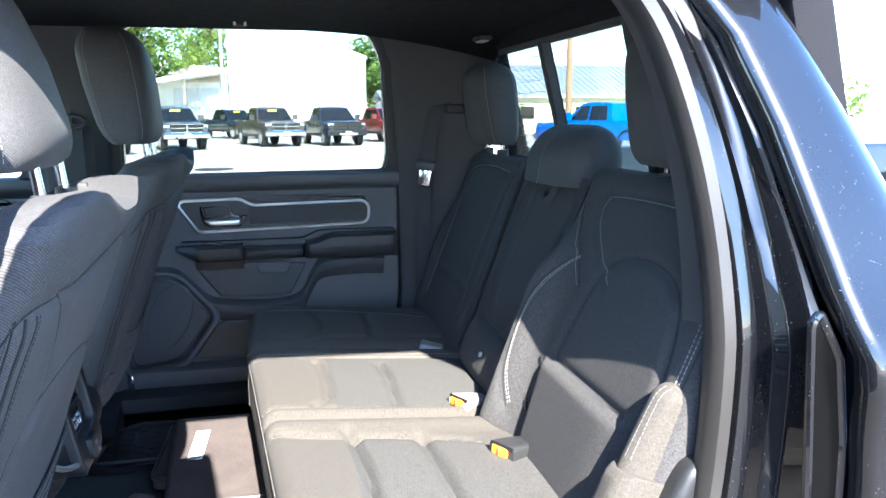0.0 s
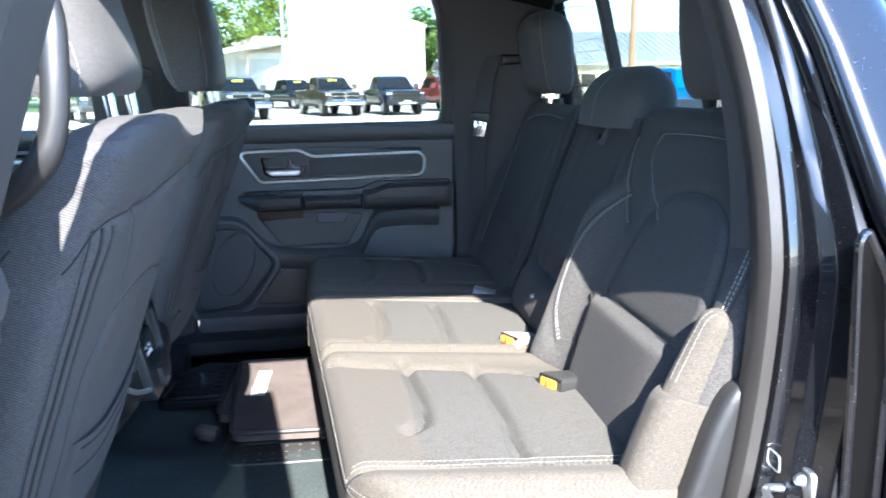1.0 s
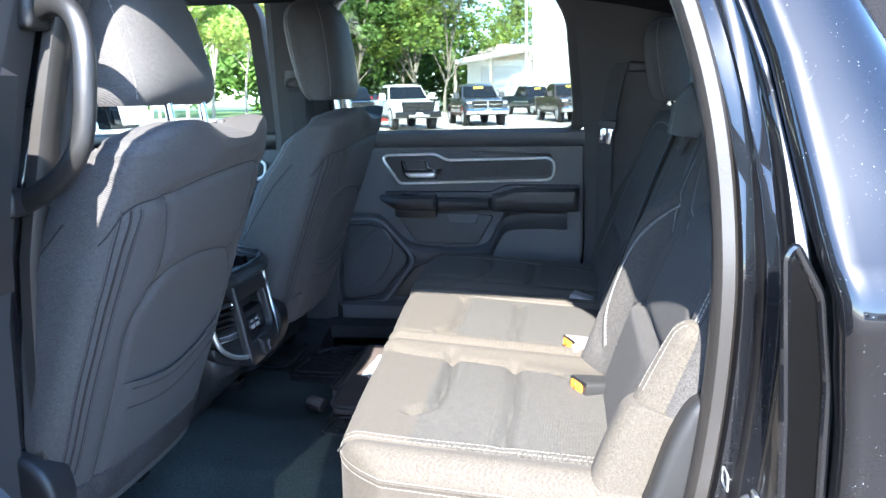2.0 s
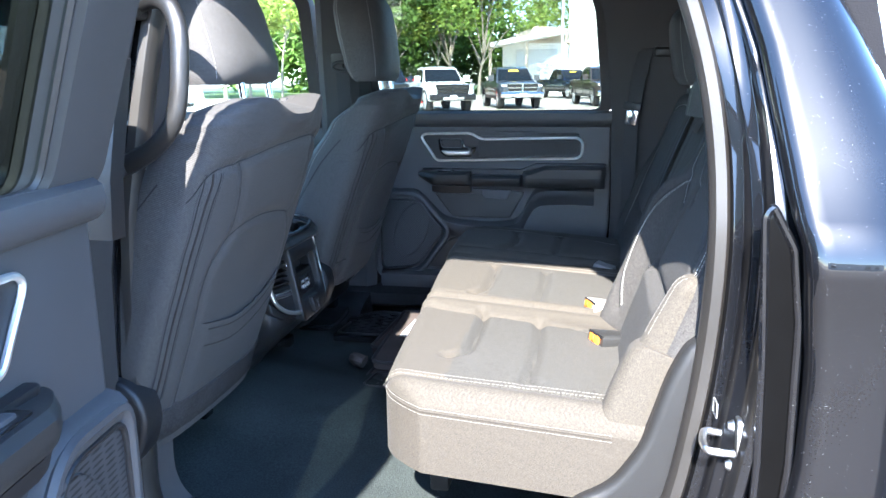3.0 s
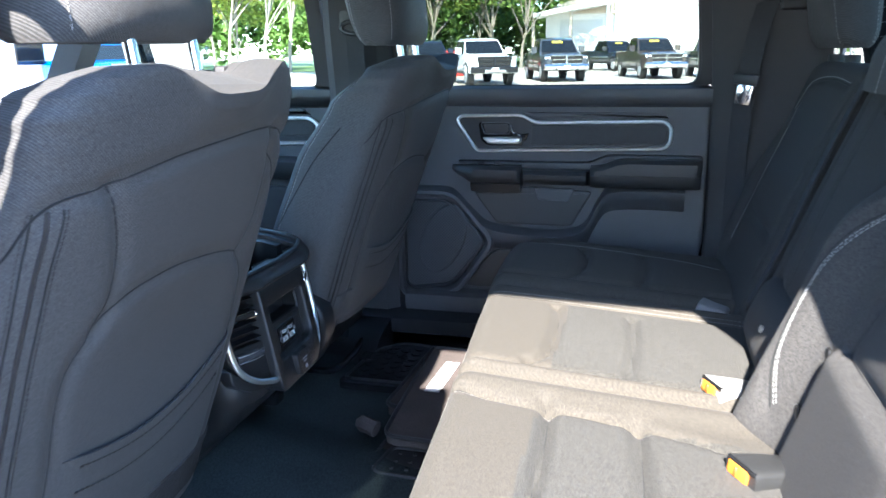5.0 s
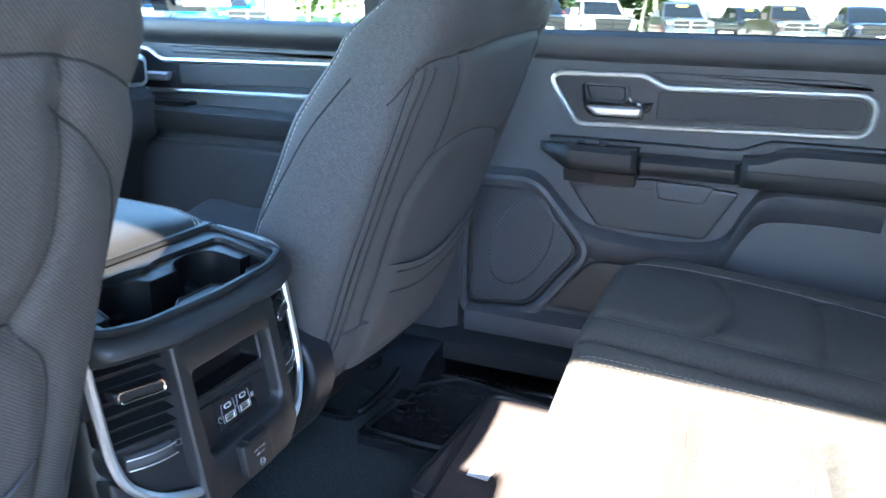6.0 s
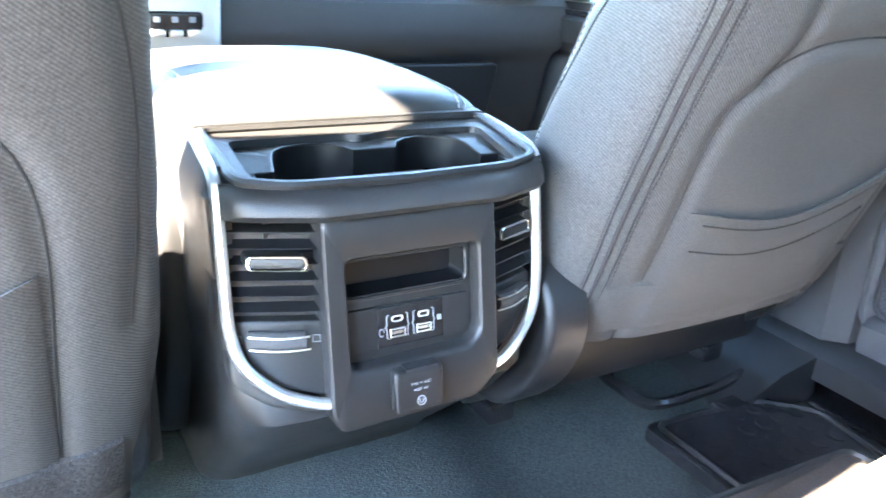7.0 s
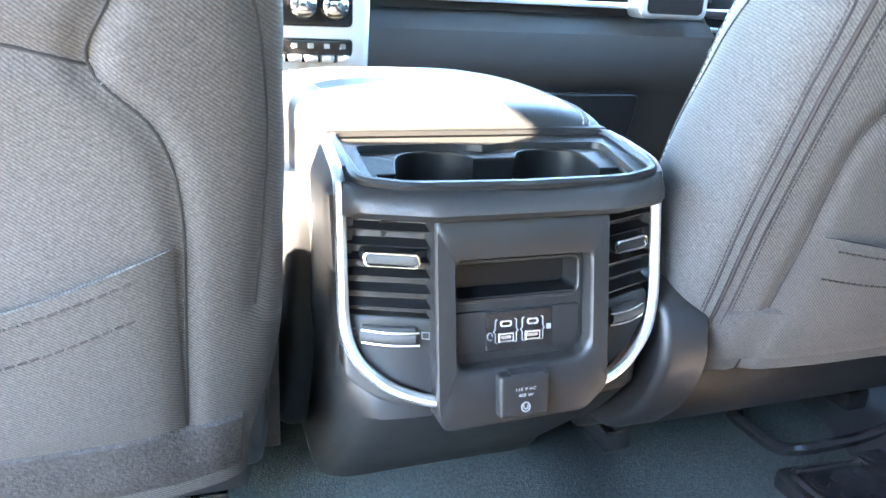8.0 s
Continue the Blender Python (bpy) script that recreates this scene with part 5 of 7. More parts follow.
# middle backrest (folding armrest) with its lower plate and the strap of the lid
mid_g = [(flat_line([(0.215, 1.38), (0.20, 1.2), (0.175, 1.06)]), 0.009, 0.0045), (flat_line([(-0.10, 1.36), (-0.07, 1.2), (-0.02, 1.10), (0.08, 1.045), (0.18, 1.055)]), 0.009, 0.006), (flat_line([(0.13, 1.36), (0.115, 1.2), (0.10, 1.06)]), 0.009, 0.004)]
bm, face_m = pad(lambda v: -0.12, lambda v: 0.262, 0.93, 1.41, 0.10, 0.03, back_place(0.112), mid_g, 0.012, lambda u, v: 0.0, 60, 70)
bmid = part("armrest_back", bm, CLOTH_BACK_SHADED, bench, "folded-up centre armrest")
for g in mid_g:
    seam_shade(face_m, g[0], bmid)
bm, face_p = pad(lambda v: -0.115 + 0.25 * max(0, 0.99 - v), lambda v: 0.235 - 0.1 * max(0, v - 1.0), 0.925, 1.058, 0.10, 0.04, back_place(0.094), [], 0.012, lambda u, v: 0.0, 40, 30)
pl = part("lower_plate", bm, CLOTH_BACK_SHADED, bench, "padded grey lower plate")
part("pin", tube([face_p(0.035, 0.998, -0.001), face_p(0.035, 0.998, 0.004)], 0.006, 12), SATIN, pl, "small metal pin")
part("strap_loop", tube([face_m(0.02 + 0.022 * math.cos(a), 1.372 + 0.035 * math.sin(a), 0.006 + 0.006 * math.sin(a * 0.5)) for a in [radians(30 + 300 * k / 16) for k in range(17)]], 0.007, 6, False, 0.3), WEBBING, bmid, "black pull loop")

# right backrest
right_g = [(flat_line([(0.30, 1.38), (0.33, 1.30), (0.345, 1.18), (0.33, 1.02)]), 0.009, 0.0045), (flat_line([(0.68, 1.33), (0.665, 1.2), (0.67, 1.0)]), 0.009, 0.005), (flat_line([(0.36, 1.08), (0.5, 1.085), (0.64, 1.08)]), 0.009, 0.006), (flat_line([(0.34, 1.372), (0.5, 1.378), (0.66, 1.36), (0.70, 1.30)]), 0.009, 0.004)]
bm, face_r = pad(lambda v: round_lo(v, 0.268, 0.90, 1.42, 0.035), lambda v: -round_lo(v, -0.745, 0.90, 1.42, 0.06), 0.90, 1.42, 0.12, 0.035, back_place(0.12), right_g, 0.004, lambda u, v: 0.02 * math.exp(-((u - 0.72) / 0.04) ** 2) * math.exp(-((v - 1.08) / 0.15) ** 4), 80, 80)
br = part("backrest", bm, CLOTH_BACK_SHADED, bench, "outer backrest in cushion cloth, darkened for shade")
for g in right_g:
    seam_shade(face_r, g[0], br)
seam("stitching", face_r, right_g[1][0], br, off=0.006, r=0.0007)
seam("stitching", face_r, right_g[3][0], br, off=0.005, r=0.0007)

# headrests of the bench
for cy, posts in ((-0.45, True), (0.59, True)):
    hr = thing("rear_headrest", "black cloth rear headrest on two chrome posts", "headrest", "rear headrests", at=(1.03, cy, 1.42))
    head_rest(hr, 1.03, cy, 1.437, 1.655, 0.25 if cy > 0 else 0.27, 0.10, CLOTH_FRONT, 0.55, -0.02, 0.82)
    for dy in (-0.07, 0.07):
        part("headrest_post", tube([(1.035, cy + dy, 1.37), (1.033, cy + dy, 1.46)], 0.0065, 10), CHROME, hr, "chrome post")
        part("guide_sleeve", tube([(1.035, cy + dy, 1.395), (1.035, cy + dy, 1.424)], 0.016, 12), PLASTIC_DARK, hr)
hr = thing("centre_headrest", "low rounded black cloth centre headrest", "headrest", at=(1.03, 0.04, 1.40))
zs, hx, hy = [], [], []
for k in range(21):
    t = k / 20
    zs.append(1.375 + 0.122 * t)
    c = math.sqrt(max(0.012, 1 - max(0, (t - 0.35) / 0.65) ** 2.2))
    hx.append(0.075 * (0.55 + 0.45 * c) * (0.3 + 0.7 * c))
    hy.append(0.155 * (0.5 + 0.5 * c))
part("pad", superbox(zs, [1.035 + 0.02 * k / 20 for k in range(21)], [0.045] * 21, hx, hy, 0.72), CLOTH_FRONT, hr)
part("stitching", stitches([Vector((1.035 + 0.02 * k / 20 - hx[k] * 1.01, 0.035, zs[k])) for k in range(0, 19)], 0.007, 0.005, 0.00065), THREAD, hr, smooth=False)


# ---- belts and buckles ----
def ribbon(points, wide, across, thick=0.0018):
    """A flat webbing band along a path, its width along the given direction."""
    p = [Vector(q) for q in points]
    rows = []
    for i, q in enumerate(p):
        d = (p[min(i + 1, len(p) - 1)] - p[max(i - 1, 0)]).normalized()
        a = Vector(across[i] if isinstance(across, list) else across)
        a = (a - d * a.dot(d)).normalized()
        n = d.cross(a) * thick
        rows.append([q - a * wide / 2 - n, q + a * wide / 2 - n, q + a * wide / 2 + n, q - a * wide / 2 + n])
    return loft(rows)


def buckle(at, aim, name, label, red=True, shell=None):
    """A buckle end on a short stalk; aim is the way its button end points."""
    at, aim = Vector(at), Vector(aim).normalized()
    side = aim.cross(Vector((0, 0, 1))).normalized()
    up = side.cross(aim)
    m = Matrix((side, aim, up)).transposed().to_4x4()
    m.translation = at
    b = thing(name, label, "seat belt buckle", "seat belt buckles", at=tuple(at))
    bm = bmesh.new()
    rows = []
    for v, w, h in ((-0.042, 0.020, 0.010), (-0.036, 0.024, 0.0125), (0.0, 0.0275, 0.0145), (0.028, 0.029, 0.0155), (0.034, 0.0285, 0.015)):
        rows.append([m @ Vector((spow(math.cos(a), 0.45) * w, v, spow(math.sin(a), 0.45) * h)) for a in [2 * math.pi * i / 28 for i in range(28)]])
    add_loft(bm, rows)
    part("shell", bm, shell or BUCKLE_GREY, b)
    bm = bmesh.new()
    add_box(bm, (0, 0, 0), (0.036, 0.008, 0.017), 0.003, 2)
    bmesh.ops.transform(bm, matrix=m @ pose(0.003, 0.034, 0.001), verts=bm.verts)
    but = part("button", bm, ORANGE, b, "orange release button")
    bm = bmesh.new()
    add_box(bm, (0, 0, 0), (0.052, 0.006, 0.0055), 0.0015, 2)
    bmesh.ops.transform(bm, matrix=m @ pose(0, 0.0335, 0.0105), verts=bm.verts)
    part("tongue_slot", bm, PLASTIC_GLOSS, b)
    bm = bmesh.new()
    add_box(bm, (0, 0, 0), (0.005, 0.003, 0.012), 0.001, 1)
    bmesh.ops.transform(bm, matrix=m @ pose(0.004, 0.0385, 0.001), verts=bm.verts)
    part("button_mark", bm, surface("button_mark", (0.55, 0.08, 0.01), 0.4, scale=200), but)
    part("stalk", ribbon([m @ Vector((0, -0.04, 0)), m @ Vector((0, -0.07, -0.008)), m @ Vector((0, -0.10, -0.025)), m @ Vector((0, -0.12, -0.05))], 0.042, side), WEBBING, b)
    return b


buckle((0.80, -0.315, 0.945), (-0.86, -0.48, 0.12), "belt_buckle", "dark grey seat belt buckle with orange button on the cushion")
buckle((0.785, -0.075, 0.942), (-0.88, -0.42, 0.16), "belt_buckle", "pale sunlit seat belt buckle with orange button", shell=surface("buckle_pale", (0.3, 0.29, 0.27), 0.4, scale=300, vary=0.1))
b = thing("belt_buckle", "grey belt buckle lying between cushion and backrest", "seat belt buckle", "seat belt buckles", at=(0.80, 0.34, 0.93))
part("shell", box((0.79, 0.335, 0.932), (0.06, 0.05, 0.026), 0.008, 3, pose(0, 0, 0, 0, 12, -15)), surface("buckle_mid", (0.22, 0.21, 0.2), 0.5, scale=300, vary=0.1), b)

# belts that hang over the backrests beside the centre section
belt = thing("seat_belt", "black webbing belt hanging between the backrests", "seat belt", at=(0.9, -0.14, 1.2))
pts = smooth_path([(0.99, -0.128, 1.40), (0.955, -0.13, 1.30), (0.915, -0.135, 1.18), (0.865, -0.14, 1.06), (0.83, -0.14, 0.97), (0.82, -0.14, 0.90)], False, 5)
part("webbing", ribbon([q - NB * 0.012 for q in pts], 0.030, (0.0, 1, 0)), WEBBING, belt)
belt = thing("seat_belt", "black webbing belt hanging between the backrests", "seat belt", at=(0.9, 0.262, 1.2))
pts = smooth_path([(1.0, 0.262, 1.41), (0.96, 0.264, 1.31), (0.92, 0.266, 1.20), (0.87, 0.265, 1.06), (0.83, 0.262, 0.97)], False, 5)
part("webbing", ribbon([q - NB * 0.012 for q in pts], 0.034, (0.05, 1, 0)), WEBBING, belt)

# right rear shoulder belt from its slot on the rear pillar
belt = thing("shoulder_belt", "grey shoulder belt with chrome tongue on the rear pillar", "seat belt", at=(0.9, 0.76, 1.5))
pts = smooth_path([(0.905, 0.735, 1.56), (0.895, 0.735, 1.53), (0.878, 0.745, 1.45), (0.868, 0.75, 1.37), (0.862, 0.76, 1.30), (0.86, 0.765, 1.12), (0.86, 0.765, 0.9)], False, 5)
part("webbing", ribbon(pts, 0.046, (0.9, -0.35, 0)), WEBBING, belt)
g = part("guide_ring", tube([Vector((0.905 + 0.035 * math.cos(a), 0.735 - 0.012 * math.cos(a), 1.562 + 0.018 * math.sin(a))) for a in [2 * math.pi * k / 20 for k in range(20)]], 0.006, 8, True), PLASTIC_DARK, belt)
part("guide_bolt", box((0.955, 0.715, 1.535), (0.07, 0.02, 0.03), 0.009, 3), PLASTIC_DARK, belt)
t = part("tongue", box((0.862, 0.748, 1.335), (0.036, 0.008, 0.05), 0.003, 2, pose(0, 0, 0, 0, 8, -20)), CHROME, belt, "chrome belt tongue")
part("tongue_grip", box((0.864, 0.745, 1.368), (0.06, 0.016, 0.026), 0.006, 2, pose(0, 0, 0, 0, 8, -20)), PLASTIC_DARK, t)

# front passenger belt at the middle pillar
belt = thing("shoulder_belt", "black shoulder belt at the middle pillar", "seat belt", at=(-0.1, 0.76, 1.5))
pts = smooth_path([(-0.10, 0.735, 1.50), (-0.10, 0.742, 1.40), (-0.11, 0.79, 1.2), (-0.12, 0.795, 0.8)], False, 5)
part("webbing", ribbon(pts, 0.046, (1, 0, 0)), WEBBING, belt)
part("guide_ring", tube([Vector((-0.10 + 0.034 * math.cos(a), 0.73, 1.505 + 0.016 * math.sin(a))) for a in [2 * math.pi * k / 20 for k in range(20)]], 0.006, 8, True), PLASTIC_DARK, belt)


# ---- centre console ----
def C(u, w, z):
    """Console face: u across, w rearwards; it leans and its flanks fall back."""
    return Vector((0.014 + 0.20 * (1.0 - z) + w - 0.38 * max(0, abs(u) - 0.088), u, z))


con = thing("centre_console", "black centre console with cup holders, air vents and satin trim", "console", at=(-0.1, 0, 0.7))
# body behind the face, tapering down to the floor
rows = []
for z, x0, hw, r in ((0.64, -0.195, 0.150, 0.05), (0.70, -0.150, 0.150, 0.05), (0.76, -0.085, 0.152, 0.05), (0.82, -0.018, 0.155, 0.055), (0.865, 0.018, 0.160, 0.06), (0.90, 0.006, 0.163, 0.045), (0.92, -0.014, 0.166, 0.03), (1.02, -0.028, 0.166, 0.025)):
    rows.append([Vector(p) for p in round_poly([(x0, -hw, z), (x0, hw, z), (-0.62, hw, z), (-0.62, -hw, z)], r, 4)])
part("body", loft(rows), CONSOLE, con)
part("body_front", box((-0.36, 0, 1.055), (0.46, 0.325, 0.075), 0.01, 2), CONSOLE, con)
for s in (-1, 1):
    part("cheek", loft([[(x, s * 0.150, 1.0), (x, s * 0.166, 1.0), (x, s * 0.170, 1.07), (x, s * 0.162, zt), (x, s * 0.148, zt + 0.001)] for x, zt in ((-0.16, 1.097), (-0.06, 1.097), (-0.035, 1.092), (-0.022, 1.07))]), VINYL, con)
# side vents with slats, thumb tabs and wheels
for s in (-1, 1):
    V = lambda u, w, z, s=s: C(s * u * (1.0 if s < 0 else 0.975), w, z)
    vent = part("air_vent", plate(V, round_poly([(0.082, 0.965), (0.158, 0.965), (0.158, 1.06), (0.082, 1.06)], 0.006, 3), -0.03, -0.014, 0.0), RECESS_BLACK, con, "slatted rear air vent")
    for k in range(7):
        z = 0.972 + 0.0135 * k
        part("slat", loft([[V(u, -0.016, z + 0.003), V(u, -0.001, z), V(u, 0.0, z + 0.0016), V(u, -0.016, z + 0.005)] for u in (0.083, 0.10, 0.12, 0.14, 0.157)]), PLASTIC_DARK, vent)
    for u in (0.108, 0.132):
        part("vane", plate(V, [(u, 0.967), (u + 0.0015, 0.967), (u + 0.0015, 1.058), (u, 1.058)], -0.029, -0.022, 0.0), PLASTIC_DARK, vent)
    part("tab", plate(V, round_poly([(0.098, 1.012), (0.144, 1.012), (0.144, 1.024), (0.098, 1.024)], 0.004, 3), -0.006, 0.010, 0.003), CONSOLE, vent)
    part("tab_rim", tube([V(u, 0.0105, z) for u, z in round_poly([(0.099, 1.013), (0.143, 1.013), (0.143, 1.0235), (0.099, 1.0235)], 0.004, 3)], 0.0014, 6, True), CHROME, vent, "bright tab rim")
    part("surround", plate(V, round_poly([(0.080, 0.894), (0.125, 0.906), (0.158, 0.938), (0.1595, 0.964), (0.080, 0.964)], 0.008, 3), -0.03, -0.004, 0.002), CONSOLE, vent)
    wheel = part("thumb_wheel", tube([V(0.100 + 0.044 * i / 10, 0.003 * math.sin(math.pi * i / 10) - 0.004, 0.948) for i in range(11)], 0.0085, 14), PILLAR, vent)
    part("wheel_rim", tube([V(0.098 + 0.048 * i / 12, 0.004 * math.sin(math.pi * i / 12) + 0.0035, 0.9535) for i in range(13)], 0.0008, 6), SATIN, wheel)
    part("wheel_rim", tube([V(0.098 + 0.048 * i / 12, 0.004 * math.sin(math.pi * i / 12) + 0.0035, 0.9425) for i in range(13)], 0.0008, 6), SATIN, wheel)
    for u in (0.091, 0.153):
        part("icon", tube([V(u + a, -0.003, 0.949 + b) for a, b in ((-0.003, -0.003), (0.003, -0.003), (0.003, 0.003), (-0.003, 0.003))], 0.0006, 4, True), WHITE_INK, vent)
    part("lower_cheek", plate(V, round_poly([(0.078, 0.888), (0.122, 0.897), (0.160, 0.935), (0.16, 0.905), (0.13, 0.885), (0.08, 0.878)], 0.008, 3), -0.03, -0.006, 0.003), CONSOLE, con)
    # satin trim running down the flank and under the vent
    line = smooth_path([V(0.156, -0.080, 1.101), V(0.159, -0.035, 1.095), V(0.161, 0.004, 1.084), V(0.161, 0.006, 1.05), V(0.161, 0.006, 1.0), V(0.160, 0.006, 0.958), V(0.151, 0.006, 0.928), V(0.127, 0.006, 0.906), V(0.10, 0.006, 0.896), V(0.078, 0.006, 0.892)], False, 6)
    part("satin_trim", tube(line, 0.0054, 8, False, 1.0), SATIN, con, "satin silver trim strip")
# padded rail under the cup holders
rows = []
for i in range(41):
    u = -0.160 + 0.32 * i / 40
    e = min(1, (0.160 - abs(u)) / 0.02)
    k = 0.55 + 0.45 * math.sqrt(max(0, 1 - (1 - e) ** 2))
    sag = -0.004 * (1 - (u / 0.16) ** 2)
    rows.append([C(u, -0.02, 1.054), C(u, 0.010 * k, 1.0525), C(u, 0.022 * k, 1.0555), C(u, 0.029 * k, 1.062), C(u, 0.029 * k, 1.071 + sag), C(u, 0.023 * k, 1.079 + sag), C(u, 0.012, 1.083 + sag), C(u, 0.002, 1.081 + sag), C(u, -0.008, 1.066)])
part("padded_rail", loft(rows), VINYL, con, "black padded rail")
# cup holders: a top plate with two deep cups let into it
TOPZ = 1.1
ring = [2 * math.pi * k / 40 for k in range(40)]
CUPS = [(-0.050, -0.062), (-0.050, 0.060)]
top_z = lambda x: TOPZ - 0.019 * max(0, min(1, (x + 0.075) / 0.075))
outer = [Vector((p.x, p.y, top_z(p.x))) for p in round_poly([(-0.122, -0.15, 0), (-0.122, 0.15, 0), (-0.012, 0.148, 0), (0.004, 0.10, 0), (0.010, 0.0, 0), (0.004, -0.10, 0), (-0.012, -0.148, 0)], 0.012, 4)]
inner = [Vector((p.x, p.y, top_z(p.x) - 0.003)) for p in round_poly([(-0.096, -0.132, 0), (-0.098, -0.02, 0), (-0.086, 0.0, 0), (-0.098, 0.02, 0), (-0.096, 0.130, 0), (-0.014, 0.130, 0), (-0.001, 0.09, 0), (0.002, 0.03, 0), (-0.004, 0.0, 0), (0.002, -0.03, 0), (-0.001, -0.09, 0), (-0.014, -0.132, 0)], 0.012, 4)]


def holed(lines):
    bm = bmesh.new()
    for line in lines:
        vs = [bm.verts.new(p) for p in line]
        for i in range(len(vs)):
            bm.edges.new((vs[i - 1], vs[i]))
    bmesh.ops.triangle_fill(bm, use_beauty=True, edges=list(bm.edges))
    return bm


tray = part("cup_tray", holed([outer, inner]), CONSOLE, con, "dark plate around the cup holders", smooth=False)
shelf_z = lambda x: top_z(x) - 0.010
shelf = [Vector((p.x, p.y, shelf_z(p.x))) for p in inner]
part("tray_wall", loft([inner, [Vector((p.x, p.y, p.z - 0.002)) for p in inner], shelf], True, False), CONSOLE, tray)


def well_edges(y):
    """Front and rear edge of the joined cup opening: two cups, a bridge between them and a slot at each end."""
    lo, hi = -0.040, -0.019
    if abs(y) < 0.03:
        lo, hi = -0.066, -0.022
    for cx, cy in CUPS:
        if abs(y - cy) < 0.042:
            h = math.sqrt(0.042 ** 2 - (y - cy) ** 2)
            lo, hi = min(lo, cx - h), max(hi, cx + h)
    return lo, hi


steps = [-0.125 + 0.25 * k / 70 for k in range(71)]
mouth = [Vector((well_edges(y)[1], y, 0)) for y in steps] + [Vector((well_edges(y)[0], y, 0)) for y in reversed(steps)]
for p in mouth:
    p.z = shelf_z(p.x)
# lighter rubber colour on this plastic shelf stands in for sky sheen
part("tray_shelf", holed([shelf, mouth]), RUBBER, tray, smooth=False)
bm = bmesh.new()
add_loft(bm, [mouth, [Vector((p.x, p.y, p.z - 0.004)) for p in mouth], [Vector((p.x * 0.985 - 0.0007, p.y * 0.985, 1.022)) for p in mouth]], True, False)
part("cup_well", bm, RECESS_BLACK, tray, "deep black joined cup holders", angle=40)
part("well_floor", box((-0.050, 0, 1.018), (0.10, 0.26, 0.008), 0.001, 1), RECESS_BLACK, tray)
part("mouth_rim", tube([p + Vector((0, 0, 0.0005)) for p in mouth], 0.0014, 6, True), CONSOLE, tray)
for cx, cy in CUPS:
    part("grip_lug", tube([(cx - 0.039, cy + 0.008, 1.045), (cx - 0.026, cy + 0.008, 1.043)], [0.014, 0.010], 16), PLASTIC_GLOSS, tray)
part("tray_rim", tube([p + Vector((0, 0, 0.001)) for p in outer], 0.005, 8, True), CONSOLE, tray)
part("tray_ledge", box((-0.130, 0, 1.101), (0.022, 0.31, 0.014), 0.004, 2), CONSOLE, tray)
# centre panel: a proud frame with a slot, a port strip and the mains socket
F = lambda u, w, z: C(u, w - 0.004, z)
fo = round_poly([(-0.0865, 1.057), (0.0865, 1.057), (0.0865, 0.890), (0.062, 0.869), (-0.079, 0.866), (-0.0865, 0.880)], 0.008, 5)
fi = round_poly([(-0.0665, 1.0175), (0.0665, 1.0175), (0.0665, 0.934), (0.055, 0.9225), (-0.060, 0.9195), (-0.0665, 0.926)], 0.008, 5)


def toward(p, q, d):
    """From the 2D point p towards q by the length d."""
    k = d / max(1e-6, (Vector((q[0], q[1])) - Vector((p[0], p[1]))).length)
    return p[0] + (q[0] - p[0]) * k, p[1] + (q[1] - p[1]) * k


rows = []
for p, q in zip(fi, fo):
    row = [C(q[0], -0.025, q[1]), C(q[0], 0.008, q[1])]
    for d, w in ((0.0015, 0.0115), (0.005, 0.0135)):
        a = toward(q, p, d)
        row.append(C(a[0], w, a[1]))
    for d, w in ((0.005, 0.0135), (0.0015, 0.0115)):
        a = toward(p, q, d)
        row.append(C(a[0], w, a[1]))
    rows.append(row + [C(p[0], 0.008, p[1]), C(p[0], -0.008, p[1])])
part("panel_frame", loft(rows, False, False, True), CONSOLE, con, "proud moulded frame")
ho = round_poly([(-0.069, 1.020), (0.069, 1.020), (0.069, 0.915), (-0.069, 0.915)], 0.004, 5)
hi = round_poly([(-0.064, 1.010), (0.060, 1.010), (0.060, 0.979), (-0.064, 0.979)], 0.007, 5)
part("recess_back", loft([[F(q[0], 0.0, q[1]), F(p[0], 0.0, p[1]), F(p[0], -0.003, p[1])] for p, q in zip(hi, ho)], False, False, True), CONSOLE, con)
part("slot", loft([[F(u, -0.001, z) for u, z in hi], [F(u * 0.98, -0.026, z) for u, z in hi]], True, False), RECESS_BLACK, con, "dark storage slot")
part("slot_back", plate(F, [(-0.066, 1.012), (0.062, 1.012), (0.062, 0.977), (-0.066, 0.977)], -0.028, -0.0255, 0.0), RECESS_BLACK, con)
part("slot_rim", tube([F(u, 0.0012, z) for u, z in round_poly([(-0.066, 1.012), (0.062, 1.012), (0.062, 0.9765), (-0.066, 0.9765)], 0.009, 5)], 0.0022, 6, True), CONSOLE, con)
for u in (-0.0345, 0.0325):
    part("strip_joint", tube([F(u, 0.003, 0.929), F(u, 0.003, 0.966)], 0.0007, 4), PLASTIC_GLOSS, con)
strip = part("port_strip", plate(F, round_poly([(-0.064, 0.967), (0.062, 0.967), (0.062, 0.928), (-0.064, 0.928)], 0.004, 3), 0.0, 0.003, 0.001), CONSOLE, con)
part("port_plate", plate(F, round_poly([(-0.034, 0.966), (0.032, 0.966), (0.032, 0.930), (-0.034, 0.930)], 0.002, 2), 0.002, 0.0042, 0.0008), PLASTIC_GLOSS, strip)
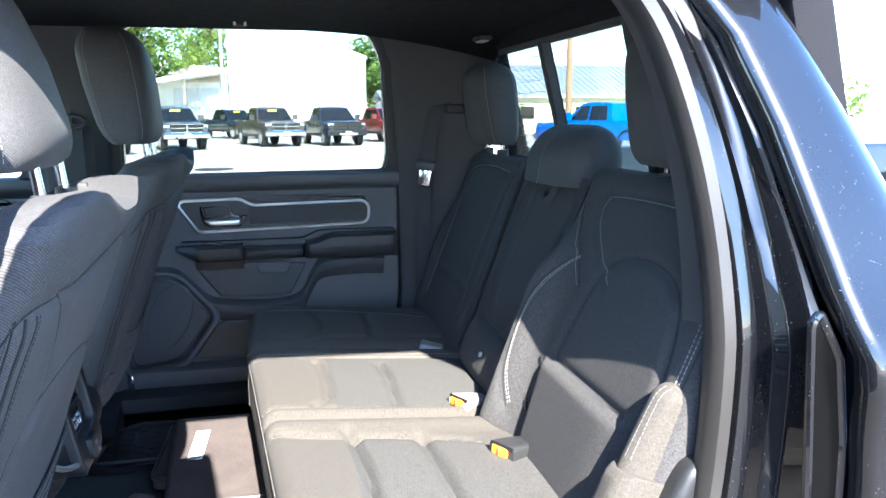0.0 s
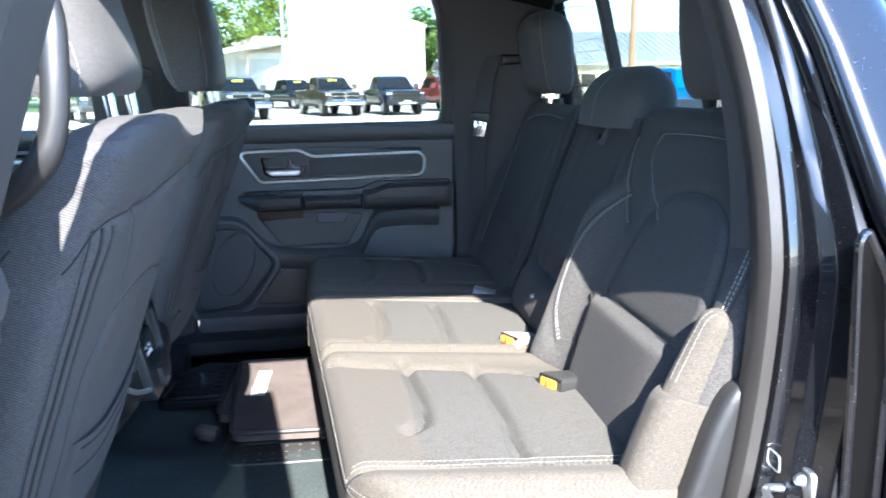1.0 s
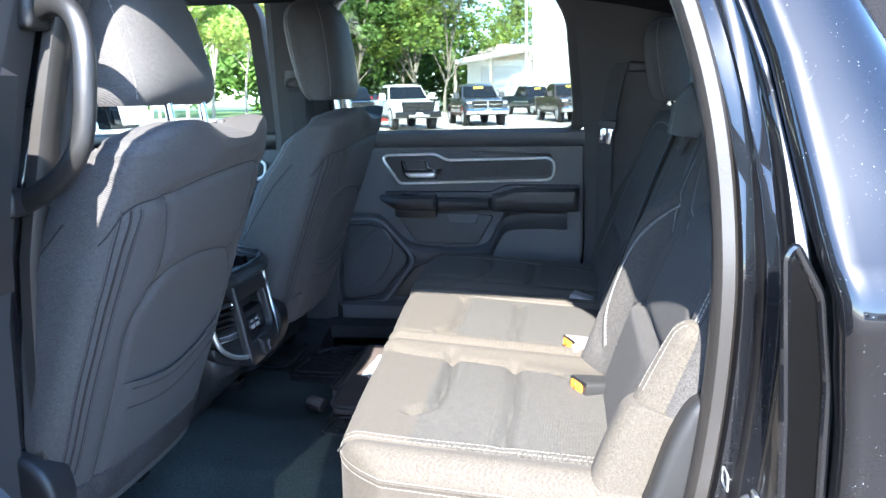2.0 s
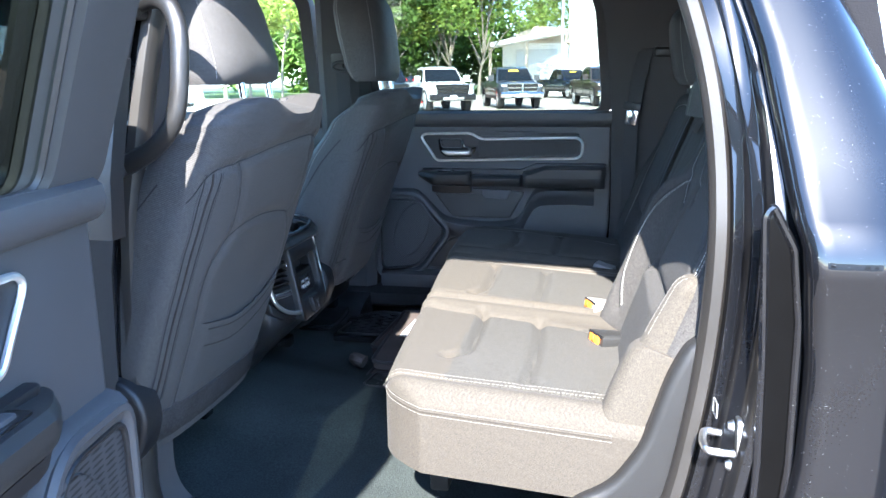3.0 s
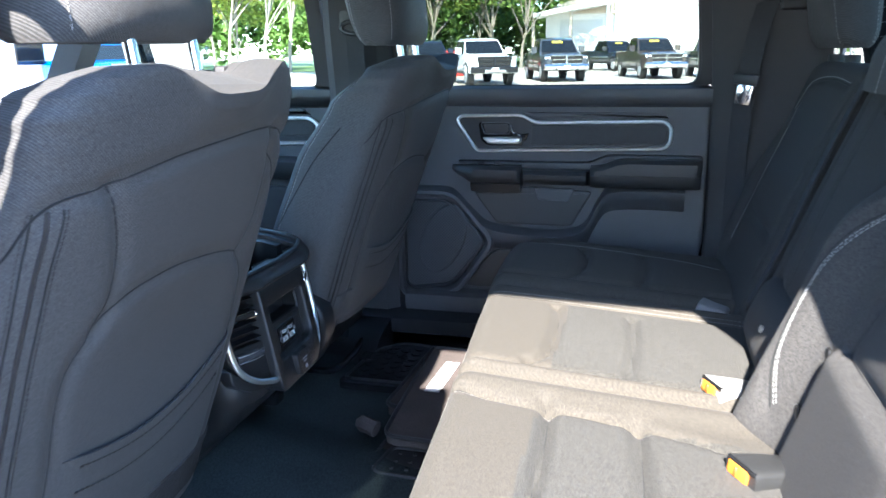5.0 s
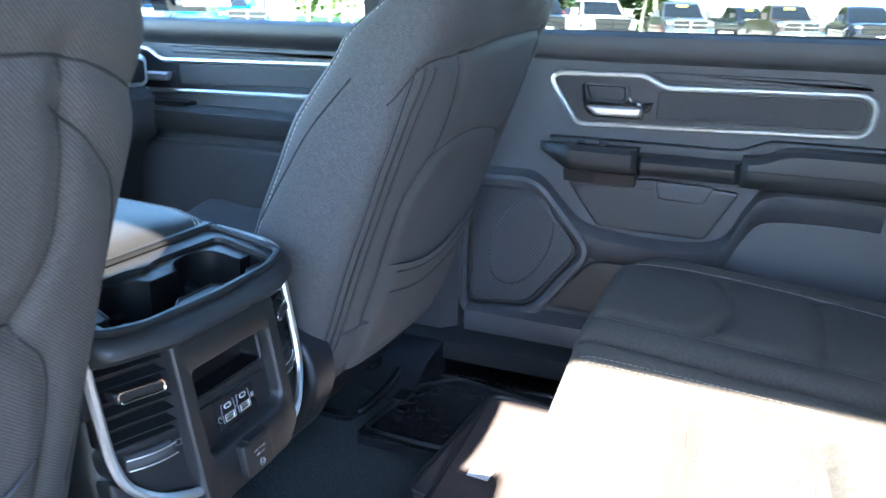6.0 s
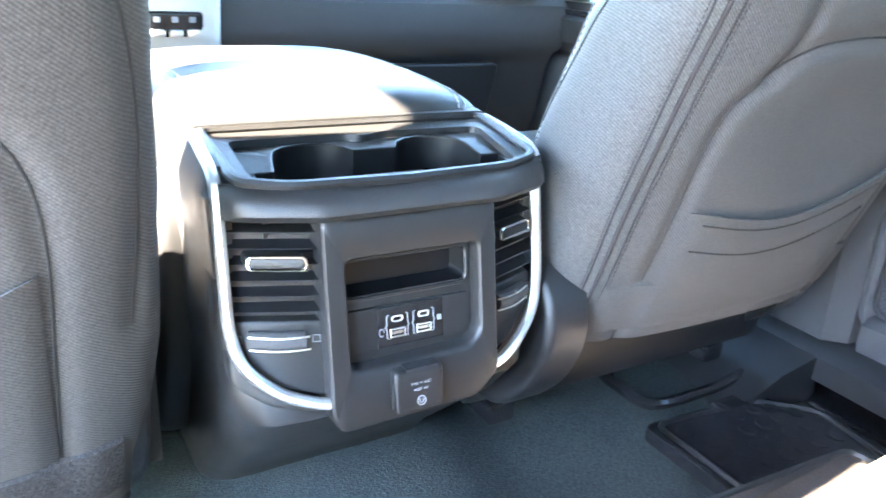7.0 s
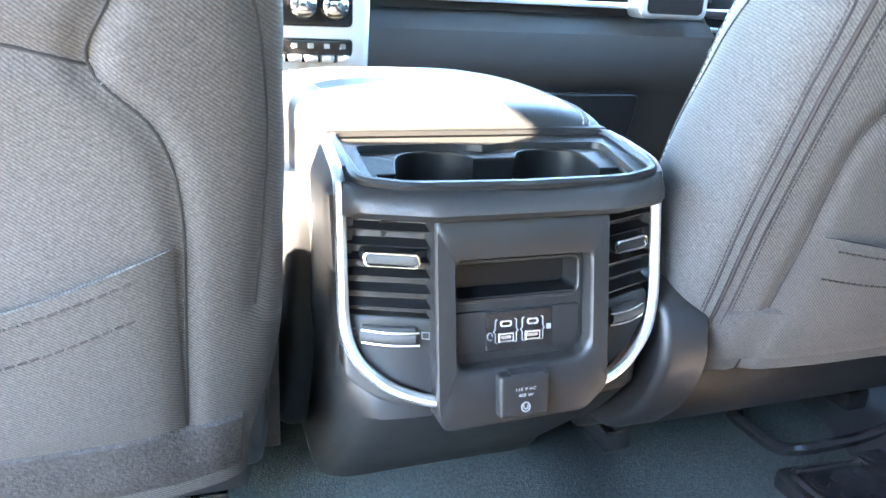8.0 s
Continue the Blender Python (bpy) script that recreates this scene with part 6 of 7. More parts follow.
for u in (-0.015, 0.012):
    part("port_rim", tube([F(u + a, 0.005, 0.942 + b) for a, b in ((-0.0072, -0.0035), (0.0072, -0.0035), (0.0072, 0.0035), (-0.0072, 0.0035))], 0.0009, 5, True), SATIN, strip)
    part("port_tongue", plate(F, [(u - 0.005, 0.941), (u + 0.005, 0.941), (u + 0.005, 0.9435), (u - 0.005, 0.9435)], 0.004, 0.0052, 0.0), STEEL, strip)
    part("port_rim", tube([F(u + a, 0.005, 0.955 + b) for a, b in round_poly([(-0.005, -0.0022), (0.005, -0.0022), (0.005, 0.0022), (-0.005, 0.0022)], 0.002, 3)], 0.0008, 5, True), SATIN, strip)
    for s in (-1, 1):
        part("brace_mark", tube([F(u + s * 0.0105 + s * a, 0.0046, 0.948 + b) for a, b in ((-0.002, 0.011), (0.0, 0.010), (0.0, 0.002), (0.0018, 0.0), (0.0, -0.002), (0.0, -0.010), (-0.002, -0.011))], 0.0006, 4), WHITE_INK, strip)
part("icon", tube([F(-0.031 + 0.0025 * math.cos(a), 0.0046, 0.944 + 0.0035 * math.sin(a)) for a in [k * 0.6 for k in range(10)]], 0.0006, 4), WHITE_INK, strip)
part("icon", plate(F, [(0.0262, 0.946), (0.031, 0.946), (0.031, 0.951), (0.0262, 0.951)], 0.004, 0.0047, 0.0), WHITE_INK, strip)
F = lambda u, w, z: C(u, w + 0.004, z)
sock = part("socket_cover", plate(F, round_poly([(-0.031, 0.917), (0.0185, 0.917), (0.0175, 0.878), (-0.031, 0.878)], 0.004, 3), 0.004, 0.020, 0.003, 3), CONSOLE, con, "hinged mains socket cover")
part("latch_notch", plate(F, [(-0.018, 0.9145), (0.012, 0.9145), (0.014, 0.9185), (-0.02, 0.9185)], 0.008, 0.0195, 0.001), PLASTIC_DARK, sock)
face_m3 = Matrix(((0, 0.0, 1), (1, 0, 0), (0, 1, 0))).to_4x4()
for txt, z in (("115 V AC", 0.9045), ("400 W", 0.8988)):
    m = Matrix.Translation(F(-0.006, 0.0208, z)) @ pose(0, 0, 0, 0, 11.3, 0) @ face_m3
    wire_text(txt, 0.0052, m, WHITE_INK, sock)
part("icon", tube([F(-0.006 + 0.0042 * math.cos(a), 0.0208, 0.8880 + 0.0042 * math.sin(a)) for a in [2 * math.pi * k / 16 for k in range(16)]], 0.0006, 4, True), WHITE_INK, sock)
part("icon", tube([F(-0.006 + a, 0.0208, 0.8880 + b) for a, b in ((-0.002, 0.002), (-0.002, -0.0005), (0, -0.0022), (0.002, -0.0005), (0.002, 0.002))], 0.0006, 4), WHITE_INK, sock)
# armrest lid in front of the cup holders
lid = thing("armrest_lid", "padded black vinyl armrest lid with double stitching", "armrest", at=(-0.35, 0, 1.1))
rows = []
for k in range(31):
    t = k / 30
    x = -0.118 - 0.40 * t
    e = min(1, min(t, 1 - t) / 0.14)
    r = math.sqrt(max(0, 1 - (1 - e) ** 2))
    h = 0.008 + 0.027 * r + 0.010 * math.sin(math.pi * t)
    hw = 0.163 * (0.93 + 0.07 * r)
    row = []
    for i in range(29):
        a = math.pi * i / 28
        row.append(Vector((x, -spow(math.cos(a), 0.55) * hw, 1.092 + h * abs(math.sin(a)) ** 0.6)))
    row += [Vector((x, hw, 1.085)), Vector((x, -hw, 1.085))]
    rows.append(row)
part("pad", loft(rows), VINYL, lid)
for i in (6, 7, 21, 22):
    part("stitching", stitches([r[i] + Vector((0, 0, 0.0008)) for r in rows[:29]], 0.007, 0.005, 0.0009), THREAD, lid, smooth=False)
part("side_panel", plate(lambda u, w, z: Vector((u, -0.17 - w, z)), round_poly([(-0.58, 0.72), (-0.21, 0.72), (-0.15, 0.86), (-0.13, 0.98), (-0.16, 1.035), (-0.58, 1.035)], 0.04, 5), -0.01, 0.026, 0.022, 4), PLASTIC_DARK, con)
part("side_panel", plate(lambda u, w, z: Vector((u, 0.17 + w, z)), round_poly([(-0.58, 0.72), (-0.19, 0.72), (-0.15, 0.90), (-0.15, 1.06), (-0.58, 1.06)], 0.04, 5), -0.01, 0.006, 0.005), CONSOLE, con)

# ---- dashboard ----
dash = thing("dashboard", "dark dashboard with glovebox, centre stack and side vent", "dashboard", at=(-1.0, 0, 0.9))
rows = []
for i in range(31):
    y = -0.82 + 1.64 * i / 30
    k = 0.02 * (y / 0.82) ** 2
    rows.append([Vector((x - k, y, z)) for x, z in ((-1.38, 1.28), (-1.0, 1.30), (-0.86, 1.285), (-0.82, 1.262), (-0.82, 1.235), (-0.86, 1.215), (-0.86, 1.20), (-0.82, 1.19), (-0.79, 1.165), (-0.785, 1.12), (-0.80, 1.075), (-0.83, 1.055), (-0.845, 1.03), (-0.87, 0.90), (-0.95, 0.78), (-1.2, 0.70), (-1.38, 0.70))])
part("main_form", loft(rows), PILLAR, dash)
part("glovebox_door", plate(lambda u, w, z: Vector((-0.83 + w - 0.15 * (1.05 - z), u, z)), round_poly([(0.10, 1.045), (0.66, 1.045), (0.64, 0.86), (0.10, 0.86)], 0.02, 4), -0.01, 0.012, 0.006, 3), CONSOLE, dash)
part("trim_shelf", box((-0.83, 0.36, 1.222), (0.03, 0.62, 0.012), 0.004, 2), SATIN, dash, "thin satin shelf edge")
stack = part("centre_panel", plate(lambda u, w, z: Vector((-0.80 + w, u, z)), round_poly([(-0.17, 0.88), (0.045, 0.88), (0.055, 1.30), (-0.17, 1.30)], 0.02, 4), -0.08, 0.035, 0.012, 3), SATIN, dash)
part("stack_panel", plate(lambda u, w, z: Vector((-0.765 + w, u, z)), round_poly([(-0.16, 1.165), (0.018, 1.165), (0.018, 1.235), (-0.16, 1.235)], 0.01, 3), -0.01, 0.008, 0.003), PLASTIC_GLOSS, stack)
for y in (-0.13, -0.07, -0.015):
    part("knob", tube([(-0.765, y, 1.20), (-0.742, y, 1.20), (-0.738, y, 1.20)], [0.024, 0.022, 0.016], 24), CHROME, stack, "bright rotary knob")
part("switch_panel", plate(lambda u, w, z: Vector((-0.765 + w, u, z)), round_poly([(-0.16, 1.105), (0.005, 1.105), (0.018, 1.12), (0.018, 1.145), (-0.16, 1.145)], 0.006, 3), -0.01, 0.008, 0.003), PLASTIC_GLOSS, stack)
for k in range(6):
    y = -0.14 + 0.028 * k
    part("switch", box((-0.752, y, 1.112), (0.014, 0.022, 0.012), 0.003, 2), SATIN, stack)
    part("switch_mark", box((-0.7555, y, 1.133), (0.002, 0.010, 0.009), 0.001, 1), WHITE_INK, stack)
part("screen", plate(lambda u, w, z: Vector((-0.765 + w, u, z)), round_poly([(-0.15, 1.245), (0.03, 1.245), (0.03, 1.40), (-0.15, 1.40)], 0.01, 3), -0.05, 0.01, 0.004), PLASTIC_GLOSS, stack)
vent = part("side_vent", plate(lambda u, w, z: Vector((-0.80 + w, u, z)), round_poly([(0.60, 1.20), (0.76, 1.20), (0.76, 1.27), (0.60, 1.27)], 0.02, 4), -0.02, 0.03, 0.008, 3), SATIN, dash, "silver-rimmed side vent")
# no real opening: a dark slab paints the vent's inner shade
part("vent_shade", plate(lambda u, w, z: Vector((-0.80 + w, u, z)), round_poly([(0.615, 1.21), (0.745, 1.21), (0.745, 1.26), (0.615, 1.26)], 0.012, 4), 0.02, 0.033, 0.002), PLASTIC_GLOSS, vent)
wheel = thing("steering_wheel", "black steering wheel in front of the driver's seat", "steering wheel", at=(-0.62, SEAT_Y, 1.1))
ring = [2 * math.pi * k / 48 for k in range(48)]
tiltm = pose(-0.62, SEAT_Y, 1.12, 0, -62, 0)
part("rim", tube([tiltm @ Vector((0.185 * math.cos(a), 0.185 * math.sin(a), 0)) for a in ring], 0.016, 10, True), VINYL, wheel)
part("hub", box(tiltm.translation, (0.15, 0.15, 0.06), 0.025, 3, pose(0, 0, 0, 0, -62, 0)), PLASTIC_DARK, wheel)
for a in (90, 270, 180):
    part("spoke", tube([tiltm @ Vector((0.06 * math.cos(radians(a)), 0.06 * math.sin(radians(a)), 0)), tiltm @ Vector((0.18 * math.cos(radians(a)), 0.18 * math.sin(radians(a)), 0))], 0.016, 8, False, 0.6), SATIN, wheel)
part("column", tube([tiltm.translation, (-0.95, SEAT_Y, 0.98)], 0.05, 14), PLASTIC_DARK, wheel)

# ---- on the floor ----
tray = thing("floor_tray", "black moulded floor storage lid with honeycomb tread and latch", "storage lid", at=(0.05, 0.6, 0.64))
part("lid", plate(lambda u, w, z: Vector((u, z, 0.628 + w)), round_poly([(-0.075, 0.445), (0.30, 0.445), (0.30, 0.68), (0.02, 0.74), (-0.06, 0.66)], 0.02, 4), 0.0, 0.022, 0.006, 3), PLASTIC_GLOSS, tray)
part("lid_edge", tube([(u, z, 0.650) for u, z in round_poly([(-0.062, 0.46), (0.29, 0.46), (0.29, 0.67), (0.02, 0.72), (-0.045, 0.65)], 0.02, 4)], 0.005, 6, True), PLASTIC_DARK, tray)
for i in range(9):
    for j in range(6):
        x, y = -0.03 + 0.034 * i, 0.485 + 0.036 * j + (0.018 if i % 2 else 0)
        if y < 0.70 - 0.12 * max(0, x):
            part("tread", plate(lambda u, w, z, x=x, y=y: Vector((x + u, y + z, 0.650 + w)), [(0.014 * math.cos(radians(60 * k)), 0.013 * math.sin(radians(60 * k))) for k in range(6)], 0.0, 0.0022, 0.0015, 1), PLASTIC_GLOSS, tray)
part("latch", box((-0.05, 0.60, 0.652), (0.03, 0.05, 0.012), 0.004, 2), PLASTIC_GLOSS, tray)
part("hinge_rim", tube(round_poly([(-0.20, 0.47, 0.66), (-0.10, 0.47, 0.66), (-0.085, 0.50, 0.662), (-0.085, 0.60, 0.662), (-0.10, 0.74, 0.67)], 0.02, 3), 0.009, 8), PLASTIC_GLOSS, tray)
alone("sill_trim", loft([[(x, 0.60, 0.62), (x, 0.64, 0.66), (x, 0.70, 0.685), (x, 0.78, 0.70), (x, 0.80, 0.62)] for x in (-0.35, -0.22, -0.1, -0.04)]), PLASTIC_DARK, "dark moulded trim at the foot of the middle pillar", "trim", "structure")

mats = thing("floor_mats", "stacked carpet floor mats with white label and grey heel pad", "floor mat", at=(0.3, 0.2, 0.63))


def mat_slab(poly, z0, z1, name, material, label="", r=0.03, wave=0.004):
    bm = plate(lambda u, w, z: Vector((u, z, w)), round_poly(poly, r, 5), z0, z1, 0.004)
    for v in bm.verts:
        v.co.z += wave * noise.noise((v.co.x * 5, v.co.y * 5, z0 * 9))
    p = part(name, bm, material, mats, label)
    part("edging", tube([(u, z, z1 + wave * noise.noise((u * 5, z * 5, z0 * 9))) for u, z in round_poly(poly, r, 5)], 0.005, 6, True), RUBBER, p, "black bound edge")
    return p


mat_slab([(0.13, 0.04), (0.56, 0.0), (0.58, 0.60), (0.16, 0.62)], 0.622, 0.640, "mat", MAT_CARPET)
mat_slab([(0.10, 0.30), (0.55, 0.30), (0.56, 0.63), (0.115, 0.64)], 0.642, 0.668, "mat", MAT_CARPET)
topmat = mat_slab([(0.155, 0.13), (0.56, 0.10), (0.57, 0.595), (0.13, 0.61)], 0.670, 0.690, "mat", MAT_CARPET)
part("label", box((0.203, 0.43, 0.692), (0.036, 0.175, 0.002), 0.0008, 1, pose(0, 0, 0, 0, 0, -3)), LABEL, topmat, "white paper label")
heel = mat_slab([(0.15, 0.055), (0.42, 0.04), (0.42, 0.15), (0.165, 0.16)], 0.640, 0.648, "heel_pad", RUBBER, "grey ribbed heel pad", 0.025)
for i in range(7):
    for j in range(3):
        part("stud", box((0.19 + 0.03 * i, 0.075 + 0.03 * j, 0.6488), (0.008, 0.008, 0.002), 0.0008, 1), PILLAR, heel)
roll = part("folded_corner", tube(smooth_path([(0.115, 0.20, 0.66), (0.085, 0.21, 0.665), (0.075, 0.235, 0.65), (0.095, 0.25, 0.635)], False, 4), 0.018, 8), MAT_CARPET, mats)

# kick plate on the left sill
sillp = thing("sill_plate", "black ribbed sill plate under the open door", "sill plate", at=(0.35, -0.68, 0.67))
part("plate", plate(lambda u, w, z: Vector((u, z, 0.655 + w)), round_poly([(-0.02, -0.70), (0.70, -0.70), (0.68, -0.60), (0.0, -0.60)], 0.02, 4), -0.03, 0.022, 0.008, 3), PLASTIC_GLOSS, sillp)
for j in range(2):
    for i in range(15):
        part("rib", box((0.04 + 0.04 * i + 0.02 * j, -0.635 - 0.035 * j, 0.679), (0.03, 0.012, 0.005), 0.002, 1), PLASTIC, sillp)
part("grommet", tube([(0.47, -0.53, 0.62), (0.47, -0.53, 0.632)], [0.028, 0.022], 20), PLASTIC, sillp)


# ---- outside ----
LOT = surface("lot_concrete", (0.42, 0.375, 0.31), 0.85, scale=3.0, spread=0.15, vary=0.14, grain=0.3, bump=0.4, bump_scale=40)
WHITE_WALL = surface("white_metal_wall", (0.74, 0.73, 0.70), 0.6, scale=6, spread=0.4, vary=0.05)
TAN_WALL = surface("tan_wall", (0.50, 0.42, 0.32), 0.7, scale=6, spread=0.4, vary=0.08)
CREAM_WALL = surface("cream_siding", (0.66, 0.60, 0.42), 0.7, scale=6, spread=0.4, vary=0.07)
ROOF_METAL = surface("roof_metal", (0.40, 0.42, 0.44), 0.5, metal=0.3, scale=4, spread=0.3, vary=0.12)
WOOD_POLE = surface("pole_wood", (0.30, 0.19, 0.11), 0.85, scale=30, spread=2, vary=0.25, bump=0.5, bump_scale=60, stretch=(1, 1, 0.1))
BARK = surface("bark", (0.22, 0.19, 0.15), 0.9, scale=12, spread=1.2, vary=0.35, bump=0.8, bump_scale=30, stretch=(1, 1, 0.3))
GREY_METAL = surface("pole_metal", (0.5, 0.5, 0.5), 0.45, metal=0.5, scale=20, vary=0.1)
TYRE = surface("tyre", (0.02, 0.02, 0.02), 0.8, scale=40, vary=0.2)
DARK_GLASS = surface("car_glass", (0.01, 0.012, 0.014), 0.05, scale=5, vary=0.1)
YELLOW = surface("sale_sticker", (0.9, 0.72, 0.05), 0.6, scale=20, vary=0.05)
RED = surface("red_paint", (0.55, 0.03, 0.02), 0.35, scale=8, vary=0.1, coat=0.5)


def leaf_surface(name, base):
    m = surface(name, base, 0.6, scale=2, spread=0.4, vary=0.35)
    t = m.node_tree
    n, link = t.nodes, t.links.new
    b = n["Principled BSDF"]
    geo = n.new("ShaderNodeNewGeometry")
    rr = n.new("ShaderNodeMapRange")
    rr.inputs[3].default_value, rr.inputs[4].default_value = 0.6, 1.5
    link(geo.outputs["Random Per Island"], rr.inputs[0])
    sc = n.new("ShaderNodeVectorMath")
    sc.operation = "SCALE"
    link(b.inputs["Base Color"].links[0].from_socket, sc.inputs[0])
    link(rr.outputs[0], sc.inputs["Scale"])
    link(sc.outputs[0], b.inputs["Base Color"])
    tr = n.new("ShaderNodeBsdfTranslucent")
    link(sc.outputs[0], tr.inputs[0])
    mix = n.new("ShaderNodeMixShader")
    mix.inputs[0].default_value = 0.5
    link(b.outputs[0], mix.inputs[1])
    link(tr.outputs[0], mix.inputs[2])
    link(mix.outputs[0], n["Material Output"].inputs[0])
    return m


LEAVES = [leaf_surface("leaves_a", (0.19, 0.27, 0.05)), leaf_surface("leaves_b", (0.25, 0.31, 0.06)), leaf_surface("leaves_c", (0.13, 0.21, 0.045))]
GRASS = surface("grass", (0.09, 0.13, 0.03), 0.9, scale=12, spread=0.5, vary=0.35, bump=0.8, bump_scale=30)

# one sheet to the horizon
bm = bmesh.new()
xs = [-900, -300, -120, -60, -30, -12, -4, 0, 4, 12, 30, 60, 120, 300, 900]
add_loft(bm, [[(x, y, 0.0) for x in xs] for y in xs], ring=False)
alone("ground", bm, LOT, "pale sunlit concrete car lot", "ground", "structure", smooth=False)
bm = bmesh.new()
add_loft(bm, [[(x, y + 1.5 * noise.noise((x * 0.1, y, 0)), 0.012) for x in range(-90, -6, 4)] for y in (56, 60, 66, 80, 140)], ring=False)
alone("grass_strip", bm, GRASS, "mown grass under the trees", "grass", "structure", smooth=False)
ASPHALT = surface("worn_asphalt", (0.11, 0.092, 0.076), 0.85, scale=20, spread=0.6, vary=0.3, grain=0.5, bump=0.6, bump_scale=90)
bm = bmesh.new()
add_loft(bm, [[(x, y + 0.25 * noise.noise((x * 0.4, y, 0)), 0.006) for x in range(-14, 13)] for y in (-13, -9, -5, -2, 1.1)], ring=False)
alone("pavement", bm, ASPHALT, "worn brown-grey asphalt apron under the truck", "pavement", "structure", smooth=False)
cover = thing("drain_cover", "dark round drain cover in the lot", "drain cover", at=(-1.0, 21.5, 0))
part("disc", tube([(-1.0, 21.5, 0.004), (-1.0, 21.5, 0.016), (-1.0, 21.5, 0.02)], [0.55, 0.55, 0.48], 28), TYRE, cover)


def pickup(x, y, yaw, paint, label, chrome=True, sticker=True, seed=0):
    """A parked crew-cab pickup, its nose towards local -y."""
    m = pose(x, y, 0, 0, 0, yaw)
    T = thing("pickup_truck", label, "pickup truck", "parked pickups", at=(x, y, 0))
    at = lambda a, b, c: m @ Vector((a, b, c))

    def hull(rows):
        return loft([[at(*p) for p in row] for row in rows])

    def ring(y, zb, zt, hw, crown=0.04):
        return [(-hw + 0.04, y, zb), (hw - 0.04, y, zb), (hw, y, zb + 0.1), (hw, y, zt - 0.12), (hw - 0.05, y, zt - 0.02), (hw * 0.5, y, zt + crown), (-hw * 0.5, y, zt + crown), (-hw + 0.05, y, zt - 0.02), (-hw, y, zt - 0.12), (-hw, y, zb + 0.1)]
    part("body", hull([ring(-2.85, 0.62, 1.05, 0.88), ring(-2.7, 0.5, 1.15, 0.97), ring(-1.6, 0.48, 1.22, 1.0), ring(-1.15, 0.48, 1.25, 1.0), ring(0.9, 0.48, 1.25, 1.0, 0), ring(1.0, 0.48, 1.27, 1.0, 0), ring(2.85, 0.52, 1.30, 0.99, 0), ring(2.95, 0.6, 1.26, 0.95, 0)]), paint, T)
    sec = [((-1.25, 1.22), 0.92), ((-0.5, 1.86), 0.74), ((-0.2, 1.93), 0.70), ((0.6, 1.92), 0.70), ((0.85, 1.86), 0.72), ((1.05, 1.22), 0.92)]
    part("cab", loft([[at(-w, p[0], p[1]) for p, w in sec], [at(-w * 0.5, p[0], p[1] + 0.02) for p, w in sec], [at(w * 0.5, p[0], p[1] + 0.02) for p, w in sec], [at(w, p[0], p[1]) for p, w in sec]]), paint, T, angle=25)
    part("windscreen", loft([[at(-0.82, -1.17, 1.315), at(0.82, -1.17, 1.315), at(0.71, -0.60, 1.82), at(-0.71, -0.60, 1.82)], [at(-0.82, -1.20, 1.30), at(0.82, -1.20, 1.30), at(0.71, -0.63, 1.81), at(-0.71, -0.63, 1.81)]]), DARK_GLASS, T, smooth=False)
    for s in (-1, 1):
        for y0, y1, y2, y3 in ((-0.98, -0.12, -0.12, -0.48), (-0.04, 0.80, 0.70, -0.04)):
            part("side_window", loft([[at(s * (0.91 + d), y0, 1.28), at(s * (0.91 + d), y1, 1.28), at(s * (0.765 + d), y2, 1.80), at(s * (0.765 + d), y3, 1.80)] for d in (-0.02, 0.012)]), DARK_GLASS, T, smooth=False)
        part("headlight", loft([[at(s * a, b, c) for a, b, c in ((0.74, -2.80, 1.0), (0.94, -2.72, 1.0), (0.96, -2.68, 1.11), (0.72, -2.78, 1.11))], [at(s * a, b - 0.05, c) for a, b, c in ((0.74, -2.82, 1.01), (0.92, -2.74, 1.01), (0.94, -2.70, 1.10), (0.72, -2.80, 1.10))]]), GREY_METAL if not chrome else WHITE_WALL, T, "clear headlight")
        part("wing_mirror", loft([[at(s * a, b, c) for a, b in ((0.98, -0.95), (1.24, -0.98), (1.24, -0.85), (0.98, -0.85))] for c in (1.28, 1.32, 1.52, 1.55)]), paint, T)
        for yy in (-1.85, 1.85):
            whl = bmesh.new()
            rr = [2 * math.pi * k / 28 for k in range(28)]
            add_loft(whl, [[at(s * xx, yy + r * math.cos(a), 0.41 + r * math.sin(a)) for a in rr] for xx, r in ((0.70, 0.38), (0.72, 0.41), (0.96, 0.41), (0.985, 0.37), (0.985, 0.28))])
            w = part("wheel", whl, TYRE, T)
            rim = bmesh.new()
            add_loft(rim, [[at(s * xx, yy + r * math.cos(a), 0.41 + r * math.sin(a)) for a in rr] for xx, r in ((0.97, 0.275), (0.992, 0.265), (0.985, 0.10), (0.995, 0.05))])
            part("rim", rim, GREY_METAL, w)
            arch = bmesh.new()
            add_loft(arch, [[at(s * xx, yy + r * math.cos(a), 0.42 + r * math.sin(a)) for a in [math.pi * k / 16 for k in range(17)]] for xx, r in ((0.99, 0.44), (1.015, 0.46), (1.015, 0.52), (0.99, 0.55))], ring=False)
            part("wheel_arch", arch, PLASTIC_DARK, T)
    gm = CHROME if chrome else PLASTIC_DARK
    g = part("grille", loft([[at(a, -2.86 - d, c) for a, c in ((-0.66, 0.80), (0.66, 0.80), (0.72, 1.15), (-0.72, 1.15))] for d in (-0.06, 0.02)]), PLASTIC_GLOSS, T)
    part("grille_rim", tube([at(a, -2.885, c) for a, c in ((-0.66, 0.80), (0.66, 0.80), (0.72, 1.155), (-0.72, 1.155))], 0.028, 6, True), gm, g)
    part("grille_bar", tube([at(-0.68, -2.89, 0.98), at(0.68, -2.89, 0.98)], 0.026, 6), gm, g)
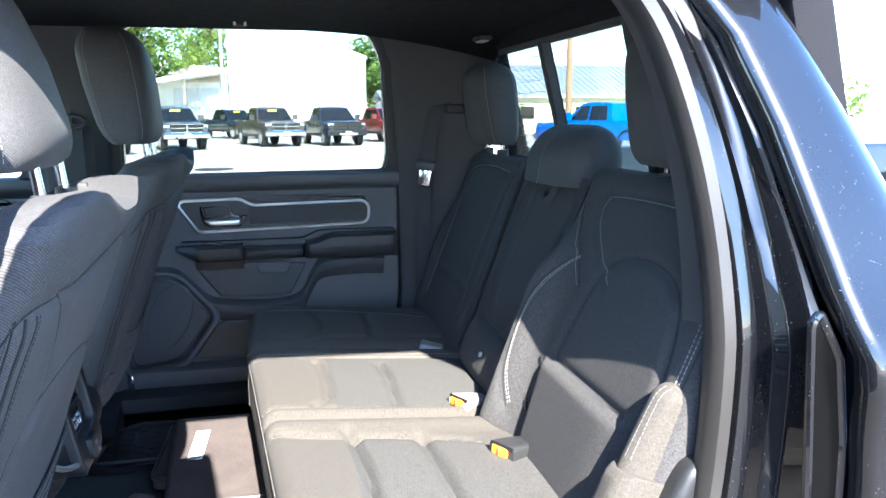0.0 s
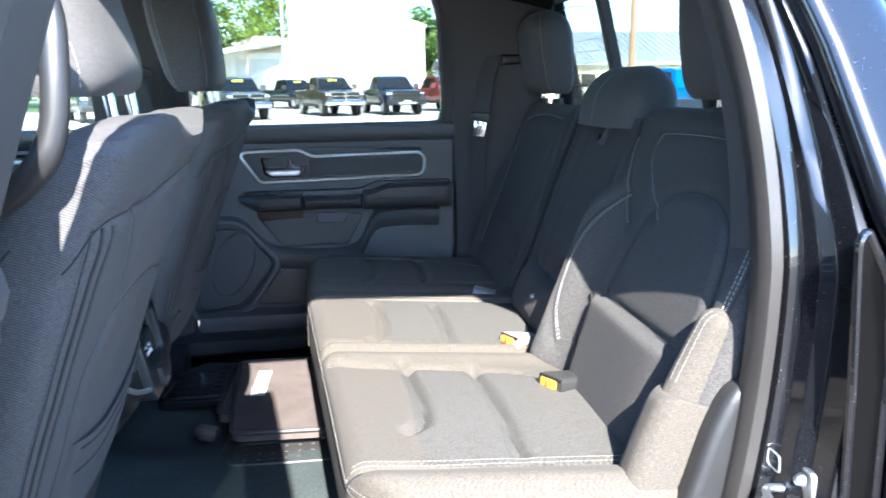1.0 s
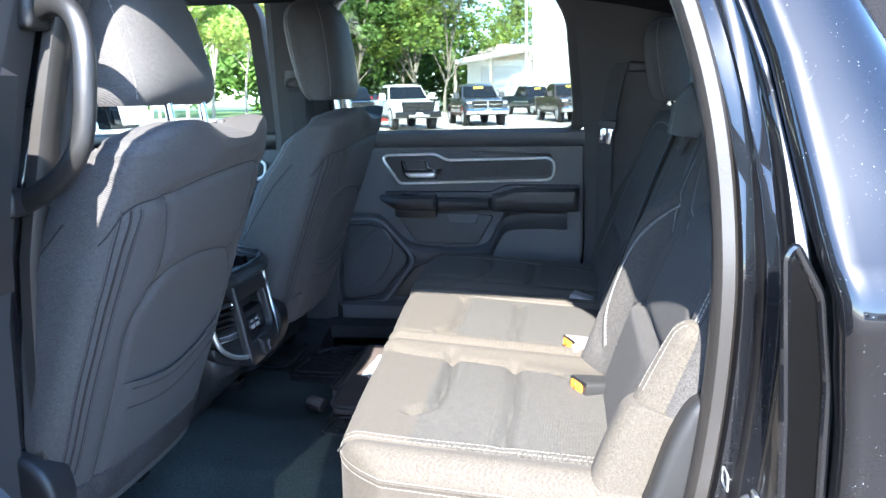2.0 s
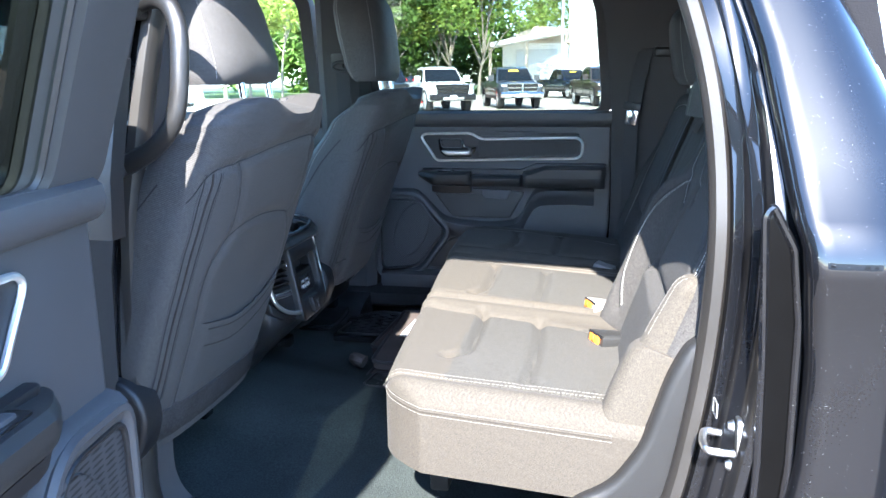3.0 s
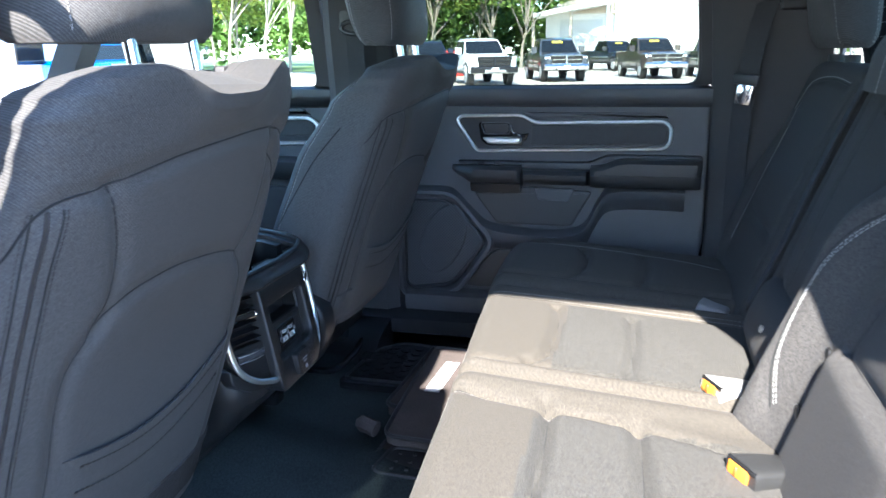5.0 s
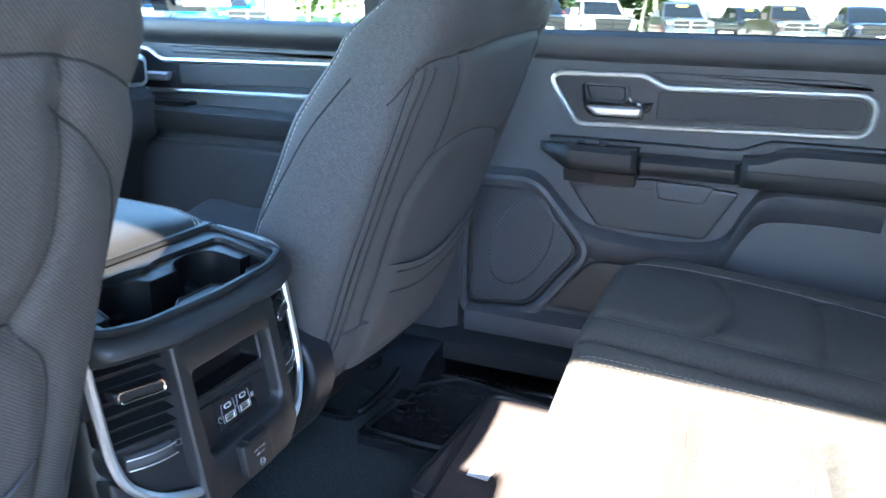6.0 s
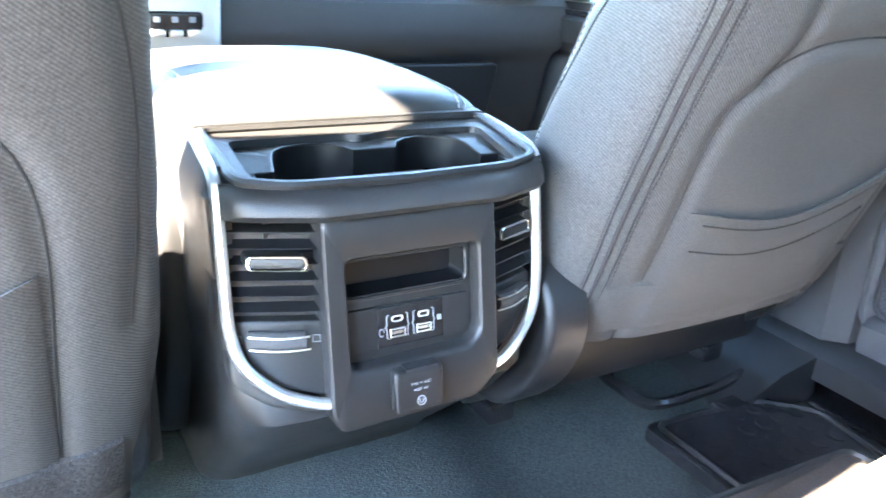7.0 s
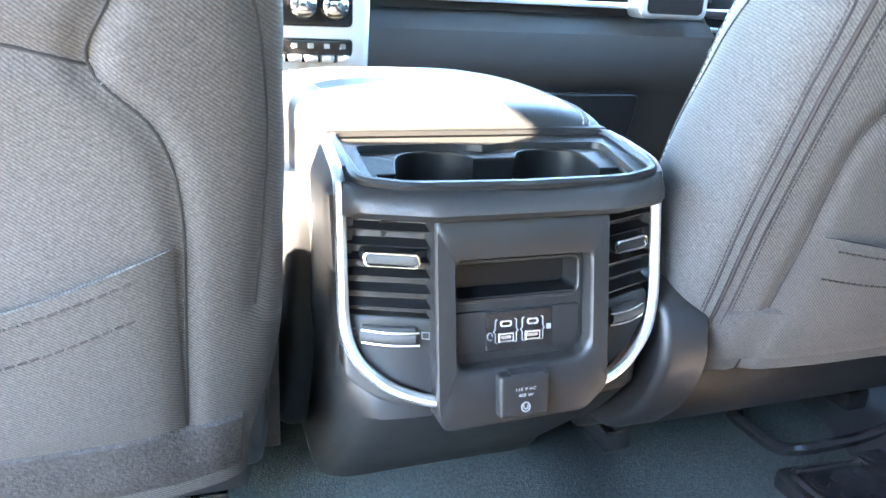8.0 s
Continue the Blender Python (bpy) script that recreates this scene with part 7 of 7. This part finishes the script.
    part("grille_bar", tube([at(0, -2.89, 0.82), at(0, -2.89, 1.14)], 0.04, 6), gm, g)
    part("bumper", loft([[at(a, b, c) for b, c in ((-2.75, 0.52), (-3.02 + 0.1 * abs(a), 0.54), (-3.04 + 0.1 * abs(a), 0.70), (-2.98 + 0.1 * abs(a), 0.78), (-2.75, 0.78))] for a in (-0.98, -0.6, 0.0, 0.6, 0.98)]), gm, T)
    part("plate", box(at(0, -3.05, 0.66), (0.3, 0.02, 0.15), 0.005, 1, pose(0, 0, 0, 0, 0, yaw)), LABEL, T)
    part("skid_plate", box(at(0, -3.03, 0.60), (0.9, 0.03, 0.10), 0.015, 1, pose(0, 0, 0, 0, 0, yaw)), GREY_METAL, T)
    for s in (-1, 1):
        part("lower_cladding", loft([[at(s * a, yy, c) for a, c in ((0.98, 0.46), (1.012, 0.47), (1.012, 0.60), (0.98, 0.61))] for yy in (-1.4, 1.4)]), PLASTIC_DARK, T)
        part("door_line", tube([at(s * 1.003, -0.05, 0.62), at(s * 1.003, -0.05, 1.22)], 0.008, 4), PLASTIC_DARK, T)
    part("fog_intake", box(at(0, -2.98, 0.57), (1.0, 0.04, 0.08), 0.02, 1, pose(0, 0, 0, 0, 0, yaw)), PLASTIC_DARK, T)
    if sticker:
        part("sale_sticker", loft([[at(a, -0.70 - 0.03 - d, c) for a, c in ((-0.25, 1.70), (0.25, 1.70), (0.22, 1.80), (-0.22, 1.80))] for d in (0.0, 0.012)]), YELLOW, T, "yellow windscreen sticker", smooth=False)
    return T


DARK_BLUE = surface("paint_dark_blue", (0.012, 0.016, 0.03), 0.25, scale=6, vary=0.15, coat=1.0)
GREY_BLUE = surface("paint_grey", (0.045, 0.05, 0.06), 0.3, scale=6, vary=0.15, coat=1.0)
BROWN = surface("paint_brown", (0.05, 0.038, 0.032), 0.3, scale=6, vary=0.15, coat=1.0)
WHITE_CAR = surface("paint_white", (0.78, 0.78, 0.77), 0.3, scale=6, vary=0.04, coat=1.0)
MAROON = surface("paint_maroon", (0.16, 0.012, 0.018), 0.3, scale=6, vary=0.15, coat=1.0)
BLUE = surface("paint_blue", (0.005, 0.13, 0.55), 0.25, scale=6, vary=0.08, coat=1.0)
pickup(-6.6, 33.2, 25, WHITE_CAR, "white pickup with black grille parked in the lot", False, False)
pickup(-3.7, 36.8, 18, GREY_BLUE, "dark grey pickup with chrome grille and yellow sticker")
pickup(0.7, 39.5, 16, BROWN, "dark brown pickup with chrome bumper and yellow sticker")
pickup(3.9, 39.5, 11, DARK_BLUE, "dark blue pickup with black grille", False, False)
pickup(7.2, 43.0, 20, MAROON, "maroon pickup at the end of the row", False, False)
pickup(-10.0, 36.6, 24, DARK_BLUE, "dark blue pickup beside the white one", False, False)
pickup(-1.6, 53.0, 30, DARK_BLUE, "black pickup far back in the lot")
pickup(13.0, 25.8, 205, BLUE, "bright blue pickup behind the truck", True, False)
pickup(-19.0, 24.0, 60, BLUE, "blue pickup ahead across the lot", True, False)
pickup(-27.0, 30.0, 60, RED, "red pickup at the far side of the lot", True, False)

# red bin between the trucks
b = thing("red_bin", "red waste container beside the white pickup", "container", at=(-10.3, 43.6, 0))
part("body", loft([[(-10.3 + a * k, 43.6 + c * k, z) for a, c in ((-0.8, -0.6), (0.8, -0.6), (0.8, 0.6), (-0.8, 0.6))] for z, k in ((0.0, 0.9), (1.3, 1.0), (1.35, 1.04), (1.42, 1.04))]), RED, b)
part("lid", box((-10.3, 43.6, 1.46), (1.6, 1.2, 0.06), 0.02, 1), TYRE, b)


def shed(name, label, x0, x1, y0, y1, h, material, roof, rise=0.0, over=0.4, ribs=0):
    """A plain metal building with eaves and, where ribs is given, a ribbed pitched roof."""
    s = thing(name, label, "building", at=((x0 + x1) / 2, (y0 + y1) / 2, 0))
    part("wall", box(((x0 + x1) / 2, (y0 + y1) / 2, h / 2), (x1 - x0, y1 - y0, h), 0.02, 1), material, s)
    ym = (y0 + y1) / 2
    part("roof", loft([[(x, y0 - over, h), (x, ym, h + rise), (x, y1 + over, h), (x, y1 + over, h + 0.18), (x, ym, h + rise + 0.18), (x, y0 - over, h + 0.18)] for x in (x0 - over, x1 + over)]), roof, s)
    for k in range(ribs):
        x = x0 - over + (x1 - x0 + 2 * over) * (k + 0.5) / ribs
        part("roof_rib", loft([[(x - 0.05, y0 - over, h + 0.18), (x + 0.05, y0 - over, h + 0.18), (x + 0.03, y0 - over, h + 0.25), (x - 0.03, y0 - over, h + 0.25)], [(x - 0.05, ym, h + rise + 0.18), (x + 0.05, ym, h + rise + 0.18), (x + 0.03, ym, h + rise + 0.25), (x - 0.03, ym, h + rise + 0.25)]]), roof, s)
    return s


hall = thing("warehouse", "large white metal warehouse with a sloping roof edge", "building", at=(3.8, 83, 0))
line = [(-2.4, 0.0), (9.97, 0.0), (9.97, 6.7), (3.6, 9.15), (-2.4, 9.15)]
part("wall", loft([[(x, y, z) for x, z in line] for y in (72, 95)]), WHITE_WALL, hall, smooth=False)
part("roof_edge", loft([[(x, y, z) for x, z in ((10.15, 6.62), (3.6, 9.14), (-2.5, 9.14), (-2.5, 9.34), (3.65, 9.34), (10.15, 6.84))] for y in (71.85, 95.1)]), WHITE_WALL, hall, smooth=False)
for k in range(24):
    x = -2.4 + 12.37 * (k + 0.5) / 24
    top = 9.0 if x < 3.6 else 9.0 - 0.385 * (x - 3.6)
    part("panel_joint", box((x, 71.98, top / 2), (0.06, 0.05, top), 0.01, 1), WHITE_WALL, hall)
for x in (3.0, 5.6):
    part("downpipe", tube([(x, 71.9, 0), (x, 71.9, 3.6)], 0.05, 8), GREY_METAL, hall)
part("low_band", box((8.6, 71.9, 4.45), (1.2, 0.12, 0.16), 0.02, 1), TAN_WALL, hall)
gar = shed("garage", "white garage with tan gable and deep overhanging roof", -8.0, -2.45, 68, 90, 4.3, WHITE_WALL, TAN_WALL, 0.0, 0.2)
part("canopy", loft([[(-8.6, 64.5, 3.95), (-2.5, 66.0, 5.0), (-2.5, 68, 5.0), (-8.6, 68, 3.95)], [(-8.6, 64.5, 4.3), (-2.5, 66.0, 5.4), (-2.5, 68, 5.4), (-8.6, 68, 4.3)]]), WHITE_WALL, gar)
part("upper_roof", loft([[(x, y, z) for x, z in ((-7.7, 4.3), (-2.45, 4.3), (-2.45, 5.5), (-5.1, 5.75), (-7.7, 4.75))] for y in (68.2, 90)]), TAN_WALL, gar, smooth=False)
for x in (-8.7, -5.6):
    part("post", box((x, 65.2, 2.2), (0.25, 0.25, 4.4), 0.02, 1), TAN_WALL, gar)
part("garage_door", box((-5.0, 67.95, 1.9), (3.6, 0.12, 3.8), 0.02, 1), GREY_METAL, gar)
shed("shed", "small white shed beyond the row of trucks", 11.5, 16, 70, 76, 2.8, WHITE_WALL, ROOF_METAL, 0.8, 0.4)
barn = shed("barn", "cream sided barn with grey ribbed metal roof", 17, 40, 55, 69, 2.7, CREAM_WALL, ROOF_METAL, 2.7, 0.5, 46)
for x in (20.0, 24.5, 30.0):
    part("window", box((x, 54.95, 1.6), (1.1, 0.08, 0.9), 0.02, 1), DARK_GLASS, barn)
front_house = shed("sales_office", "white sided office building", -34, -22, 22, 34, 3.6, WHITE_WALL, ROOF_METAL, 1.6, 0.6)
for y in (24, 28, 32):
    part("window", box((-21.96, y, 1.8), (0.08, 1.4, 1.3), 0.02, 1), DARK_GLASS, front_house)
office = shed("office", "pale grey office building across the lot", 2, 15, -32, -24, 3.6, WHITE_WALL, ROOF_METAL, 0.0, 0.5)
for x, w in ((5.0, 2.4), (10.2, 1.0), (12.4, 1.4)):
    part("window", box((x, -23.96, 1.7), (w, 0.08, 1.5 if w != 1.0 else 2.2), 0.02, 1), DARK_GLASS, office)


def pole(x, y, h, r, material, name, label):
    p = thing(name, label, "pole", at=(x, y, 0))
    part("shaft", tube([(x, y, 0), (x, y, h * 0.5), (x, y, h)], [r * 1.2, r, r * 0.8], 12), material, p)
    return p


lp = pole(-2.55, 63.0, 12.0, 0.13, GREY_METAL, "light_pole", "tall grey lot light pole")
part("lamp_head", box((-2.2, 63, 12.0), (0.9, 0.35, 0.16), 0.04, 1), GREY_METAL, lp)
pole(20.1, 47.0, 9.0, 0.20, WOOD_POLE, "utility_pole", "brown wooden utility pole")
pole(11.9, 38.0, 9.0, 0.17, WOOD_POLE, "utility_pole", "brown wooden utility pole")
pole(13.0, 40.0, 7.0, 0.07, GREY_METAL, "flag_pole", "thin pale metal pole")
for z0, z1, y in ((6.2, 7.8, 46.5), (5.3, 6.8, 46.5), (4.6, 5.6, 46.6)):
    w = thing("overhead_wire", "thin black overhead wire between poles", "wire", "overhead wires", at=(15, y, z0))
    part("cable", tube([Vector((11.9 + 8.2 * t, 38 + 9 * t, z0 + (z1 - z0) * t - 0.3 * math.sin(math.pi * t))) for t in [k / 20 for k in range(21)]], 0.02, 5), TYRE, w)


def leaf_cards(rng, centre, radii, count, size, verts, faces):
    """Small folded leaf sprays scattered in a lobe, thicker towards its skin."""
    for _ in range(count):
        d = Vector((rng.gauss(0, 1), rng.gauss(0, 1), rng.gauss(0, 1))).normalized()
        r = rng.random() ** 0.35
        c = Vector((centre[0] + d.x * radii[0] * r, centre[1] + d.y * radii[1] * r, centre[2] + d.z * radii[2] * r))
        a, b = Vector((rng.gauss(0, 1), rng.gauss(0, 1), rng.gauss(0, 0.6))).normalized(), Vector((rng.gauss(0, 1), rng.gauss(0, 1), rng.gauss(0, 1)))
        b = a.cross(b).normalized()
        s = size * (0.6 + 0.8 * rng.random())
        k = len(verts)
        verts += [c - a * s, c - b * s * 0.45 + a * 0.1 * s, c + a * s, c + b * s * 0.5 - a * 0.15 * s]
        faces.append((k, k + 1, k + 2, k + 3))


def tree(x, y, h, spread, seed, leaf, trunk_r=0.2, lean=0.0, bare=0.3, count=4200, size=0.22):
    """Tapered trunk with forking limbs and a ragged crown of leaf sprays in lobes with gaps."""
    rng = random.Random(seed)
    t = thing("tree", ("tall leafy green tree with forked pale trunk", "green broadleaf tree with open crown", "dark green tree with dense crown")[leaf], "tree", "trees", at=(x, y, 0))
    bm = bmesh.new()
    fork = h * bare
    base = smooth_path([(x, y, -0.1), (x + 0.1 * lean, y, fork * 0.5), (x + lean * 0.4, y, fork), (x + lean, y + 0.2, h * 0.8)], False, 4)
    add_tube(bm, base, [trunk_r * (1 - 0.75 * i / (len(base) - 1)) for i in range(len(base))], 8)
    verts, faces = [], []
    lobes = 9 + int(rng.random() * 5)
    for k in range(lobes):
        a = rng.random() * 2 * math.pi
        z = fork * 1.05 + (h - fork) * (0.15 + 0.8 * (k + rng.random() * 0.6) / lobes)
        r = spread * (0.35 + 0.65 * rng.random()) * math.sin(min(math.pi * 0.95, math.pi * (0.25 + 0.7 * (z - fork) / (h - fork))))
        tip = Vector((x + lean * z / h + r * math.cos(a), y + r * math.sin(a), z))
        root = base[min(len(base) - 1, int(len(base) * (0.45 + 0.4 * k / lobes)))]
        mid = root.lerp(tip, 0.5) + Vector((0, 0, 0.1 * h * rng.random()))
        limb = smooth_path([root, mid, tip], False, 4)
        add_tube(bm, limb, [trunk_r * 0.45 * (1 - 0.85 * i / (len(limb) - 1)) for i in range(len(limb))], 6)
        rad = spread * (0.28 + 0.25 * rng.random())
        leaf_cards(rng, tip, (rad, rad, rad * 0.75), count // lobes, size, verts, faces)
    part("trunk", bm, BARK, t)
    me = bpy.data.meshes.new("crown")
    me.from_pydata(verts, [], faces)
    me.materials.append(LEAVES[leaf])
    ob = new("crown", me)
    ob.parent = t
    ob.matrix_parent_inverse = Matrix.Translation(-t.location)
    return t


rng = random.Random(5)
for i in range(15):
    x = -9.5 - 3.4 * i + rng.uniform(-1, 1)
    tree(x, 58 + rng.uniform(-3, 7) - 0.35 * i, 11 + 5 * rng.random(), 3.0 + 1.6 * rng.random(), 20 + i, (0, 1, 2, 1, 0)[i % 5], 0.10 + 0.07 * rng.random(), rng.uniform(-1.5, 1.5), 0.25 + 0.12 * rng.random())
for i, (x, y, h, s) in enumerate(((-12.0, 64, 14, 4.2), (-17.5, 66, 16, 5.0), (-6.5, 96, 13, 4.5), (11.5, 86, 9, 3.5), (15.0, 88, 8.5, 3.5), (19.5, 80, 8, 3.0), (22.5, 82, 8.5, 3.4))):
    tree(x, y, h, s, 60 + i, (2, 0, 1)[i % 3], 0.2, 0.3, 0.28, 4200, 0.24)
# pale-trunked trees seen over the bonnet side
for i, (x, y, h) in enumerate(((-21.5, 30, 9), (-25.5, 33, 10), (-17.5, 34, 10), (-30, 36, 10))):
    tree(x, y + 12, h, 3.0, 90 + i, 1, 0.13, 1.2, 0.42, 3200, 0.2)
# far woods closing the view
verts, faces = [], []
rng = random.Random(11)
for i in range(60):
    x = -130 + 2.2 * i + rng.uniform(-1, 1)
    if -10 < x < 10:
        continue
    leaf_cards(rng, (x, 78 + rng.uniform(-4, 6) - (0.25 * max(0, -x - 40)), 4.2 + 3.5 * rng.random()), (3.2, 2.5, 5.5), 1300, 0.42, verts, faces)
for i in range(26):
    leaf_cards(rng, (14 + 5 * i, 100 + rng.uniform(-5, 5), 3.0), (4, 3, 4.0), 160, 0.6, verts, faces)
me = bpy.data.meshes.new("far_woods")
me.from_pydata(verts, [], faces)
me.materials.append(LEAVES[2])
tagged(new("far_woods", me), "dense green woods behind the car lot", "woods", kind="stuff")
